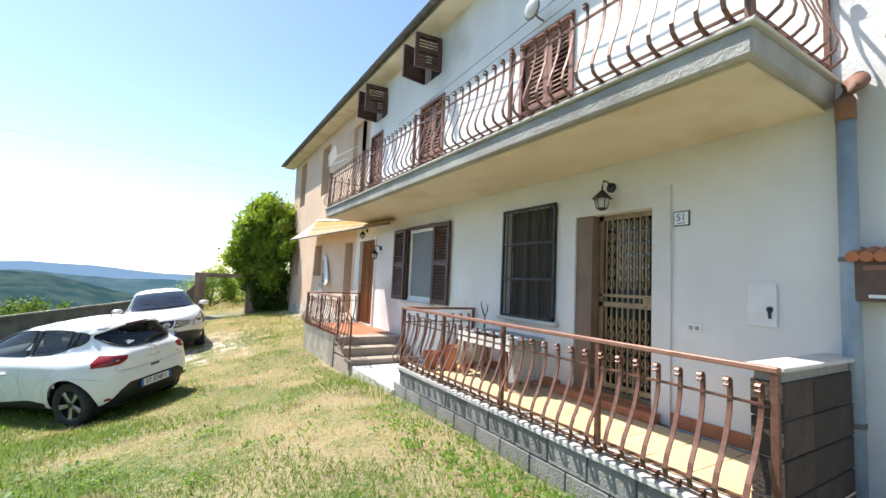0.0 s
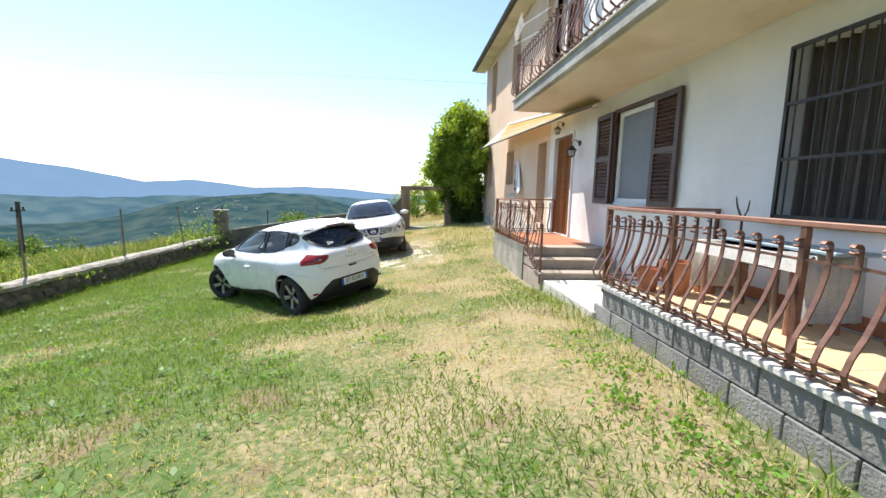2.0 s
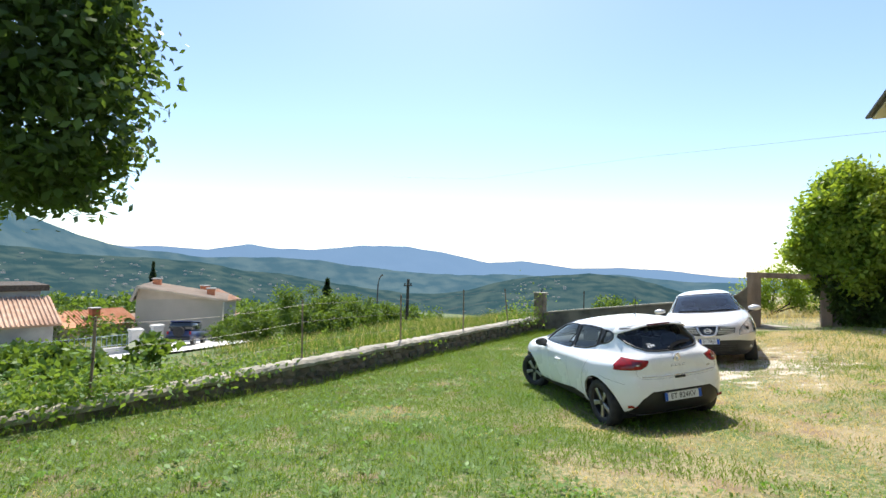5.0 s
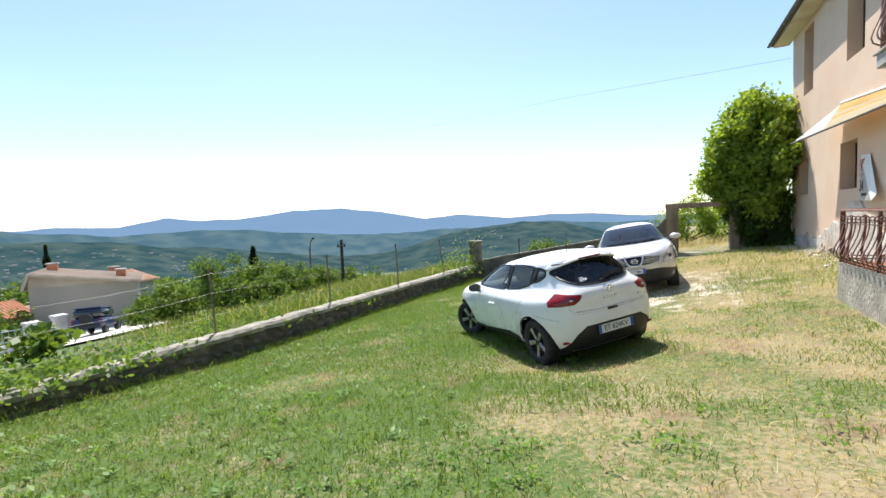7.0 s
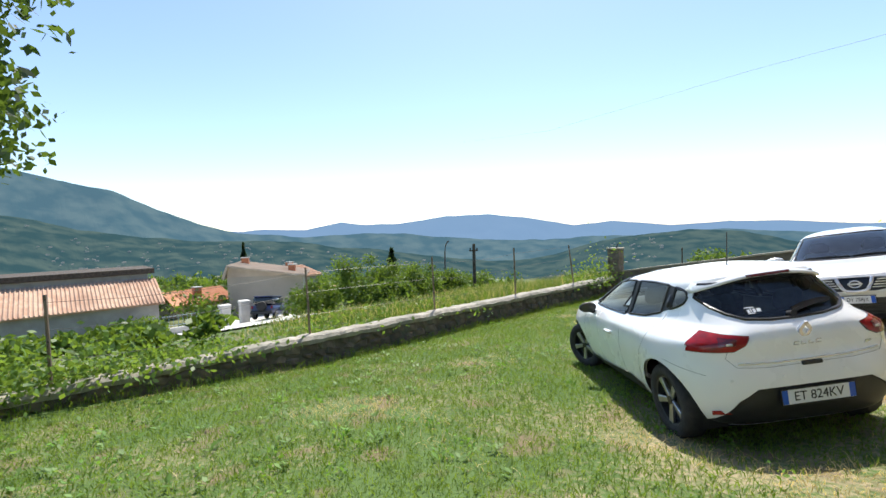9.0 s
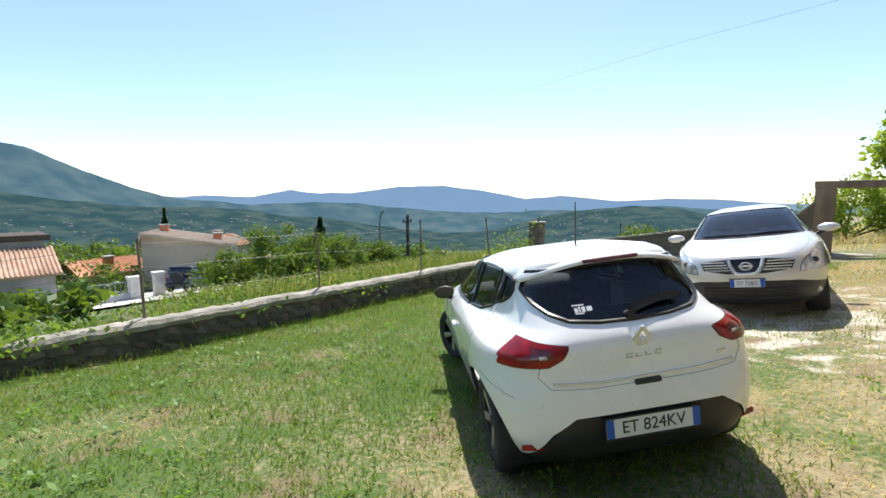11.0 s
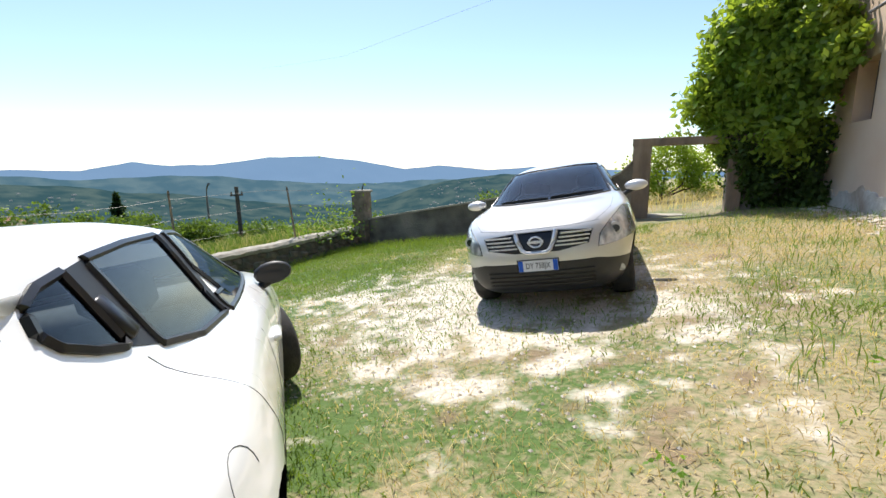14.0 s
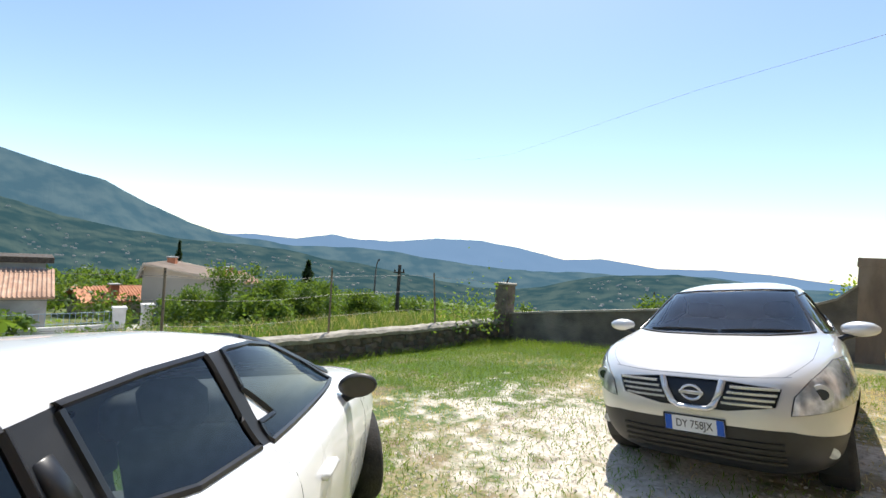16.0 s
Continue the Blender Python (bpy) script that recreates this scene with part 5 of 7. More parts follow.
    tree = finish_car(e, bm, lay, {
        1: ("", None, "", 0, 0), 2: ("front_side_window", M["car_glass"], "tinted side window", 0.001, 0.028), 3: ("rear_side_window", M["car_glass"], "tinted side window", 0.001, 0.028),
        4: ("black_trim", M["plastic"], "black pillar trim", 0.002, 0), 5: ("rear_window", M["car_glass"], "dark tinted rear window", 0.001, 0.03), 6: ("tail_light", M["red_lens"], "red wrap-round tail lights", 0.006, 0.012),
        7: ("lower_bumper", M["plastic"], "black lower bumper", -0.012, 0), 8: ("windscreen", M["screen_glass"], "", 0.001, 0.03), 9: ("side_skirt", M["plastic"], "black door sill strip", 0.004, 0), 10: ("lamp_insert", M["dark_red"], "dark red inner lens", 0.004, 0.008)}, M["paint_white"])
    bm.free()
    for x in (0.0, 2.50):
        wheel_well(e, x, 0.376, 0.72)
        for s in (1, -1):
            wheel(e, x, s * 0.715, 0.318, 0.195, s, 5, True, 24 if x > 1 else 0)
    seats(e, 1.05, 0.15, 0.42, 0.36)
    part("dashboard", one_box(1.75, 2.25, -0.66, 0.66, 0.70, 0.96, bevel=0.06), M["seat"], e, smooth=True)
    # hatch joint, chrome strip, badge, plate
    seam(e, tree, [(-0.57, 0.86), (-0.59, 0.79), (-0.53, 0.722), (-0.3, 0.705), (0.3, 0.705), (0.53, 0.722), (0.59, 0.79), (0.57, 0.86)], "x", -2.0)
    seam(e, tree, [(-0.52, 0.748), (-0.25, 0.732), (0.25, 0.732), (0.52, 0.748)], "x", -2.0, "chrome_strip", 0.009, M["chrome"])
    part("hatch_handle", one_box(-0.656, -0.60, -0.075, 0.075, 0.692, 0.722, bevel=0.006), M["plastic"], e)
    for s in (1, -1):
        seam(e, tree, [(0.83, 0.96), (0.87, 0.6), (0.83, 0.25)], "y", 2.0 * s)
        seam(e, tree, [(1.98, 0.94), (2.08, 0.7), (2.04, 0.28)], "y", 2.0 * s)
        seam(e, tree, [(0.12, 1.06), (0.20, 0.90), (0.33, 0.72), (0.42, 0.55), (0.44, 0.40)], "y", 2.0 * s)
        seam(e, tree, [(-0.10, 0.72), (-0.3, 0.69), (-0.5, 0.66)], "y", 2.0 * s)
        if s < 0:
            seam(e, tree, ngon(-0.12, 0.80, 0.085, 20)[:13], "y", 2.0 * s, "fuel_flap_joint")
        hit, _ = on_skin(tree, (1.16, 2 * s, 0.755), (0, -s, 0))
        bmh = bmesh.new()
        box(bmh, -0.09, 0.09, -0.022, 0.022, -0.018, 0.018, bevel=0.012)
        part("door_handle", bmh, M["paint_white"], e, smooth=True).matrix_basis = pose(hit.x, hit.y + s * 0.012, hit.z)
        bmh = bmesh.new()
        box(bmh, -0.026, 0.026, -0.012, 0.012, -0.062, 0.062, bevel=0.009)
        hit, _ = on_skin(tree, (0.125, 2 * s, 1.17), (0, -s, 0))
        part("hidden_handle", bmh, M["seal"], e, "black rear door handle in the pillar", smooth=True).matrix_basis = pose(hit.x, hit.y, hit.z, s * 26, -12, 0)
        mirror_part(e, 1.72, s * 0.765, 0.975, s, M["plastic"], "black door mirror")
        hit, _ = on_skin(tree, (-2, s * 0.555, 0.908), (1, 0, 0))
        part("reversing_lamp", one_box(-0.003, 0.004, -0.022, 0.022, -0.010, 0.010, bevel=0.003), M["clear_lens"], e).matrix_basis = Matrix.Translation(hit + Vector((-0.009, 0, -0.012))) @ pose(0, 0, 0, 0, -12, -s * 22)
        hit, _ = on_skin(tree, (-2, s * 0.64, 0.37), (1, 0, 0))
        part("reflector", one_box(-0.004, 0.006, -0.07, 0.07, -0.016, 0.016, bevel=0.003), M["red_lens"], e).matrix_basis = Matrix.Translation(hit) @ pose(0, 0, 0, 0, 0, -s * 18)
        for yy in (0.22, 0.58):
            hit, _ = on_skin(tree, (-2, s * yy, 0.63), (1, 0, 0))
            part("parking_sensor", tube(bmesh.new(), [(-0.004, 0, 0), (0.01, 0, 0)], 0.012, 12), M["paint_white"], e).matrix_basis = Matrix.Translation(hit)
    hit, nrm = on_skin(tree, (-2, 0.01, 0.948), (1, 0, 0))
    badge = bmesh.new()
    for a, b in (((0, 0.062), (0.042, 0)), ((0.042, 0), (0, -0.062)), ((0, -0.062), (-0.042, 0)), ((-0.042, 0), (0, 0.062))):
        strap(badge, [(0, a[0], a[1]), (0, b[0], b[1])], 0.018, 0.024, Vector((1, 0, 0)))
    part("badge", badge, M["chrome"], e, "chrome diamond badge").matrix_basis = Matrix.Translation(hit + Vector((-0.012, 0, 0.0))) @ pose(0, 0, 0, 0, -14, 0)
    letters = bmesh.new()
    for k in range(4):
        y0 = 0.09 - 0.055 * k
        box(letters, -0.004, 0.0, y0 - 0.019, y0 + 0.019, 0.0, 0.006)
        box(letters, -0.004, 0.0, y0 + 0.013, y0 + 0.019, 0.006, 0.028)
        if k in (0, 3):
            box(letters, -0.004, 0.0, y0 - 0.019, y0 + 0.013, 0.024, 0.030)
    hit, _ = on_skin(tree, (-2, 0, 0.855), (1, 0, 0))
    part("model_badge", letters, M["chrome"], e, "small chrome letter bars").matrix_basis = Matrix.Translation(hit + Vector((-0.002, 0, -0.012))) @ pose(0, 0, 0, 0, -16, 0)
    hit, _ = on_skin(tree, (-2, -0.45, 0.80), (1, 0, 0))
    part("trim_badge", one_box(-0.003, 0.001, -0.03, 0.03, -0.010, 0.010, bevel=0.001), M["chrome"], e).matrix_basis = Matrix.Translation(hit) @ pose(0, 0, 0, 0, -16, 14)
    hit, _ = on_skin(tree, (-2, 0, 0.475), (1, 0, 0))
    number_plate(e, Matrix.Translation(hit + Vector((-0.012, 0, 0))) @ Matrix(((0, 0, -1, 0), (-1, 0, 0, 0), (0, 1, 0, 0), (0, 0, 0, 1))) @ pose(0, 0, 0, 2), 0.54, "ET 824KV")
    # spoiler, brake light, wiper, aerial
    def roof_z(x, y):
        top, _ = on_skin(tree, (x, y, 3), (0, 0, -1))
        return top.z

    sp = bmesh.new()
    prev = None
    for k in range(17):
        y = -0.535 + 1.07 * k / 16
        b = 1 - (y / 0.53) ** 4 * 0.45
        ring = [sp.verts.new(p) for p in ((-0.05, y, roof_z(-0.05, y) + 0.004), (-0.27 * b - 0.05, y, 1.372 - 0.085 * (y / 0.53) ** 2), (-0.28 * b - 0.05, y, 1.350 - 0.085 * (y / 0.53) ** 2), (-0.12, y, 1.30 - 0.05 * (y / 0.53) ** 2))]
        if prev:
            for q in range(4):
                sp.faces.new((prev[q], prev[(q + 1) % 4], ring[(q + 1) % 4], ring[q]))
        else:
            sp.faces.new(ring)
        prev = ring
    sp.faces.new(prev[::-1])
    bmesh.ops.recalc_face_normals(sp, faces=sp.faces)
    part("roof_spoiler", sp, M["paint_white"], e, smooth=True)
    part("brake_light", one_box(-0.337, -0.312, -0.185, 0.165, 1.346, 1.368, bevel=0.003), M["dark_red"], e, "slim red brake light")
    wp = empty("rear_wiper")
    wp.parent = e

    def skin_line(pts, off):
        out = []
        for y, z in pts:
            h_, n_ = on_skin(tree, (-2, y, z), (1, 0, 0))
            out.append(h_ + Vector((-off, 0, off * 0.7)))
        return out

    side = Vector((0.45, 0, 0.89))
    part("wiper_arm", strap(bmesh.new(), skin_line([(0.02, 1.055), (-0.06, 1.075), (-0.18, 1.095), (-0.30, 1.10)], 0.026), 0.024, 0.018, side), M["plastic"], wp)
    part("wiper_blade", strap(bmesh.new(), skin_line([(0.0, 1.078), (-0.12, 1.105), (-0.24, 1.115), (-0.34, 1.112)], 0.016), 0.022, 0.012, side), M["seal"], wp)
    hub = skin_line([(0.02, 1.05)], 0.0)[0]
    part("wiper_hub", tube(bmesh.new(), [hub + Vector((0.02, 0, 0)), hub + Vector((-0.035, 0, 0.012))], 0.026, 14), M["plastic"], wp)
    st = bmesh.new()
    for k, (a, b, c, d) in enumerate(((0.0, 0.05, 0.0, 0.008), (0.0, 0.02, 0.012, 0.04), (0.026, 0.034, 0.012, 0.05), (0.042, 0.062, 0.012, 0.045), (0.07, 0.10, 0.015, 0.045), (-0.01, 0.06, 0.054, 0.062))):
        box(st, -0.002, 0.0, -b, -a, c, d)
    hit, _ = on_skin(tree, (-2, 0.31, 1.085), (1, 0, 0))
    part("window_sticker", st, M["plate"], e, "small pale sticker bars").matrix_basis = Matrix.Translation(hit + Vector((-0.006, 0, 0))) @ pose(0, 0, 0, 0, 40, -6)
    part("aerial_base", tube(bmesh.new(), [(0.15, 0, 1.375), (0.16, 0, 1.425)], [0.03, 0.012], 10), M["plastic"], e)
    part("aerial", tube(bmesh.new(), [(0.16, 0, 1.415), (0.12, 0, 1.57), (0.08, 0, 1.73)], [0.006, 0.005, 0.004], 6), M["plastic"], e, "black roof aerial")
    return e


def crossover():
    e = place_car("crossover_car", *NISSAN, "silver crossover parked facing the lawn on stony ground", 0.96, 0.94)
    rows = [(0.22, -0.62, 3.30, 0.76), (0.28, -0.70, 3.40, 0.81), (0.38, -0.78, 3.46, 0.855), (0.52, -0.80, 3.49, 0.88), (0.66, -0.80, 3.50, 0.89), (0.80, -0.79, 3.475, 0.89), (0.91, -0.76, 3.40, 0.88), (0.985, -0.73, 3.24, 0.862),
            (1.04, -0.71, 2.92, 0.835), (1.09, -0.68, 2.52, 0.80), (1.18, -0.62, 2.24, 0.755), (1.30, -0.53, 1.95, 0.695), (1.41, -0.45, 1.66, 0.64), (1.49, -0.39, 1.38, 0.585), (1.545, -0.32, 1.08, 0.49), (1.585, -0.1, 0.82, 0.32), (1.595, 0.15, 0.55, 0.14)]
    bm = car_shell(rows, (0.0, 2.63), 0.028, 4.1, 4.2)
    lay = bm.faces.layers.int.new("tag")
    left = lambda c, n: abs(c.y) > 0.3 and abs(n.y) > 0.3
    front = lambda c, n: c.x > 1.0 and n.x > 0.10
    nose = lambda c, n: c.x > 2.6 and n.x > 0.05
    for wx in (0.0, 2.63):
        carve(bm, lay, ngon(wx, 0.345, 0.40), 1, "y", lambda c, n: abs(c.y) > 0.5)
    carve(bm, lay, [(2.05, 1.10), (1.70, 1.30), (1.42, 1.42), (1.02, 1.455), (1.05, 1.07), (1.6, 1.08)], 2, "y", left)
    carve(bm, lay, [(0.97, 1.07), (0.94, 1.455), (0.5, 1.44), (0.15, 1.35), (-0.05, 1.18), (0.3, 1.10)], 2, "y", left)
    carve(bm, lay, [(-0.68, 1.115), (-0.4, 1.10), (0.0, 1.095), (0.4, 1.10), (0.68, 1.115), (0.555, 1.48), (0.3, 1.50), (-0.3, 1.50), (-0.555, 1.48)], 3, "x", front)
    hl = [(0.92, 0.70), (0.53, 0.665), (0.555, 0.78), (0.64, 0.88), (0.76, 0.975), (0.92, 0.97)]
    for p in (hl, mirror_poly(hl)):
        carve(bm, lay, p, 4, "x", nose)
    carve(bm, lay, [(-0.50, 0.83), (-0.46, 0.71), (-0.2, 0.66), (0.2, 0.66), (0.46, 0.71), (0.50, 0.83), (0.2, 0.86), (-0.2, 0.86)], 5, "x", nose)
    carve(bm, lay, [(-0.95, 0.52), (-0.78, 0.50), (-0.52, 0.56), (0.52, 0.56), (0.78, 0.50), (0.95, 0.52), (0.95, 0.1), (-0.95, 0.1)], 6, "x", lambda c, n: c.x > 2.9)
    carve(bm, lay, [(2.3, 0.1), (2.3, 0.36), (0.35, 0.36), (0.35, 0.1)], 7, "y", lambda c, n: abs(c.y) > 0.4)
    tree = finish_car(e, bm, lay, {
        1: ("", None, "", 0, 0), 2: ("side_window", M["car_glass"], "tinted side windows", 0.001, 0.02), 3: ("windscreen", M["screen_glass"], "curved windscreen", 0.001, 0.03),
        4: ("headlight", M["clear_lens"], "clear headlight lenses", 0.006, 0.012), 5: ("grille_backing", M["seal"], "", -0.02, 0), 6: ("lower_bumper", M["plastic"], "black lower bumper", 0.002, 0), 7: ("side_skirt", M["plastic"], "black sill", 0.002, 0)}, M["paint_silver"])
    bm.free()
    for x in (0.0, 2.63):
        wheel_well(e, x, 0.398, 0.77)
        for s in (1, -1):
            wheel(e, x, s * 0.715, 0.345, 0.21, s, 5, False)
    seats(e, 1.05, 0.15, 0.55, 0.38)
    part("dashboard", one_box(1.75, 2.35, -0.70, 0.70, 0.82, 1.08, bevel=0.07), M["seat"], e, smooth=True)
    ring = [(1.62 + 0.06 * math.sin(a), 0.37 + 0.18 * math.cos(a), 1.02 + 0.17 * math.sin(a)) for a in np.linspace(0, math.tau, 25)]
    part("steering_wheel", tube(bmesh.new(), ring, 0.016, 6, caps=False), M["seat"], e)
    # grille
    for s in (1, -1):
        for k in range(4):
            z = 0.715 + 0.036 * k
            a = 0.17 + 0.018 * k
            b = 0.44 + 0.015 * k
            pts = []
            for t in np.linspace(0, 1, 6):
                hit, _ = on_skin(tree, (5, s * (a + t * (b - a)), z), (-1, 0, 0))
                if hit:
                    pts.append(hit)
            if len(pts) > 2:
                part("grille_slat", strap(bmesh.new(), pts, 0.016, 0.02, Vector((0, 0, 1))), M["chrome"], e)
        pts = []
        for u, v in ((0.185, 0.86), (0.165, 0.78), (0.125, 0.69), (0.09, 0.665), (0.0, 0.66)):
            hit, _ = on_skin(tree, (5, s * u, v), (-1, 0, 0))
            pts.append(hit + Vector((0.012, 0, 0)))
        part("grille_v_trim", tube(bmesh.new(), pts, [0.022, 0.022, 0.022, 0.02, 0.018], 8), M["chrome"], e, "chrome V trim")
        hit, _ = on_skin(tree, (5, s * 0.68, 0.795), (-1, 0, 0))
        lamp = bmesh.new()
        tube(lamp, [(-0.02, 0, 0), (0.012, 0, 0)], 0.062, 20)
        part("headlight_reflector", lamp, M["chrome"], e).matrix_basis = Matrix.Translation(hit) @ pose(0, 0, 0, 0, 0, s * 22)
        lamp = bmesh.new()
        tube(lamp, [(0.0, 0, 0), (0.018, 0, 0)], 0.036, 18)
        part("headlight_bulb", lamp, M["glass_dark"], e).matrix_basis = Matrix.Translation(hit) @ pose(0, 0, 0, 0, 0, s * 22)
        hit, _ = on_skin(tree, (5, s * 0.70, 0.40), (-1, 0, 0))
        part("fog_lamp", tube(bmesh.new(), [(-0.01, 0, 0), (0.012, 0, 0)], 0.036, 18), M["clear_lens"], e, "round fog lamp").matrix_basis = Matrix.Translation(hit) @ pose(0, 0, 0, 0, 0, s * 20)
        mirror_part(e, 1.90, s * 0.84, 1.13, s, M["paint_silver"], "silver door mirror", 0.23)
        seam(e, tree, [(s * 0.52, 0.90), (s * 0.66, 0.99), (s * 0.70, 1.06)], "x", 5.0)
        seam(e, tree, [(2.12, 1.05), (2.16, 0.75), (2.12, 0.34)], "y", 2.0 * s)
        seam(e, tree, [(1.0, 1.06), (1.0, 0.7), (0.95, 0.34)], "y", 2.0 * s)
        hit, _ = on_skin(tree, (5, s * 0.28, 1.16), (-1, 0, 0))
        pts = []
        for t in np.linspace(0, 1, 6):
            hh, _ = on_skin(tree, (5, 0.60 - 0.55 * t if s > 0 else 0.02 - 0.56 * t, 1.125 + 0.012 * math.sin(t * 3)), (-1, 0, 0))
            pts.append(hh + Vector((0.015, 0, 0.006)))
        part("wiper", strap(bmesh.new(), pts, 0.016, 0.014, Vector((0, 0, 1))), M["seal"], e)
    seam(e, tree, [(-0.55, 0.90), (-0.25, 0.885), (0.25, 0.885), (0.55, 0.90)], "x", 5.0)
    hit, _ = on_skin(tree, (5, 0, 0.765), (-1, 0, 0))
    ring = [(0.0, 0.058 * math.cos(a), 0.05 * math.sin(a)) for a in np.linspace(0, math.tau, 25)]
    bd = bmesh.new()
    tube(bd, ring, 0.009, 6, caps=False)
    box(bd, -0.01, 0.008, -0.074, 0.074, -0.012, 0.012, bevel=0.003)
    part("badge", bd, M["chrome"], e, "round chrome badge with bar").matrix_basis = Matrix.Translation(hit + Vector((0.02, 0, 0)))
    hit, _ = on_skin(tree, (5, 0, 0.535), (-1, 0, 0))
    number_plate(e, Matrix.Translation(hit + Vector((0.016, 0, 0))) @ Matrix(((0, 0, 1, 0), (1, 0, 0, 0), (0, 1, 0, 0), (0, 0, 0, 1))), 0.36, "DY 758JX")
    for k in range(4):
        pts = [on_skin(tree, (5, yy, 0.33 + 0.045 * k), (-1, 0, 0))[0] for yy in np.linspace(-0.48, 0.48, 9)]
        part("lower_slat", strap(bmesh.new(), [p + Vector((0.006, 0, 0)) for p in pts if p], 0.014, 0.02, Vector((0, 0, 1))), M["seal"], e)
    return e


CLIO = (0.111, 7.925, 0.316, (-0.7245, 0.6893), 0.114, -0.069)
NISSAN = (0.29, 14.86, 0.385, (0.08, -0.997), -0.14, 0.015)
hatchback()
crossover()


# ---- plants ----
M["leaf_tree"] = leafy("bright tree leaf", (0.08, 0.155, 0.022), (0.21, 0.29, 0.045))
M["leaf_dark"] = leafy("dark tree leaf", (0.03, 0.065, 0.014), (0.06, 0.10, 0.022))
M["leaf_bush"] = leafy("bush leaf", (0.042, 0.09, 0.016), (0.09, 0.145, 0.027))
M["leaf_vine"] = leafy("bramble leaf", (0.06, 0.12, 0.025), (0.12, 0.19, 0.04))
M["grass"] = leafy("green grass blade", (0.072, 0.145, 0.021), (0.132, 0.198, 0.037))
M["straw"] = leafy("dry straw blade", (0.31, 0.25, 0.14), (0.43, 0.36, 0.21))
M["meadow"] = leafy("wild meadow blade", (0.045, 0.095, 0.018), (0.09, 0.145, 0.03))
M["weed"] = leafy("weed leaf", (0.09, 0.19, 0.03), (0.14, 0.26, 0.05))
M["bark"] = mat("grey bark", (0.10, 0.08, 0.06), (0.05, 0.04, 0.03), rough=0.95, scale=8, bump=0.8, bscale=20)
M["fir"] = leafy("dark conifer needles", (0.012, 0.03, 0.012), (0.025, 0.045, 0.018))


def leaf_quads(centres, size, rng, droop=0.3, slim=0.55):
    """Pointed leaf quads at these places, turned at random."""
    n = len(centres)
    a = rng.normal(size=(n, 3))
    a[:, 2] -= droop
    a /= np.linalg.norm(a, axis=1)[:, None]
    b = np.cross(a, rng.normal(size=(n, 3)))
    b /= np.linalg.norm(b, axis=1)[:, None] + 1e-9
    s = (size * rng.uniform(0.6, 1.35, n))[:, None]
    c = np.asarray(centres)
    return np.stack([c - a * s * 0.5, c + b * s * slim * 0.5, c + a * s * 0.5, c - b * s * slim * 0.5], 1)


def clump_points(n, clumps, rng):
    """Points spread through clumps: (centre, radii)."""
    vol = np.array([r[0] * r[1] * r[2] for _, r in clumps]) ** 0.75
    pick = rng.choice(len(clumps), n, p=vol / vol.sum())
    d = np.clip(rng.normal(size=(n, 3)) * 0.62, -1.5, 1.5)
    rad = np.ones(n)
    C = np.array([c for c, _ in clumps])[pick]
    R = np.array([r for _, r in clumps])[pick]
    return C + d * R * rad[:, None]


def make_tree(name, base, clumps, leaves, leaf, material, label, trunk_r=0.12, limbs=6, seed=1, category="tree", sub=14):
    rng = np.random.default_rng(seed)
    e = empty(name, pose(*base), label, category)
    b = Vector(base)
    small = []
    for c, r in clumps:
        for _ in range(sub):
            d = rng.normal(size=3)
            d /= np.linalg.norm(d)
            k = rng.uniform(0.35, 1.0)
            q = rng.uniform(0.22, 0.5)
            small.append((np.array(c) + d * np.array(r) * k, np.array(r) * q))
    pts = clump_points(leaves, small, rng) - np.array(base)
    ob = new("crown", quads_mesh("crown", leaf_quads(pts, leaf, rng), material))
    ob.parent = e
    top = np.mean([c for c, _ in clumps], axis=0) - np.array(base)
    fork = Vector((top[0] * 0.3, top[1] * 0.3, max(0.4, top[2] * 0.35)))
    part("trunk", tube(bmesh.new(), [(0, 0, -0.3), (0.03, 0.02, fork.z * 0.5), fork], [trunk_r, trunk_r * 0.85, trunk_r * 0.7], 9), M["bark"], e, smooth=True)
    for k in range(min(limbs, len(clumps))):
        c = Vector(clumps[k][0]) - b
        mid = fork.lerp(c, 0.5) + Vector(rng.normal(size=3) * 0.12)
        part("limb", tube(bmesh.new(), [fork, mid, c], [trunk_r * 0.6, trunk_r * 0.4, trunk_r * 0.12], 6), M["bark"], e, smooth=True)
    return e


# the elder at the house corner
make_tree("elder_tree", (3.35, 18.9, 0.7), [((3.0, 18.3, 3.9), (0.85, 0.8, 0.8)), ((3.7, 18.2, 4.6), (0.7, 0.7, 0.85)), ((2.6, 18.5, 3.05), (0.62, 0.6, 0.65)), ((3.5, 18.0, 3.2), (0.9, 0.75, 0.8)), ((3.95, 17.6, 4.1), (0.42, 0.6, 0.6)),
                                            ((2.95, 18.5, 2.35), (0.55, 0.5, 0.6)), ((3.7, 18.1, 2.3), (0.6, 0.5, 0.6)), ((3.4, 18.7, 4.95), (0.6, 0.6, 0.55)), ((4.0, 17.2, 3.6), (0.28, 0.45, 0.45)), ((2.5, 18.2, 3.9), (0.45, 0.45, 0.4))], 36000, 0.15, M["leaf_tree"],
          "leafy elder tree growing against the house corner", 0.10, 7, 3, sub=20)
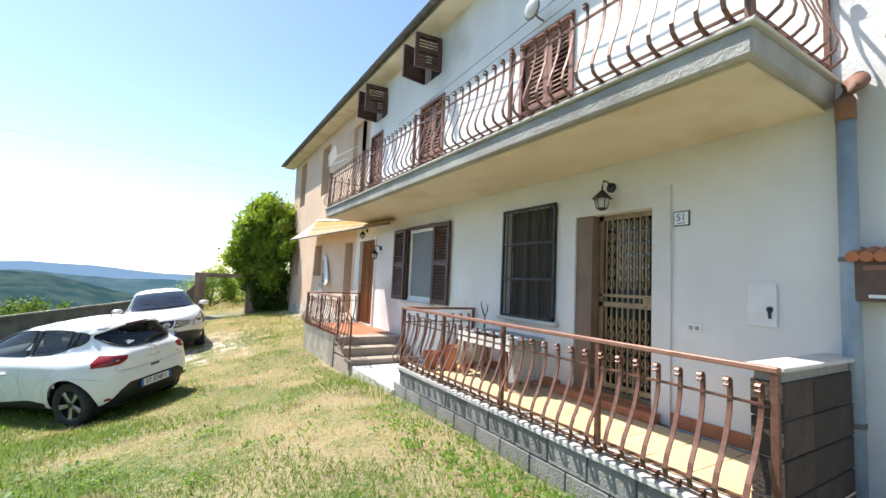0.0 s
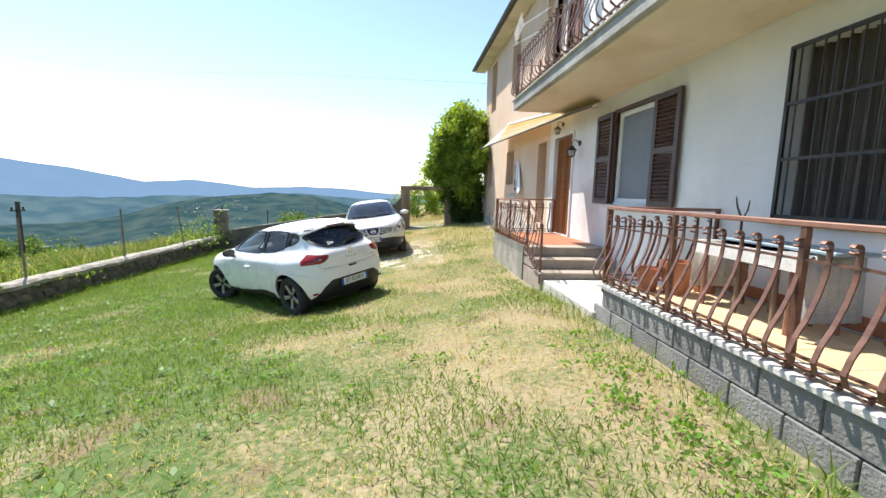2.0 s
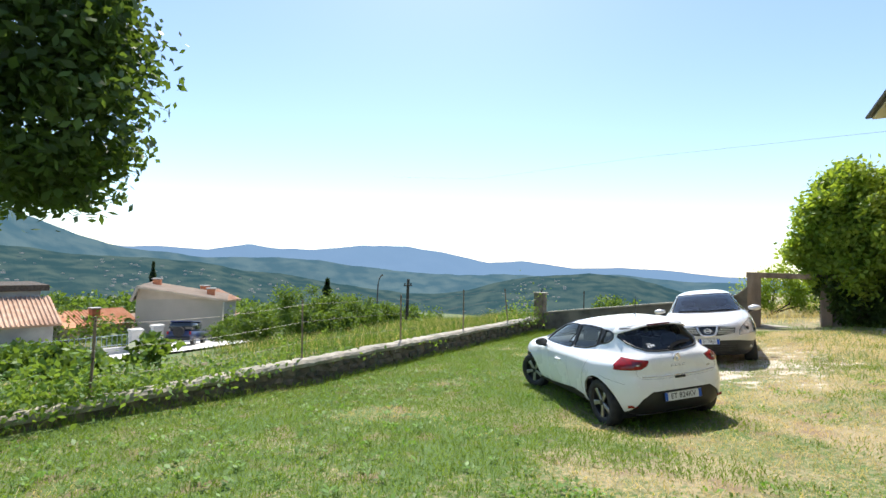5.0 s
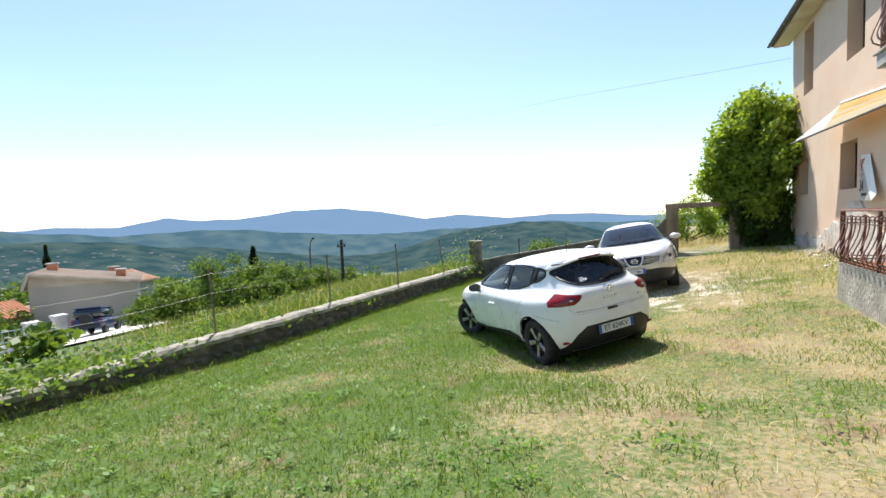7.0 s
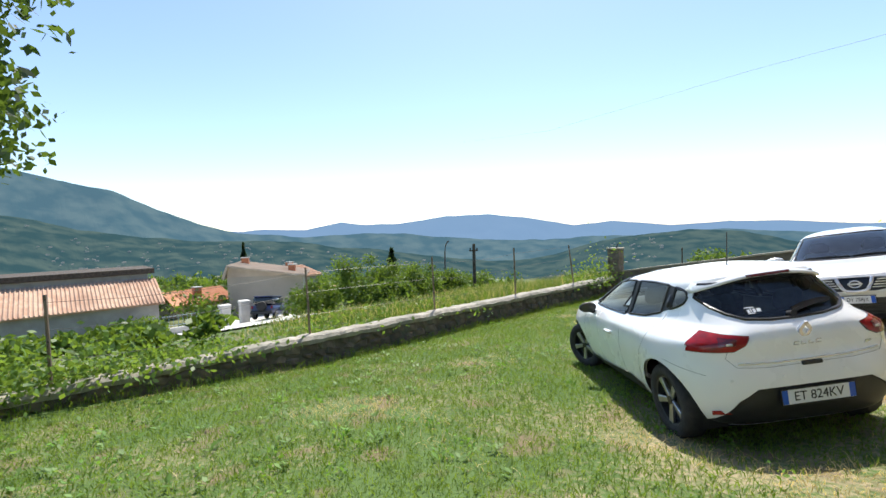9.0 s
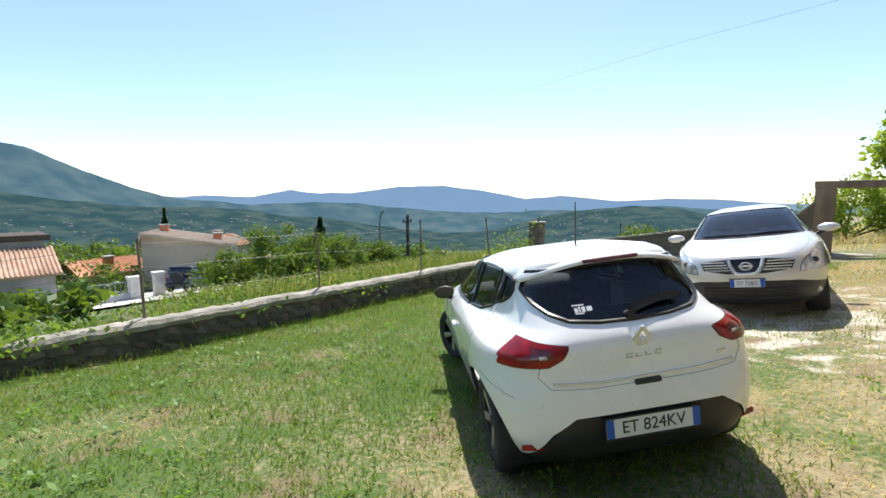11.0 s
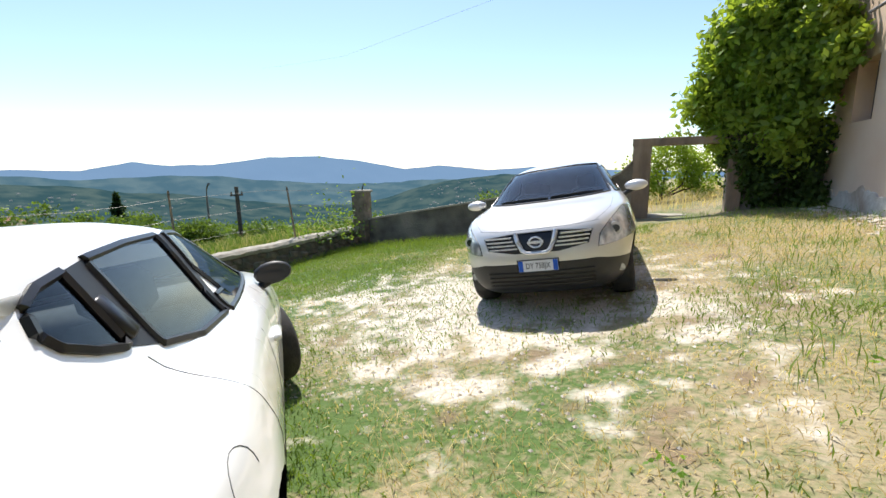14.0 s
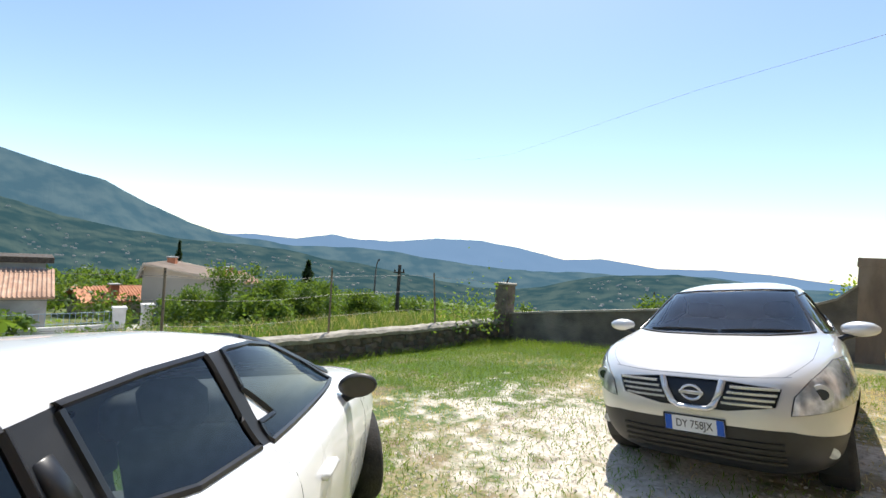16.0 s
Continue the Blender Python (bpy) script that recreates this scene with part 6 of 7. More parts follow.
# leaves below the crown: their shade is painted with the darker leaf colour
make_tree("elder_shade_leaves", (3.5, 18.3, 0.6), [((3.3, 18.25, 1.75), (0.5, 0.4, 0.6)), ((3.95, 18.15, 1.8), (0.4, 0.35, 0.75)), ((3.6, 18.2, 1.05), (0.6, 0.3, 0.4)), ((3.0, 18.35, 2.0), (0.4, 0.35, 0.45)), ((4.05, 18.0, 1.1), (0.3, 0.3, 0.45))], 10000, 0.11, M["leaf_dark"], "undergrowth beneath the elder, leaf colour darkened for its shade", 0.05, 3, 5, "bush", sub=18)
# the walnut that reaches over the lawn
make_tree("walnut_tree", (-7.6, 0.6, -0.6), [((-6.3, 1.4, 5.4), (2.2, 2.0, 1.6)), ((-5.4, 2.5, 4.4), (1.1, 1.1, 0.9)), ((-5.3, 2.2, 5.9), (1.1, 1.1, 0.9)), ((-6.2, 2.4, 3.5), (1.3, 1.2, 0.7)), ((-7.6, 0.2, 6.6), (2.0, 2.0, 1.5)), ((-5.9, 0.2, 4.2), (1.4, 1.3, 0.8)),
                                               ((-4.7, 3.0, 3.75), (0.8, 0.7, 0.6)), ((-4.75, 2.9, 4.7), (0.75, 0.7, 0.6)), ((-4.8, 2.8, 5.6), (0.75, 0.7, 0.6)), ((-5.3, 2.4, 3.2), (0.9, 0.8, 0.5)), ((-4.8, 2.9, 3.25), (0.6, 0.6, 0.45))], 60000, 0.12, M["leaf_dark"],
          "dark leafy walnut tree whose branches hang over the wall", 0.2, 7, 8)
# small tree beyond the gate
make_tree("fig_tree", (1.6, 23.0, 0.2), [((1.6, 22.8, 1.6), (0.8, 0.7, 0.7)), ((2.5, 23.2, 1.7), (0.8, 0.7, 0.6)), ((2.0, 23.0, 2.2), (0.6, 0.6, 0.5)), ((3.0, 23.4, 1.2), (0.6, 0.6, 0.5))], 7000, 0.10, M["leaf_tree"], "small fruit tree with pale stems beyond the gateway", 0.07, 4, 9)
# bushes down the slope
BUSHES = [((-16.6, 14.8, -2.0), 1.5, 1.7), ((-15.2, 16.6, -2.0), 1.4, 1.45), ((-17.8, 17.2, -2.2), 1.7, 1.6), ((-16.8, 20.4, -2.3), 1.3, 1.35), ((-18.9, 13.4, -2.3), 1.5, 1.3), ((-14.0, 14.2, -1.7), 1.2, 1.0)]
for k, (b, r, h) in enumerate(BUSHES):
    make_tree("bush", b, [((b[0] + r * 0.4 * math.cos(a), b[1] + r * 0.4 * math.sin(a), b[2] + h * (0.7 + 0.45 * (i % 2))), (r * 0.6, r * 0.6, h * 0.5)) for i, a in enumerate(np.arange(0, 6.2, 1.25))], 9000, 0.12, M["leaf_bush"],
              "dense green bush on the slope below the wall", 0.06, 3, 20 + k, "bush", 8)
for k, (x, y, z, r, h) in enumerate(((-22.5, 6.4, -3.3, 1.4, 1.0), (-31.5, 18.6, -4.6, 1.4, 1.5), (-20, 26, -3.0, 1.6, 1.6), (-12, 27, -2.6, 1.5, 1.7), (-6, 31, -1.9, 1.5, 1.9))):
    make_tree("bush", (x, y, z), [((x + r * 0.4 * math.cos(a), y + r * 0.4 * math.sin(a), z + h * 0.7), (r * 0.6, r * 0.6, h * 0.5)) for a in np.arange(0, 6.2, 1.6)], 2600, 0.2, M["leaf_bush"], "rounded green bush among the houses below", 0.06, 3, 60 + k, "bush", 8)


def conifer(base, h, r, seed):
    rng = np.random.default_rng(seed)
    e = empty("conifer_tree", pose(*base), "dark slender conifer behind the village houses", "tree")
    n = 3200
    t = rng.uniform(0, 1, n) ** 0.8
    a = rng.uniform(0, math.tau, n)
    rr = r * (1 - t) * rng.uniform(0.3, 1.0, n) * (0.8 + 0.3 * np.sin(t * 40))
    pts = np.stack([rr * np.cos(a), rr * np.sin(a), 0.4 + t * (h - 0.4)], 1)
    ob = new("crown", quads_mesh("crown", leaf_quads(pts, 0.3, rng, 0.6, 0.4), M["fir"]))
    ob.parent = e
    part("trunk", tube(bmesh.new(), [(0, 0, -0.5), (0, 0, h * 0.9)], [0.14, 0.03], 7), M["bark"], e)


conifer((-46, 18.6, -6.5), 8.0, 1.5, 1)
conifer((-21, 19.5, -3.2), 4.2, 1.5, 2)


def scatter(x0, x1, y0, y1, n, rng):
    return np.stack([rng.uniform(x0, x1, n), rng.uniform(y0, y1, n)], 1)


def blades(xy, h, w, lean, rng):
    n = len(xy)
    z = ground_z(xy[:, 0], xy[:, 1])
    b = np.column_stack([xy, z - 0.005])
    a = rng.uniform(0, math.tau, n)
    side = np.stack([np.cos(a), np.sin(a), np.zeros(n)], 1)
    hh = (h * rng.uniform(0.45, 1.4, n))[:, None]
    ln = rng.normal(size=(n, 3)) * lean
    ln[:, 2] = 0
    tip = b + (np.array([0, 0, 1]) + ln) * hh
    mid = b + (np.array([0, 0, 1]) + ln * 0.35) * hh * 0.55
    ww = (w * rng.uniform(0.6, 1.4, n))[:, None]
    return np.stack([b - side * ww * 0.5, mid + side * ww * 0.45, tip, mid - side * ww * 0.45], 1)


def fbm(x, y, s, o=0.0):
    return np.array([noise.fractal((float(a) * s + o, float(b) * s, 0.0), 0.9, 2.0, 4) for a, b in zip(x, y)])


def build_grass():
    rng = np.random.default_rng(11)
    near = scatter(-5.9, 4.2, 0.4, 17.0, 300000, rng)
    x, y = near[:, 0], near[:, 1]
    dry = fbm(x, y, 0.55) + 0.42 * np.clip((x - 0.6) / 2.2, -1, 1) + 0.30 * np.clip((y - 9.5) / 3.0, 0, 1) * np.clip((x + 4.6) / 2.0, 0, 1)
    gravel = ((x + 0.1) * 0.37) ** 2 + ((y - 12.1) * 0.41) ** 2
    free = (rng.uniform(size=len(x)) < np.clip(gravel * 0.8, 0.28, 1)) & ~((x > 3.05) & (y < 9.9))
    green = free & (dry + rng.normal(size=len(x)) * 0.16 < 0.10)
    straw = free & ~green & (rng.uniform(size=len(x)) < 0.6)
    tagged(new("grass", quads_mesh("grass", blades(near[green], 0.048, 0.009, 0.6, rng), M["grass"])), "short green lawn grass", "grass", kind="stuff")
    tagged(new("dry_grass", quads_mesh("dry_grass", blades(near[straw], 0.045, 0.006, 0.9, rng), M["straw"])), "short sun-dried straw-coloured grass", "grass", kind="stuff")
    # tufts along the wall, the terrace and before the back wall
    tuft = np.concatenate([np.column_stack([np.array([wall_x(v) for v in yy]) + np.abs(rng.normal(0.08, 0.16, len(yy))), yy]) for yy in [rng.uniform(1, 17, 2400)]]
                          + [np.column_stack([3.1 - np.abs(rng.normal(0.03, 0.13, 700)), rng.uniform(0.9, 6.6, 700)])]
                          + [np.column_stack([rng.uniform(-5.3, 1.0, 4200), 17.0 - np.abs(rng.normal(0, 0.7, 4200))])]
                          + [np.column_stack([rng.uniform(2.0, 4.2, 2400), rng.uniform(10.2, 17.8, 2400)])])
    tagged(new("tall_grass", quads_mesh("tall_grass", blades(tuft, 0.14, 0.008, 0.45, rng), M["grass"])), "taller tufts of grass along the walls", "grass", kind="stuff")
    # wild meadow outside the wall
    out = scatter(-16, -6.9, 1, 27, 42000, rng)
    out = out[rng.uniform(size=len(out)) < np.clip(1.2 - (-6.9 - out[:, 0]) / 12, 0.2, 1)]
    k = rng.uniform(size=len(out)) < 0.74
    tagged(new("meadow_grass", quads_mesh("meadow_grass", blades(out[k], np.where(out[k][:, 1] > 9, 0.42, 0.16), 0.016, 0.35, rng), M["meadow"])), "tall wild grass beyond the wall", "grass", kind="stuff")
    tagged(new("meadow_straw", quads_mesh("meadow_straw", blades(out[~k], np.where(out[~k][:, 1] > 9, 0.46, 0.16), 0.010, 0.35, rng), M["straw"])), "tall dry seed stalks beyond the wall", "grass", kind="stuff")
    yard = np.column_stack([rng.uniform(-5, 4, 9000), rng.uniform(18.8, 30, 9000)])
    tagged(new("field_straw", quads_mesh("field_straw", blades(yard, 0.30, 0.012, 0.4, rng), M["straw"])), "dry yellow field beyond the gateway", "grass", kind="stuff")
    # broad-leaved weeds in patches
    cl = scatter(-5.6, 2.9, 0.6, 14, 900, rng)
    sel = (fbm(cl[:, 0], cl[:, 1], 0.8, 7.0) > 0.12) & (((cl[:, 0] + 0.1) * 0.37) ** 2 + ((cl[:, 1] - 12.1) * 0.41) ** 2 > 1.2)
    cl = np.concatenate([cl[sel], np.column_stack([2.75 + rng.normal(0, 0.22, 130), rng.uniform(1.0, 4.6, 130)])])
    q = []
    for cx, cy in cl:
        m = rng.integers(8, 20)
        a = rng.uniform(0, math.tau, m)
        r = rng.uniform(0.02, 0.09, m)
        q.append(np.column_stack([cx + r * np.cos(a), cy + r * np.sin(a), ground_z(cx, cy) + rng.uniform(0.02, 0.07, m)]))
    tagged(new("weeds", quads_mesh("weeds", leaf_quads(np.concatenate(q), 0.034, rng, 0.0, 0.6), M["weed"])), "low broad-leaved weeds in the lawn", "weeds", kind="stuff")
    # brambles over the wall
    pts = []
    for yc, n, up in ((1.5, 700, 0.5), (2.6, 800, 0.45), (3.6, 800, 0.4), (4.6, 500, 0.25), (5.6, 350, 0.2), (8.2, 120, 0.1), (15.8, 350, 0.5), (16.6, 500, 0.85), (10.5, 90, 0.1)):
        xx = wall_x(yc) - 0.25
        pts.append(np.column_stack([xx + rng.normal(0, 0.35, n), yc + rng.normal(0, 0.45, n), 0.15 + np.abs(rng.normal(0, up * 0.6, n))]))
    pts.append(np.column_stack([rng.uniform(-11, -6.8, 5200), rng.uniform(0, 13, 5200), 0 * np.zeros(5200)]))
    pts[-1][:, 2] = ground_z(pts[-1][:, 0], pts[-1][:, 1]) + np.abs(rng.normal(0.18, 0.2, 5200))
    tagged(new("brambles", quads_mesh("brambles", leaf_quads(np.concatenate(pts), 0.09, rng, 0.1, 0.6), M["leaf_vine"])), "bramble leaves creeping over the stone wall", "brambles", kind="stuff")
    # loose pale stones on the track
    g = scatter(-2.8, 2.6, 9.6, 14.6, 5200, rng)
    g = g[((g[:, 0] + 0.1) * 0.37) ** 2 + ((g[:, 1] - 12.1) * 0.41) ** 2 < 1.0 + rng.normal(0, 0.2, len(g))]
    bm_v, bm_f = [], []
    for x_, y_ in g:
        s = rng.uniform(0.006, 0.02)
        z_ = float(ground_z(x_, y_))
        o = len(bm_v)
        for dx, dy, dz in ((1, 0, 0.1), (0, 1, 0.1), (-1, 0, 0.1), (0, -1, 0.1), (0, 0, 0.8)):
            bm_v.append((x_ + s * dx * rng.uniform(0.7, 1.2), y_ + s * dy * rng.uniform(0.7, 1.2), z_ + s * dz))
        bm_f += [(o, o + 1, o + 4), (o + 1, o + 2, o + 4), (o + 2, o + 3, o + 4), (o + 3, o, o + 4)]
    me = bpy.data.meshes.new("gravel")
    me.from_pydata(bm_v, [], bm_f)
    me.materials.append(mat("pale gravel", (0.62, 0.57, 0.49), (0.46, 0.40, 0.33), rough=0.95, scale=6, isle=0.25))
    tagged(new("gravel", me), "loose pale stones on the worn track", "gravel", kind="stuff")


build_grass()

# ---- far things ----
M["pale_roof"] = mat("pale sunbleached roof tile", (0.62, 0.50, 0.38), (0.54, 0.42, 0.31), rough=0.95, scale=1.2, bump=0.3, c3=(0.46, 0.36, 0.27), s3=0.5)
M["orange_roof"] = mat("orange roof tile", (0.50, 0.21, 0.11), (0.58, 0.30, 0.17), rough=0.9, scale=1.5, bump=0.3)
M["far_wall"] = mat("beige render", (0.50, 0.42, 0.33), (0.44, 0.37, 0.29), rough=0.9, scale=0.6)
M["far_wall2"] = mat("grey-beige masonry", (0.42, 0.39, 0.35), (0.34, 0.31, 0.28), rough=0.95, scale=1.5, bump=0.4, bscale=6)
M["asphalt"] = mat("pale paved yard", (0.62, 0.60, 0.56), (0.54, 0.52, 0.48), rough=0.9, scale=0.6)
M["car_blue"] = mat("dark blue paint", (0.02, 0.03, 0.09), rough=0.3, coat=0.6)


def village_house(x, y, z, w, d, h, yaw, label, roof_h=0.9, chimneys=(), wall="far_wall", wins=(), mono=0.0, tiles="roof_tile"):
    """Walls, overhanging tiled roof, chimneys and windows; the front looks along -x locally."""
    e = empty("village_house", pose(x, y, z, 0, 0, yaw), label, "house")
    part("wall", one_box(-d / 2, d / 2, -w / 2, w / 2, -1.5, h), M[wall], e)
    bm = bmesh.new()
    o = 0.35
    ridge = d / 2 * mono
    for (xa, za), (xb, zb) in (((-d / 2 - o, h - 0.1), (ridge, h + roof_h)), ((ridge, h + roof_h), (d / 2 + o, h - 0.1))):
        v = [bm.verts.new(p) for p in ((xa, -w / 2 - o, za), (xb, -w / 2 - o, zb), (xb, w / 2 + o, zb), (xa, w / 2 + o, za))]
        bm.faces.new(v)
    for s in (-1, 1):
        bm.faces.new([bm.verts.new(p) for p in ((-d / 2 - 0.0, s * w / 2, h - 0.02), (d / 2, s * w / 2, h - 0.02), (ridge, s * w / 2, h + roof_h - 0.02))])
    bmesh.ops.remove_doubles(bm, verts=bm.verts, dist=0.001)
    bmesh.ops.recalc_face_normals(bm, faces=bm.faces)
    bmesh.ops.solidify(bm, geom=[f for f in bm.faces if len(f.verts) == 4], thickness=0.14)
    roof = part("roof", bm, M[tiles], e, "pale terracotta roof")
    rib = bmesh.new()
    L = math.hypot(d / 2 + o + ridge, roof_h + 0.1)
    for k in range(int(w / 0.22)):
        yy = -w / 2 - o + 0.12 + k * 0.22
        tube(rib, [(-d / 2 - o, yy, h - 0.06), (ridge, yy, h + roof_h + 0.04)], 0.045, 5)
        tube(rib, [(ridge, yy, h + roof_h + 0.04), (d / 2 + o, yy, h - 0.06)], 0.045, 5)
    part("tile_ribbing", rib, M[tiles], e)
    for cx, cy, ch in chimneys:
        c = part("chimney", one_box(cx - 0.3, cx + 0.3, cy - 0.3, cy + 0.3, h, h + roof_h + ch, bevel=0.02), M["terracotta"], e)
        part("chimney_cap", one_box(cx - 0.38, cx + 0.38, cy - 0.38, cy + 0.38, h + roof_h + ch, h + roof_h + ch + 0.1, bevel=0.02), M["concrete"], c)
    for face, u, v, ww, hh in wins:
        win = empty("window")
        win.parent = e
        win.matrix_basis = pose(*((-d / 2, u, v) if face == 0 else (u, -w / 2, v)), 0, 0, 0 if face == 0 else 90)
        part("pane", one_box(-0.02, 0.02, -ww / 2, ww / 2, -hh / 2, hh / 2), M["glass_dark"], win)
        bm = bmesh.new()
        for a in ((-ww / 2 - 0.08, -ww / 2, -hh / 2 - 0.08, hh / 2 + 0.08), (ww / 2, ww / 2 + 0.08, -hh / 2 - 0.08, hh / 2 + 0.08), (-ww / 2, ww / 2, hh / 2, hh / 2 + 0.08), (-ww / 2, ww / 2, -hh / 2 - 0.08, -hh / 2)):
            box(bm, -0.05, 0.03, *a)
        part("frame", bm, M["concrete"], win)
    return e


FAR = -4.2
village_house(-39.0, 18.7, -5.9, 6.8, 6.0, 4.6, 62, "plain beige house with pale tiled roof down the slope", 1.0, ((-2.2, 0.4, 0.4), (2.0, -1.4, -0.3)), mono=-0.98, tiles="pale_roof")
masonry = village_house(-38.0, 4.6, -5.5, 9.2, 6.0, 3.2, 180, "grey masonry house with pinkish ribbed tile roof", 1.4, (), "far_wall2", ((1, -1.0, 2.1, 0.8, 1.3), (1, 1.2, 2.1, 0.8, 1.3)))
part("rear_block", one_box(0.25, 4.5, -4.5, 4.6, 2.5, 5.0), M["far_wall2"], masonry)
part("dark_cornice", one_box(-0.05, 4.8, -4.9, 5.0, 5.0, 5.4, bevel=0.02), M["bark"], masonry, "dark brown cornice")
village_house(-44.5, 13.4, -7.5, 4.6, 4.5, 3.9, 190, "low village house with orange tiled roof", 0.9, ((-1.4, 0.2, 0.25),), "far_wall", ((0, 0.8, 2.0, 0.8, 1.0),), tiles="orange_roof")
village_house(-46.0, 16.3, -7.7, 3.6, 4.0, 3.4, 205, "low village house with pale tiled roof", 0.8, (), "far_wall2", tiles="pale_roof")
village_house(-43.6, 16.0, -7.8, 3.0, 2.6, 2.4, 160, "small shed with pale tiled roof", 0.5, (), "far_wall")
village_house(-48.4, 26.4, -8.3, 4.4, 4.8, 3.3, 215, "small village house with pinkish roof", 0.9, ((-0.6, 0.5, 0.4),), "far_wall", ((0, 0.0, 2.0, 0.8, 1.0),))
village_house(-43.6, 22.6, -7.6, 2.6, 5.0, 5.6, 200, "narrow village house behind the beige one", 0.8, ((0, 0.2, 0.4),), "far_wall2", ((0, 0.0, 3.6, 0.7, 1.0),))
village_house(-55.0, 32.6, -9.6, 5.0, 5.0, 3.3, 230, "small village house with orange roof", 0.9, (), "far_wall2")
village_house(-66.0, 10.0, -10.5, 8.0, 6.0, 4.6, 185, "distant village house among trees", 1.0, ())
village_house(-72.0, 18.0, -11.5, 7.0, 6.0, 4.4, 200, "distant village house among trees", 1.0, (), "far_wall2")


def slope_woods():
    """Crowns of trees and shrubs down the slope, clear of yard and houses."""
    rng = np.random.default_rng(77)
    quads = []
    clear = ((-34.5, -21.5, 8.6, 18.2), (-43.5, -34.0, -1.5, 10.4), (-44.5, -34.0, 14.0, 24.0), (-49.0, -41.0, 11.0, 18.6), (-52.0, -42.0, 20.5, 29.5))
    for k in range(900):
        x = -14 - 90 * rng.uniform() ** 1.25
        y = rng.uniform(-8, 60) if x > -60 else rng.uniform(-12, 80)
        if any(a < x < b and c < y < d for a, b, c, d in clear):
            continue
        if x > -34 and 8 < y < 21:
            continue
        far = -x > 34
        r = rng.uniform(1.0, 2.1) if far else rng.uniform(0.5, 1.1)
        h = rng.uniform(1.2, 3.4) if far else rng.uniform(0.4, 0.9)
        if x > -36 and 6 < y < 13:
            h = 1.2
        c = np.array([x, y, float(ground_z(x, y)) + h * 0.55])
        small = []
        for _ in range(7):
            d = rng.normal(size=3)
            d /= np.linalg.norm(d)
            small.append((c + d * np.array([r, r, h * 0.5]) * 0.6, np.array([r, r, h * 0.6]) * rng.uniform(0.35, 0.6)))
        n = 260 if x > -50 else 140
        quads.append(leaf_quads(clump_points(n, small, rng), 0.34 if x > -50 else 0.6, rng))
    ob = new("slope_woods", quads_mesh("slope_woods", np.concatenate(quads), M["leaf_bush"]))
    tagged(ob, "dense green trees and shrubs down the slope", "trees", kind="stuff")


slope_woods()


def yard_paving():
    bm = bmesh.new()
    nx, ny = 16, 12
    g = [[bm.verts.new((x, y, float(ground_z(x, y)) + 0.12)) for y in np.linspace(9.0, 18.4, ny)] for x in np.linspace(-35.0, -24.0, nx)]
    for i in range(nx - 1):
        for j in range(ny - 1):
            bm.faces.new((g[i][j], g[i + 1][j], g[i + 1][j + 1], g[i][j + 1]))
    tagged(part("yard_paving", bm, M["asphalt"]), "sunlit pale paved yard below the wall", "pavement", kind="structure")


yard_paving()


def offroader():
    e = empty("offroad_car", pose(-31.2, 15.6, float(ground_z(-31.2, 15.6)) + 0.12, 0, 9, 140), "small dark blue off-roader with spare wheel parked below", "car")
    bm = bmesh.new()
    box(bm, -1.8, 1.8, -0.8, 0.8, 0.4, 1.0, bevel=0.12)
    part("body", bm, M["car_blue"], e, smooth=True)
    bm = bmesh.new()
    box(bm, -1.7, 0.6, -0.74, 0.74, 1.0, 1.62, bevel=0.16)
    part("cabin", bm, M["glass_dark"], e, smooth=True)
    part("roof", one_box(-1.65, 0.5, -0.7, 0.7, 1.60, 1.68, bevel=0.04), M["car_blue"], e)
    part("bumper", one_box(-1.95, -1.8, -0.75, 0.75, 0.42, 0.62, bevel=0.04), M["plastic"], e)
    part("spare_wheel", tube(bmesh.new(), [(-1.98, 0, 0.95), (-1.80, 0, 0.95)], 0.34, 20), M["rubber"], e)
    for x in (-1.15, 1.15):
        for s in (1, -1):
            wheel(e, x, s * 0.72, 0.34, 0.2, s, 5, False)
    for s in (1, -1):
        part("tail_light", one_box(-1.83, -1.79, s * 0.68 - 0.06, s * 0.68 + 0.06, 0.78, 0.98, bevel=0.01), M["red_lens"], e)


offroader()


def street_lamp():
    e = empty("street_lamp", pose(-20.9, 24.0, -3.6), "slender curved street lamp below the wall", "street lamp")
    part("pole", tube(bmesh.new(), [(0, 0, -0.6), (0, 0, 3.6), (0.06, -0.03, 4.2), (0.22, -0.1, 4.65), (0.5, -0.22, 4.85)], [0.07, 0.055, 0.05, 0.045, 0.04], 8), M["roof"], e, smooth=True)
    part("lamp_head", tube(bmesh.new(), [(0.48, -0.2, 4.85), (0.75, -0.34, 4.92)], [0.05, 0.07], 8), M["roof"], e)


def utility_pole(x, y, z, h):
    e = empty("utility_pole", pose(x, y, z), "dark wooden utility pole with insulator arm", "utility pole")
    part("pole", tube(bmesh.new(), [(0, 0, -0.6), (0.02, 0, h)], [0.12, 0.09], 8), M["bark"], e)
    part("cross_arm", one_box(-0.05, 0.05, -0.35, 0.35, h - 0.45, h - 0.38), M["bark"], e)
    for yy in (-0.3, 0.3):
        part("insulator", tube(bmesh.new(), [(0, yy, h - 0.38), (0, yy, h - 0.25)], 0.04, 8), M["glass_dark"], e)


street_lamp()
utility_pole(-17.0, 22.8, -3.2, 4.4)
utility_pole(-22.0, 75.0, -9.0, 7.5)


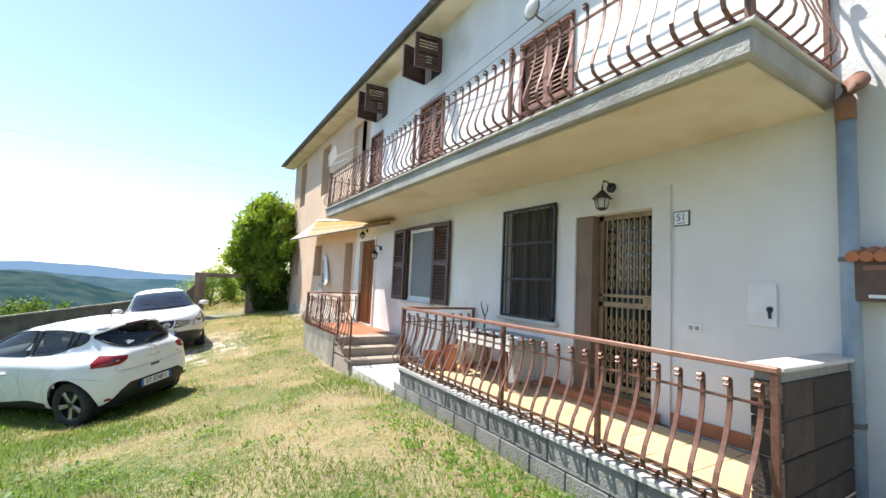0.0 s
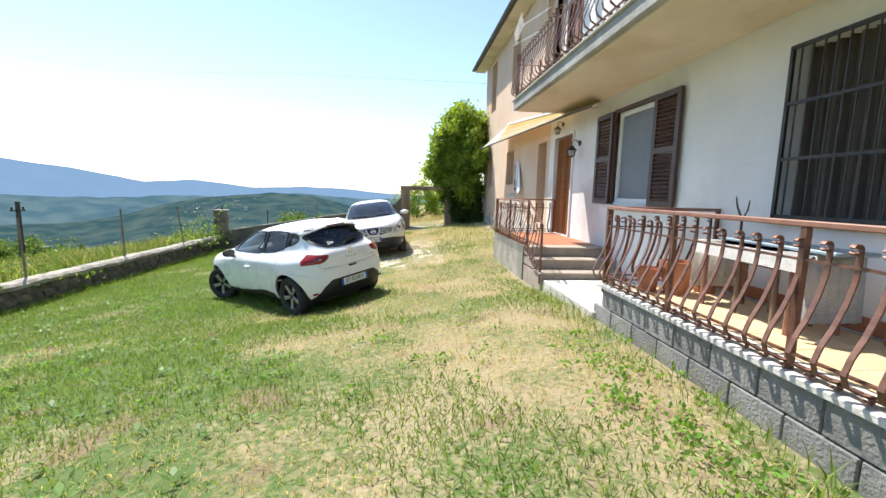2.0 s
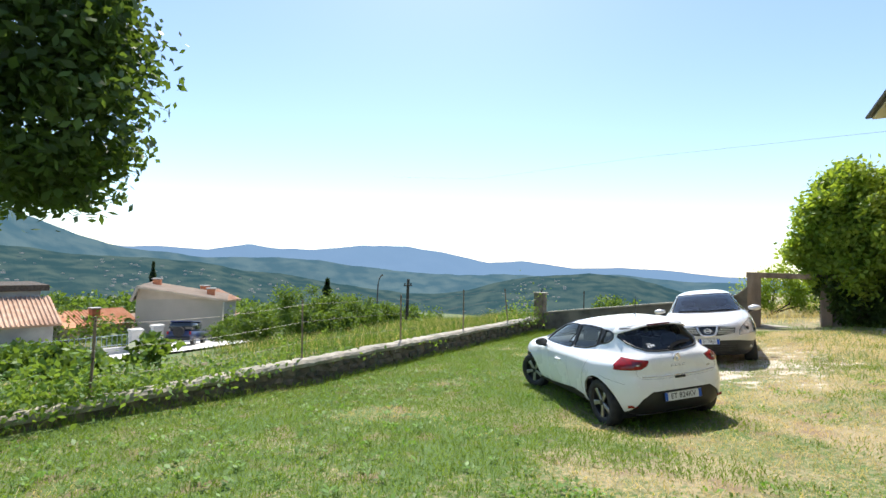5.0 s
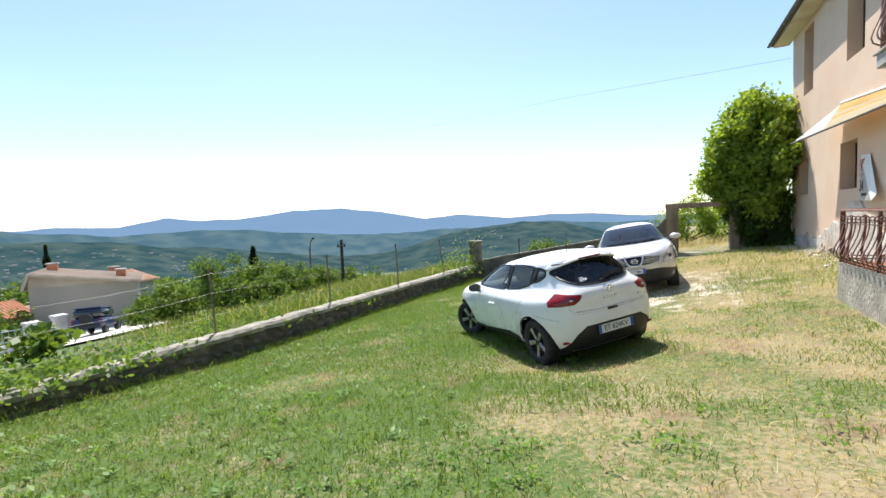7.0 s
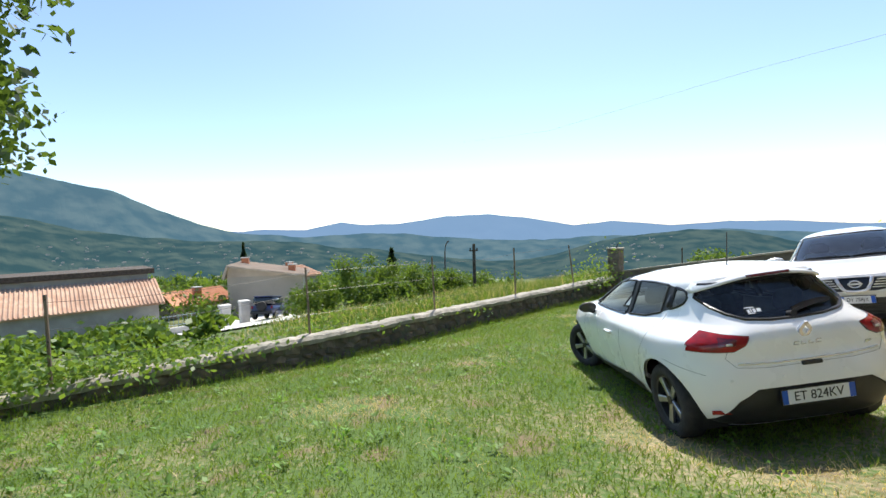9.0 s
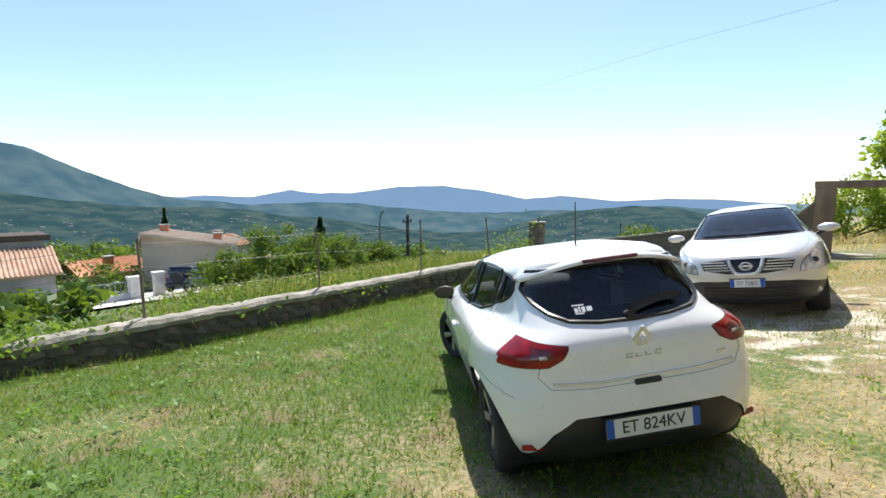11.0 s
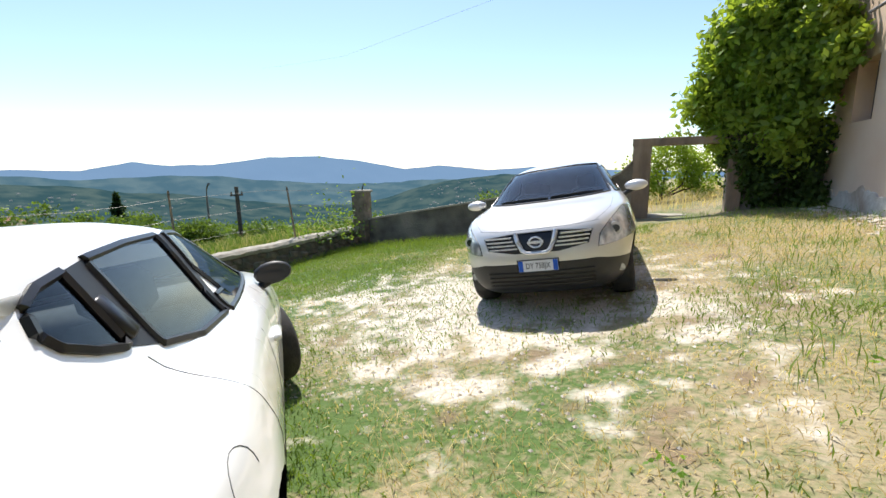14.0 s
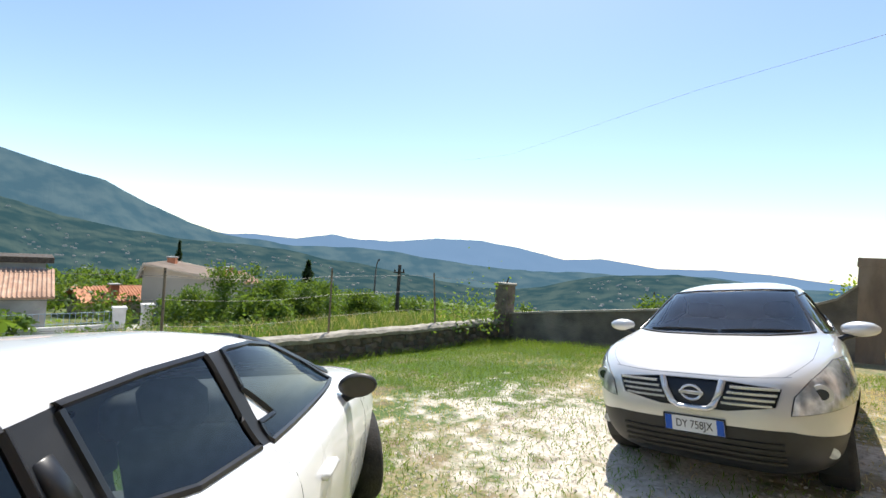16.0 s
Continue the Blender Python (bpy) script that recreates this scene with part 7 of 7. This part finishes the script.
def yard_fence():
    e = empty("yard_gate", pose(-31.0, 12.4, float(ground_z(-31.0, 12.4)) + 0.1), "pale masonry gate piers with mesh fence by the yard", "fence")
    for k, (x, y) in enumerate(((0, 0), (-1.0, 1.6))):
        part("pier", rough_block(x - 0.3, x + 0.3, y - 0.3, y + 0.3, -0.6, 1.35, 4, 0.02), M["pale_concrete"], e)
        part("pier_cap", rough_block(x - 0.36, x + 0.36, y - 0.36, y + 0.36, 1.35, 1.5, 2, 0.02), M["pale_concrete"], e)
    part("low_wall", rough_block(-0.15, 0.15, -5.5, -0.3, -0.6, 0.45, 5, 0.02), M["pale_concrete"], e)
    bm = bmesh.new()
    for k in range(20):
        tube(bm, [(0, -5.4 + 0.26 * k, 0.4), (0, -5.4 + 0.26 * k, 1.25)], 0.014, 4)
    for z in (0.6, 1.2):
        tube(bm, [(0, -5.5, z), (0, -0.3, z)], 0.016, 4)
    part("mesh_fence", bm, M["pipe"], e)


yard_fence()

# ---- hills ----
FAR_RIDGE = [(140, 1), (100, 1), (77, 1.0), (73, 0.8), (70, 1.0), (65, 0.7), (60.6, 1.75), (57, 1.2), (53, 1.35), (47, 2.1), (41, 2.3), (36, 1.6), (30, 0.35), (25.6, 0.8), (19, 0.0), (13, 0.35), (8, 0.1), (2, -0.4), (-8, -0.6), (-25, 0.6), (-60, 1.0)]
NEAR_RIDGE = [(140, 2.5), (110, 4.2), (96, 3.4), (92, 2.6), (88, 1.2), (82, 0.4), (78, 0.0), (72, -0.2), (66, -0.8), (60, -1.6), (54, -2.4), (47, -3.4), (41, -4.2), (36, -3.9), (31, -2.9), (27, -1.8), (22, -0.9), (17, -0.5), (12, -0.8), (8, -2.0), (3, -3.0), (-6, -3.2), (-30, -2.0), (-60, -1)]
MID_RIDGE = [(140, 5), (120, 8), (104, 9.0), (96, 7.8), (92, 7.0), (89, 6.2), (85, 5.4), (81, 3.3), (77, 1.6), (73, 0.5), (66, -0.1), (58, 0.1), (50, -0.4), (42, -1.1), (34, -1.5), (28, -1.0), (22, -1.2), (14, -0.7), (6, -1.0), (-10, -1.4), (-60, -0.5)]


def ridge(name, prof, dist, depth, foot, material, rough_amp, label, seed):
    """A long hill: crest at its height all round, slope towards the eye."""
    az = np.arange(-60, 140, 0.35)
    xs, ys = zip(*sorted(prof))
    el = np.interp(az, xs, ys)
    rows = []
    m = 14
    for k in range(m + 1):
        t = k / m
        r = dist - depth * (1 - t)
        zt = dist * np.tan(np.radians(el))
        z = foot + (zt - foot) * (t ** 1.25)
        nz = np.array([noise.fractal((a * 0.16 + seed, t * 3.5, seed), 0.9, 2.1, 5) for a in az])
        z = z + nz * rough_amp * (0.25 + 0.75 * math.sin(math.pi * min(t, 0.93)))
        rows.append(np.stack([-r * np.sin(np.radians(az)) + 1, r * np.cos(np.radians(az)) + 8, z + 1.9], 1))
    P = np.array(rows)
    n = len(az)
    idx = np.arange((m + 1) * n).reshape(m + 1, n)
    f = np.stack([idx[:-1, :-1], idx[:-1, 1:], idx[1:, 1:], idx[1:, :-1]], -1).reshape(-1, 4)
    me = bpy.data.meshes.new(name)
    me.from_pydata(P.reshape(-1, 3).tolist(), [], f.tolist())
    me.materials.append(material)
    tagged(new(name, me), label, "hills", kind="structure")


# each ridge carries its own bluish haze as emission, paler with distance
ridge("backdrop_far_ridge", FAR_RIDGE, 2600, 900, -220, distant("far hills with blue haze glow", (0.015, 0.03, 0.045), (0.02, 0.035, 0.05), 0.006, 1.0, (0.135, 0.215, 0.335)), 16, "distant blue hazy mountain ridge", 2)
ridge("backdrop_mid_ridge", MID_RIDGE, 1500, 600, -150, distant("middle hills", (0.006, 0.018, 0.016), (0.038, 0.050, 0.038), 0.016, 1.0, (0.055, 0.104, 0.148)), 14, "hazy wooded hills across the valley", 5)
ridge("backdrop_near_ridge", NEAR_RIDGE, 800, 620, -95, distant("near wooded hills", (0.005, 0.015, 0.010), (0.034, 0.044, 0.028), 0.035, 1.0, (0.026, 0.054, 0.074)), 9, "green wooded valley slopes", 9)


def far_village():
    """Pale specks of houses strewn over the valley slopes."""
    rng = np.random.default_rng(5)
    bm = bmesh.new()
    xs, ys = zip(*sorted(NEAR_RIDGE))
    for _ in range(260):
        a = rng.choice([rng.normal(62, 4), rng.normal(73, 5), rng.uniform(48, 100), rng.normal(86, 6), rng.normal(24, 3)])
        t = rng.uniform(0.45, 0.92)
        el = np.interp(a, xs, ys)
        z = -95 + (800 * math.tan(math.radians(el)) + 95) * t ** 1.25
        r = 800 - 620 * (1 - t)
        s = rng.uniform(0.9, 2.0)
        c = (-r * math.sin(math.radians(a)) + 1, r * math.cos(math.radians(a)) + 8, z + 4)
        box(bm, c[0] - s, c[0] + s, c[1] - s, c[1] + s, c[2], c[2] + s * 0.9)
    # the houses glow faintly too, to match the haze painted on the slopes
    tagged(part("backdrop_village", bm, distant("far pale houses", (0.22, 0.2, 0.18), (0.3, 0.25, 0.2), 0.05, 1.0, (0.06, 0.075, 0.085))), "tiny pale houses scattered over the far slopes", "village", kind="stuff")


far_village()


# ---- things on and before the house wall ----
M["lace"] = mat("white lace cloth", (0.74, 0.73, 0.70), (0.66, 0.65, 0.62), rough=0.9, scale=30, bump=0.6, bscale=70)
M["slate"] = mat("flagstone", (0.17, 0.165, 0.155), (0.24, 0.23, 0.21), rough=0.85, scale=5, bump=0.5, bscale=25, obj=0.2)
M["lamp_glass"] = mat("lamp glass", (0.55, 0.55, 0.52), rough=0.2)


def lantern(x, y, z, s, label):
    """A wrought-iron wall lantern: plate, arm, conical hood, glass and cage."""
    e = empty("wall_lantern", pose(x, y, z), label, "wall lamp", "lanterns on the house wall")
    bm = bmesh.new()
    bmesh.ops.create_cone(bm, cap_ends=True, segments=16, radius1=0.05 * s, radius2=0.05 * s, depth=0.02, matrix=Matrix.Translation((-0.012, 0, 0.12 * s)) @ Matrix.Rotation(radians(90), 4, "Y"))
    part("wall_plate", bm, M["black_iron"], e)
    arm = [(-0.015, 0, 0.12 * s), (-0.07 * s, 0, 0.17 * s), (-0.13 * s, 0, 0.17 * s), (-0.15 * s, 0, 0.11 * s), (-0.15 * s, 0, 0.06 * s)]
    part("arm", tube(bmesh.new(), arm, 0.009 * s, 6), M["black_iron"], e, smooth=True)
    bm = bmesh.new()
    bmesh.ops.create_cone(bm, cap_ends=True, segments=8, radius1=0.10 * s, radius2=0.015 * s, depth=0.085 * s, matrix=Matrix.Translation((-0.15 * s, 0, 0.03 * s)))
    part("hood", bm, M["black_iron"], e)
    bm = bmesh.new()
    bmesh.ops.create_cone(bm, cap_ends=True, segments=12, radius1=0.045 * s, radius2=0.07 * s, depth=0.10 * s, matrix=Matrix.Translation((-0.15 * s, 0, -0.06 * s)))
    part("lamp_glass", bm, M["lamp_glass"], e, "pale lamp glass", smooth=True)
    for k in range(6):
        a = k * math.tau / 6
        c, d = math.cos(a), math.sin(a)
        part("cage_bar", tube(bmesh.new(), [(-0.15 * s + 0.075 * s * c, 0.075 * s * d, -0.01 * s), (-0.15 * s + 0.05 * s * c, 0.05 * s * d, -0.115 * s)], 0.005 * s, 4), M["black_iron"], e)
    part("base_ring", tube(bmesh.new(), [(-0.15 * s, 0, -0.13 * s), (-0.15 * s, 0, -0.108 * s)], [0.025 * s, 0.052 * s], 12), M["black_iron"], e)


lantern(W, 2.74, 3.27, 1.0, "black wrought-iron lantern above the front door")
lantern(W, 8.66, 2.93, 1.0, "black wrought-iron lantern beside the bead-curtain door")
lantern(W, 9.55, 3.42, 0.8, "small black lantern above the bead-curtain door")


def house_number():
    e = empty("house_number", pose(W, 2.03, 3.0), "white enamel house number plate with dark rim", "sign")
    part("panel", one_box(-0.012, -0.002, -0.07, 0.07, -0.065, 0.065, bevel=0.004), M["ink"], e)
    part("face", one_box(-0.015, -0.0125, -0.06, 0.06, -0.055, 0.055), M["plaque"], e)
    face = Matrix(((0, 0, -1, 0), (-1, 0, 0, 0), (0, 1, 0, 0), (0, 0, 0, 1)))
    text_mesh("51", 0.085, Matrix.Translation((-0.017, 0, 0.008)) @ face, M["blue"], e, depth=0.001)
    part("small_print", one_box(-0.0165, -0.015, -0.035, 0.035, -0.043, -0.036), M["blue"], e)


house_number()


def meter_box():
    e = empty("meter_box", pose(W, 1.44, 2.3), "white metal meter cabinet with black lock on the wall", "cabinet")
    part("door", one_box(-0.018, -0.002, -0.095, 0.095, -0.155, 0.155, bevel=0.004), M["white_metal"], e)
    bm = bmesh.new()
    bmesh.ops.create_icosphere(bm, subdivisions=2, radius=0.022)
    bmesh.ops.scale(bm, vec=(0.5, 1, 1), verts=bm.verts)
    lk = part("lock", bm, M["ink"], e, "black round lock", smooth=True)
    lk.matrix_basis = pose(-0.022, -0.052, -0.03)
    part("key_tag", one_box(-0.006, 0.0, -0.010, 0.010, -0.065, -0.015, bevel=0.003), M["ink"], lk)


meter_box()


def wall_socket():
    e = empty("wall_socket", pose(W, 1.92, 2.08), "white double socket on the wall", "socket")
    part("cover", one_box(-0.02, -0.002, -0.06, 0.06, -0.035, 0.035, bevel=0.006), M["plaque"], e)
    for y in (-0.025, 0.025):
        part("insert", one_box(-0.023, -0.0205, y - 0.016, y + 0.016, -0.016, 0.016, bevel=0.002), M["concrete"], e)


wall_socket()


def drainpipe():
    e = empty("drainpipe", pose(W - 0.09, 0.93, 0.9), "grey-blue rain pipe with brown elbow at its foot", "pipe")
    part("pipe", tube(bmesh.new(), [(0, 0, 0.16), (0, 0, 1.4), (0, 0, 2.62)], 0.05, 14), M["pipe"], e, smooth=True)
    part("top_elbow", tube(bmesh.new(), [(0, 0, 2.60), (0, 0, 2.74), (0.0, -0.03, 2.82), (0.07, -0.06, 2.88)], 0.054, 14), M["pipe_brown"], e, "terracotta-coloured elbow", smooth=True)
    part("foot_elbow", tube(bmesh.new(), [(0, 0, 0.18), (0, -0.01, 0.1), (-0.01, -0.10, 0.03), (-0.02, -0.22, -0.02), (-0.02, -0.30, -0.10)], 0.055, 14), M["pipe_brown"], e, "rust brown foot elbow", smooth=True)
    for z in (0.7, 1.7):
        part("bracket", tube(bmesh.new(), [(0, 0, z), (0, 0, z + 0.03)], 0.056, 14), M["roof"], e)


drainpipe()


def mailbox():
    e = empty("mailbox", pose(W, 0.74, 2.5), "brown wall mailbox with little tiled roof", "mailbox")
    part("body", one_box(-0.13, -0.003, -0.17, 0.17, -0.14, 0.12, bevel=0.006), M["mailbox"], e)
    for k in range(6):
        part("roof_tile", tube(bmesh.new(), [(-0.17, -0.16 + 0.064 * k, 0.125), (-0.003, -0.16 + 0.064 * k, 0.17)], 0.034, 8), M["terracotta"], e)
    part("flap", one_box(-0.136, -0.131, -0.12, 0.12, 0.045, 0.075), M["pipe_brown"], e)
    part("name_plate", one_box(-0.135, -0.131, 0.02, 0.10, -0.12, -0.10), M["plaque"], e, "small white name strip")


mailbox()


def spot_lamp():
    e = empty("flood_lamp", pose(W, 3.79, 5.72), "round glass flood lamp on a wall bracket", "wall lamp")
    part("bracket", tube(bmesh.new(), [(0, 0, 0), (-0.10, 0, 0.01), (-0.16, 0, 0.05)], 0.014, 6), M["roof"], e)
    bm = bmesh.new()
    bmesh.ops.create_uvsphere(bm, u_segments=18, v_segments=10, radius=0.12)
    bmesh.ops.scale(bm, vec=(0.55, 1, 1), verts=bm.verts)
    part("globe", bm, M["lamp_glass"], e, smooth=True).matrix_basis = pose(-0.2, 0, 0.08)
    ring = [(0, 0.122 * math.cos(a), 0.122 * math.sin(a)) for a in np.linspace(0, math.tau, 25)]
    part("rim", tube(bmesh.new(), ring, 0.012, 6, caps=False), M["roof"], e).matrix_basis = pose(-0.2, 0, 0.08)


spot_lamp()
bm = bmesh.new()
for z0, z1, sag in ((5.95, 5.65, 0.12), (5.75, 5.45, 0.1)):
    tube(bm, [(W - 0.03 - 0.25 * (1 - abs(2 * t - 1)), -3.0 + 11.0 * t, z0 + (z1 - z0) * t - sag * math.sin(math.pi * t)) for t in np.linspace(0, 1, 14)], 0.006, 4)
tagged(part("wall_cable", bm, M["roof"]), "slack cables slung along the upper wall", "cable")
bm = bmesh.new()
tube(bm, [(W - 0.05, 18.3, 6.4), (-3, 23, 7.6), (-20, 36, 10.5), (-60, 66, 20)], 0.0045, 4)
tagged(part("overhead_line", bm, M["roof"]), "thin overhead line crossing the sky", "cable")


def terrace_table():
    z = 1.24
    e = empty("covered_table", pose(3.92, 3.95, z), "small table under a white lace cloth on the terrace", "table")
    part("tabletop", one_box(-0.22, 0.22, -0.46, 0.46, 0.50, 0.53, bevel=0.006), M["step"], e)
    for a in (-0.18, 0.18):
        for b in (-0.40, 0.40):
            part("leg", tube(bmesh.new(), [(a, b, 0), (a, b, 0.5)], 0.02, 8), M["rail_top"], e)
    t = empty("tablecloth", pose(3.92, 3.95, z + 0.53), "white lace tablecloth hanging over the table ends", "tablecloth")
    bm = bmesh.new()
    n = 24
    prof = [(-0.50, -0.42), (-0.49, -0.2), (-0.475, 0.008), (-0.3, 0.012), (0.3, 0.012), (0.475, 0.008), (0.49, -0.2), (0.50, -0.40)]
    prev = None
    for i in range(n + 1):
        x = -0.235 + 0.47 * i / n
        ring = [bm.verts.new((x, y + (0.012 * math.sin(i * 1.7) if zz < -0.1 else 0), zz - 0.0)) for y, zz in prof]
        if prev:
            for k in range(len(prof) - 1):
                bm.faces.new((prev[k], prev[k + 1], ring[k + 1], ring[k]))
        prev = ring
    fr = [bm.verts.new((-0.238 - 0.006 * math.sin(k * 1.9), -0.475 + 0.95 * k / 20, -0.10)) for k in range(21)]
    to = [bm.verts.new((-0.236, -0.475 + 0.95 * k / 20, 0.010)) for k in range(21)]
    for k in range(20):
        bm.faces.new((fr[k], fr[k + 1], to[k + 1], to[k]))
    bmesh.ops.solidify(bm, geom=bm.faces[:], thickness=0.003)
    me = part("cloth", bm, M["lace"], t, smooth=True)
    b = empty("grey_tray", pose(3.95, 3.85, z + 0.548), "flat grey-blue board lying on the tablecloth", "tray")
    part("board", one_box(-0.15, 0.15, -0.5, 0.45, 0.0, 0.025, bevel=0.006), M["pipe"], b)
    s = empty("forked_stick", pose(4.1, 4.45, z + 0.54), "dry forked twig standing on the table", "stick")
    part("twig", tube(bmesh.new(), [(0, 0, 0), (0.0, 0.0, 0.16), (0.0, 0.07, 0.28), (0, 0.09, 0.36)], [0.012, 0.010, 0.008, 0.004], 6), M["bark"], s)
    part("side_twig", tube(bmesh.new(), [(0, 0, 0.16), (0.0, -0.05, 0.25), (0, -0.06, 0.33)], [0.009, 0.007, 0.004], 6), M["bark"], s)


terrace_table()


def flower_pot(x, y, z, r, h, label):
    e = empty("flower_pot", pose(x, y, z), label, "pot", "pots on the terrace")
    bm = bmesh.new()
    n = 20
    prof = [(r * 0.68, 0.0), (r * 0.95, h * 0.82), (r * 1.05, h * 0.82), (r * 1.05, h), (r * 0.9, h), (r * 0.85, h * 0.85), (0.001, h * 0.83)]
    rings = [[bm.verts.new((a * math.cos(k * math.tau / n), a * math.sin(k * math.tau / n), b)) for k in range(n)] for a, b in prof]
    for q, s in zip(rings, rings[1:]):
        for k in range(n):
            bm.faces.new((q[k], q[(k + 1) % n], s[(k + 1) % n], s[k]))
    bmesh.ops.recalc_face_normals(bm, faces=bm.faces)
    part("pot", bm, M["terracotta"], e)
    return e


for x, y, r, h in ((3.75, 4.72, 0.15, 0.30), (4.08, 4.78, 0.13, 0.42), (3.55, 4.85, 0.11, 0.22)):
    flower_pot(x, y, 1.24, r, h, "empty terracotta flower pot on the terrace floor")


def terrace_chair():
    e = empty("wooden_chair", pose(3.95, 3.9, 1.24, 0, 0, 90), "dark brown wooden chair pushed under the covered table", "chair")
    part("seat", one_box(-0.19, 0.19, -0.17, 0.17, 0.40, 0.43, bevel=0.008), M["jamb"], e)
    for a in (-0.17, 0.17):
        for b in (-0.15, 0.15):
            part("leg", tube(bmesh.new(), [(a, b, 0), (a, b, 0.4)], 0.017, 8), M["jamb"], e)


terrace_chair()


def drying_rack():
    e = empty("drying_rack", pose(3.45, 8.1, 4.5), "white folding laundry rack hung over the balcony railing", "laundry rack")
    for k in range(6):
        part("wire", tube(bmesh.new(), [(-0.5, -0.5 + 0.03 * k, 0.10 + 0.045 * k), (-0.35, 0.55 + 0.03 * k, 0.16 + 0.045 * k)], 0.007, 5), M["white_metal"], e)
    part("frame_bar", tube(bmesh.new(), [(-0.55, -0.52, 0.06), (-0.1, -0.45, 0.38)], 0.010, 6), M["white_metal"], e)
    part("frame_bar", tube(bmesh.new(), [(-0.42, 0.5, 0.12), (0.05, 0.62, 0.42)], 0.010, 6), M["white_metal"], e)


drying_rack()


def for_sale_board():
    e = empty("wall_board", pose(W, 13.18, 2.15), "white sale board with red and black lettering, leaning off the wall", "sign")
    bm = bmesh.new()
    pts = [(-0.03, 0, 0), (-0.03, 0, 0.86), (-0.03, -0.42, 0.84), (-0.10, -0.95, 0.10), (-0.16, -0.90, -0.02)]
    vs = [bm.verts.new(p) for p in pts]
    bm.faces.new((vs[0], vs[1], vs[2], vs[3], vs[4]))
    bmesh.ops.solidify(bm, geom=bm.faces[:], thickness=0.012)
    bmesh.ops.recalc_face_normals(bm, faces=bm.faces)
    part("board", bm, M["plaque"], e)
    face = Matrix(((0, 0, -1, 0), (-1, 0, 0, 0), (0, 1, 0, 0), (0, 0, 0, 1)))
    text_mesh("VE", 0.30, Matrix.Translation((-0.055, -0.17, 0.66)) @ pose(0, 0, 0, 0, 0, 0) @ face @ Matrix.Diagonal((0.62, 1, 1, 1)), M["redprint"], e)
    text_mesh("34", 0.30, Matrix.Translation((-0.075, -0.20, 0.26)) @ face @ Matrix.Diagonal((0.62, 1, 1, 1)), M["ink"], e)
    bm = bmesh.new()
    for k in range(7):
        box(bm, -0.115, -0.105, -0.36 - 0.065 * k, -0.32 - 0.065 * k, 0.08, 0.13)
    part("print_bars", bm, M["ink"], e, "row of dark unreadable print")
    part("red_rule", one_box(-0.062, -0.052, -0.39, -0.02, 0.475, 0.487), M["redprint"], e)


for_sale_board()


def flagstones():
    e = empty("flagstone_path", pose(3.5, 0.4, 0.9), "grey flagstones laid before the drainpipe", "pavement", kind="structure")
    rng = random.Random(3)
    for i in range(3):
        for j in range(6):
            w, d = 0.34, 0.30
            bm = bmesh.new()
            box(bm, 0.012, w - 0.012, 0.012, d - 0.012, -0.06, 0.0, bevel=0.008, jitter=0.012)
            ob = part("flagstone", bm, M["slate"], e)
            x, y = -0.25 + i * w + (0.1 if j % 2 else 0), 0.48 - (j + 1) * d
            ob.matrix_basis = pose(x, y, float(ground_z(3.5 + x, 0.4 + y)) - 0.9 + 0.03, rng.uniform(-1, 1), 6.5, rng.uniform(-3, 3))


flagstones()


# ---- broken slab in the grass ----
def broken_slab():
    rng = np.random.default_rng(12)
    rim = [(-1.50, 2.63), (-1.28, 2.60), (-1.12, 2.62), (-0.92, 2.55), (-0.78, 2.56), (-0.55, 2.50), (-0.50, 2.2), (-0.56, 1.8), (-0.9, 1.7), (-1.4, 1.75), (-1.62, 2.0), (-1.54, 2.4)]
    bm = bmesh.new()
    low, top, inner = [], [], []
    for x, y in rim:
        g = float(lawn_z(x, y))
        low.append(bm.verts.new((x, y, g - 0.08)))
        top.append(bm.verts.new((x, y, g + 0.085 + rng.uniform(-0.006, 0.006))))
        inner.append(bm.verts.new((x + (-1.05 - x) * 0.05, y + (2.15 - y) * 0.05, g + 0.10)))
    n = len(rim)
    for k in range(n):
        j = (k + 1) % n
        bm.faces.new((low[j], low[k], top[k], top[j]))
        bm.faces.new((top[j], top[k], inner[k], inner[j]))
    bm.faces.new(inner[::-1])
    bmesh.ops.recalc_face_normals(bm, faces=bm.faces)
    tagged(part("stone_slab", bm, M["pale_concrete"]), "pale broken concrete slab lying in the grass", "slab")


broken_slab()


# ---- broad-leaved weeds in the greener lawn ----
M["dock"] = leafy("broad weed leaf", (0.085, 0.17, 0.03), (0.14, 0.23, 0.06))


def broad_weeds():
    rng = np.random.default_rng(41)
    quads = []
    for k in range(420):
        x = rng.uniform(-5.6, 0.6)
        y = rng.uniform(2.5, 9.0)
        if rng.uniform() > math.exp(-max(0, x + 1.4) / 0.9) or (-1.8 < x < -0.3 and y < 2.75) or (x > -2.6 and y > 6.0):
            continue
        z = float(lawn_z(x, y))
        for j in range(int(rng.integers(5, 10))):
            a = rng.uniform(0, math.tau)
            L = rng.uniform(0.025, 0.075)
            up = rng.uniform(0.25, 0.9)
            d = np.array([math.cos(a), math.sin(a), up]) * L
            s = np.array([-math.sin(a), math.cos(a), 0.0]) * L * 0.26
            o = np.array([x, y, z + 0.03]) + rng.normal(size=3) * (0.02, 0.02, 0.008)
            quads.append([o, o + d * 0.55 + s, o + d * (1, 1, 0.85), o + d * 0.55 - s])
    ob = new("broadleaf_weeds", quads_mesh("broadleaf_weeds", np.array(quads), M["dock"]))
    tagged(ob, "pale green broad-leaved weeds scattered in the lawn", "weeds", kind="stuff")


broad_weeds()
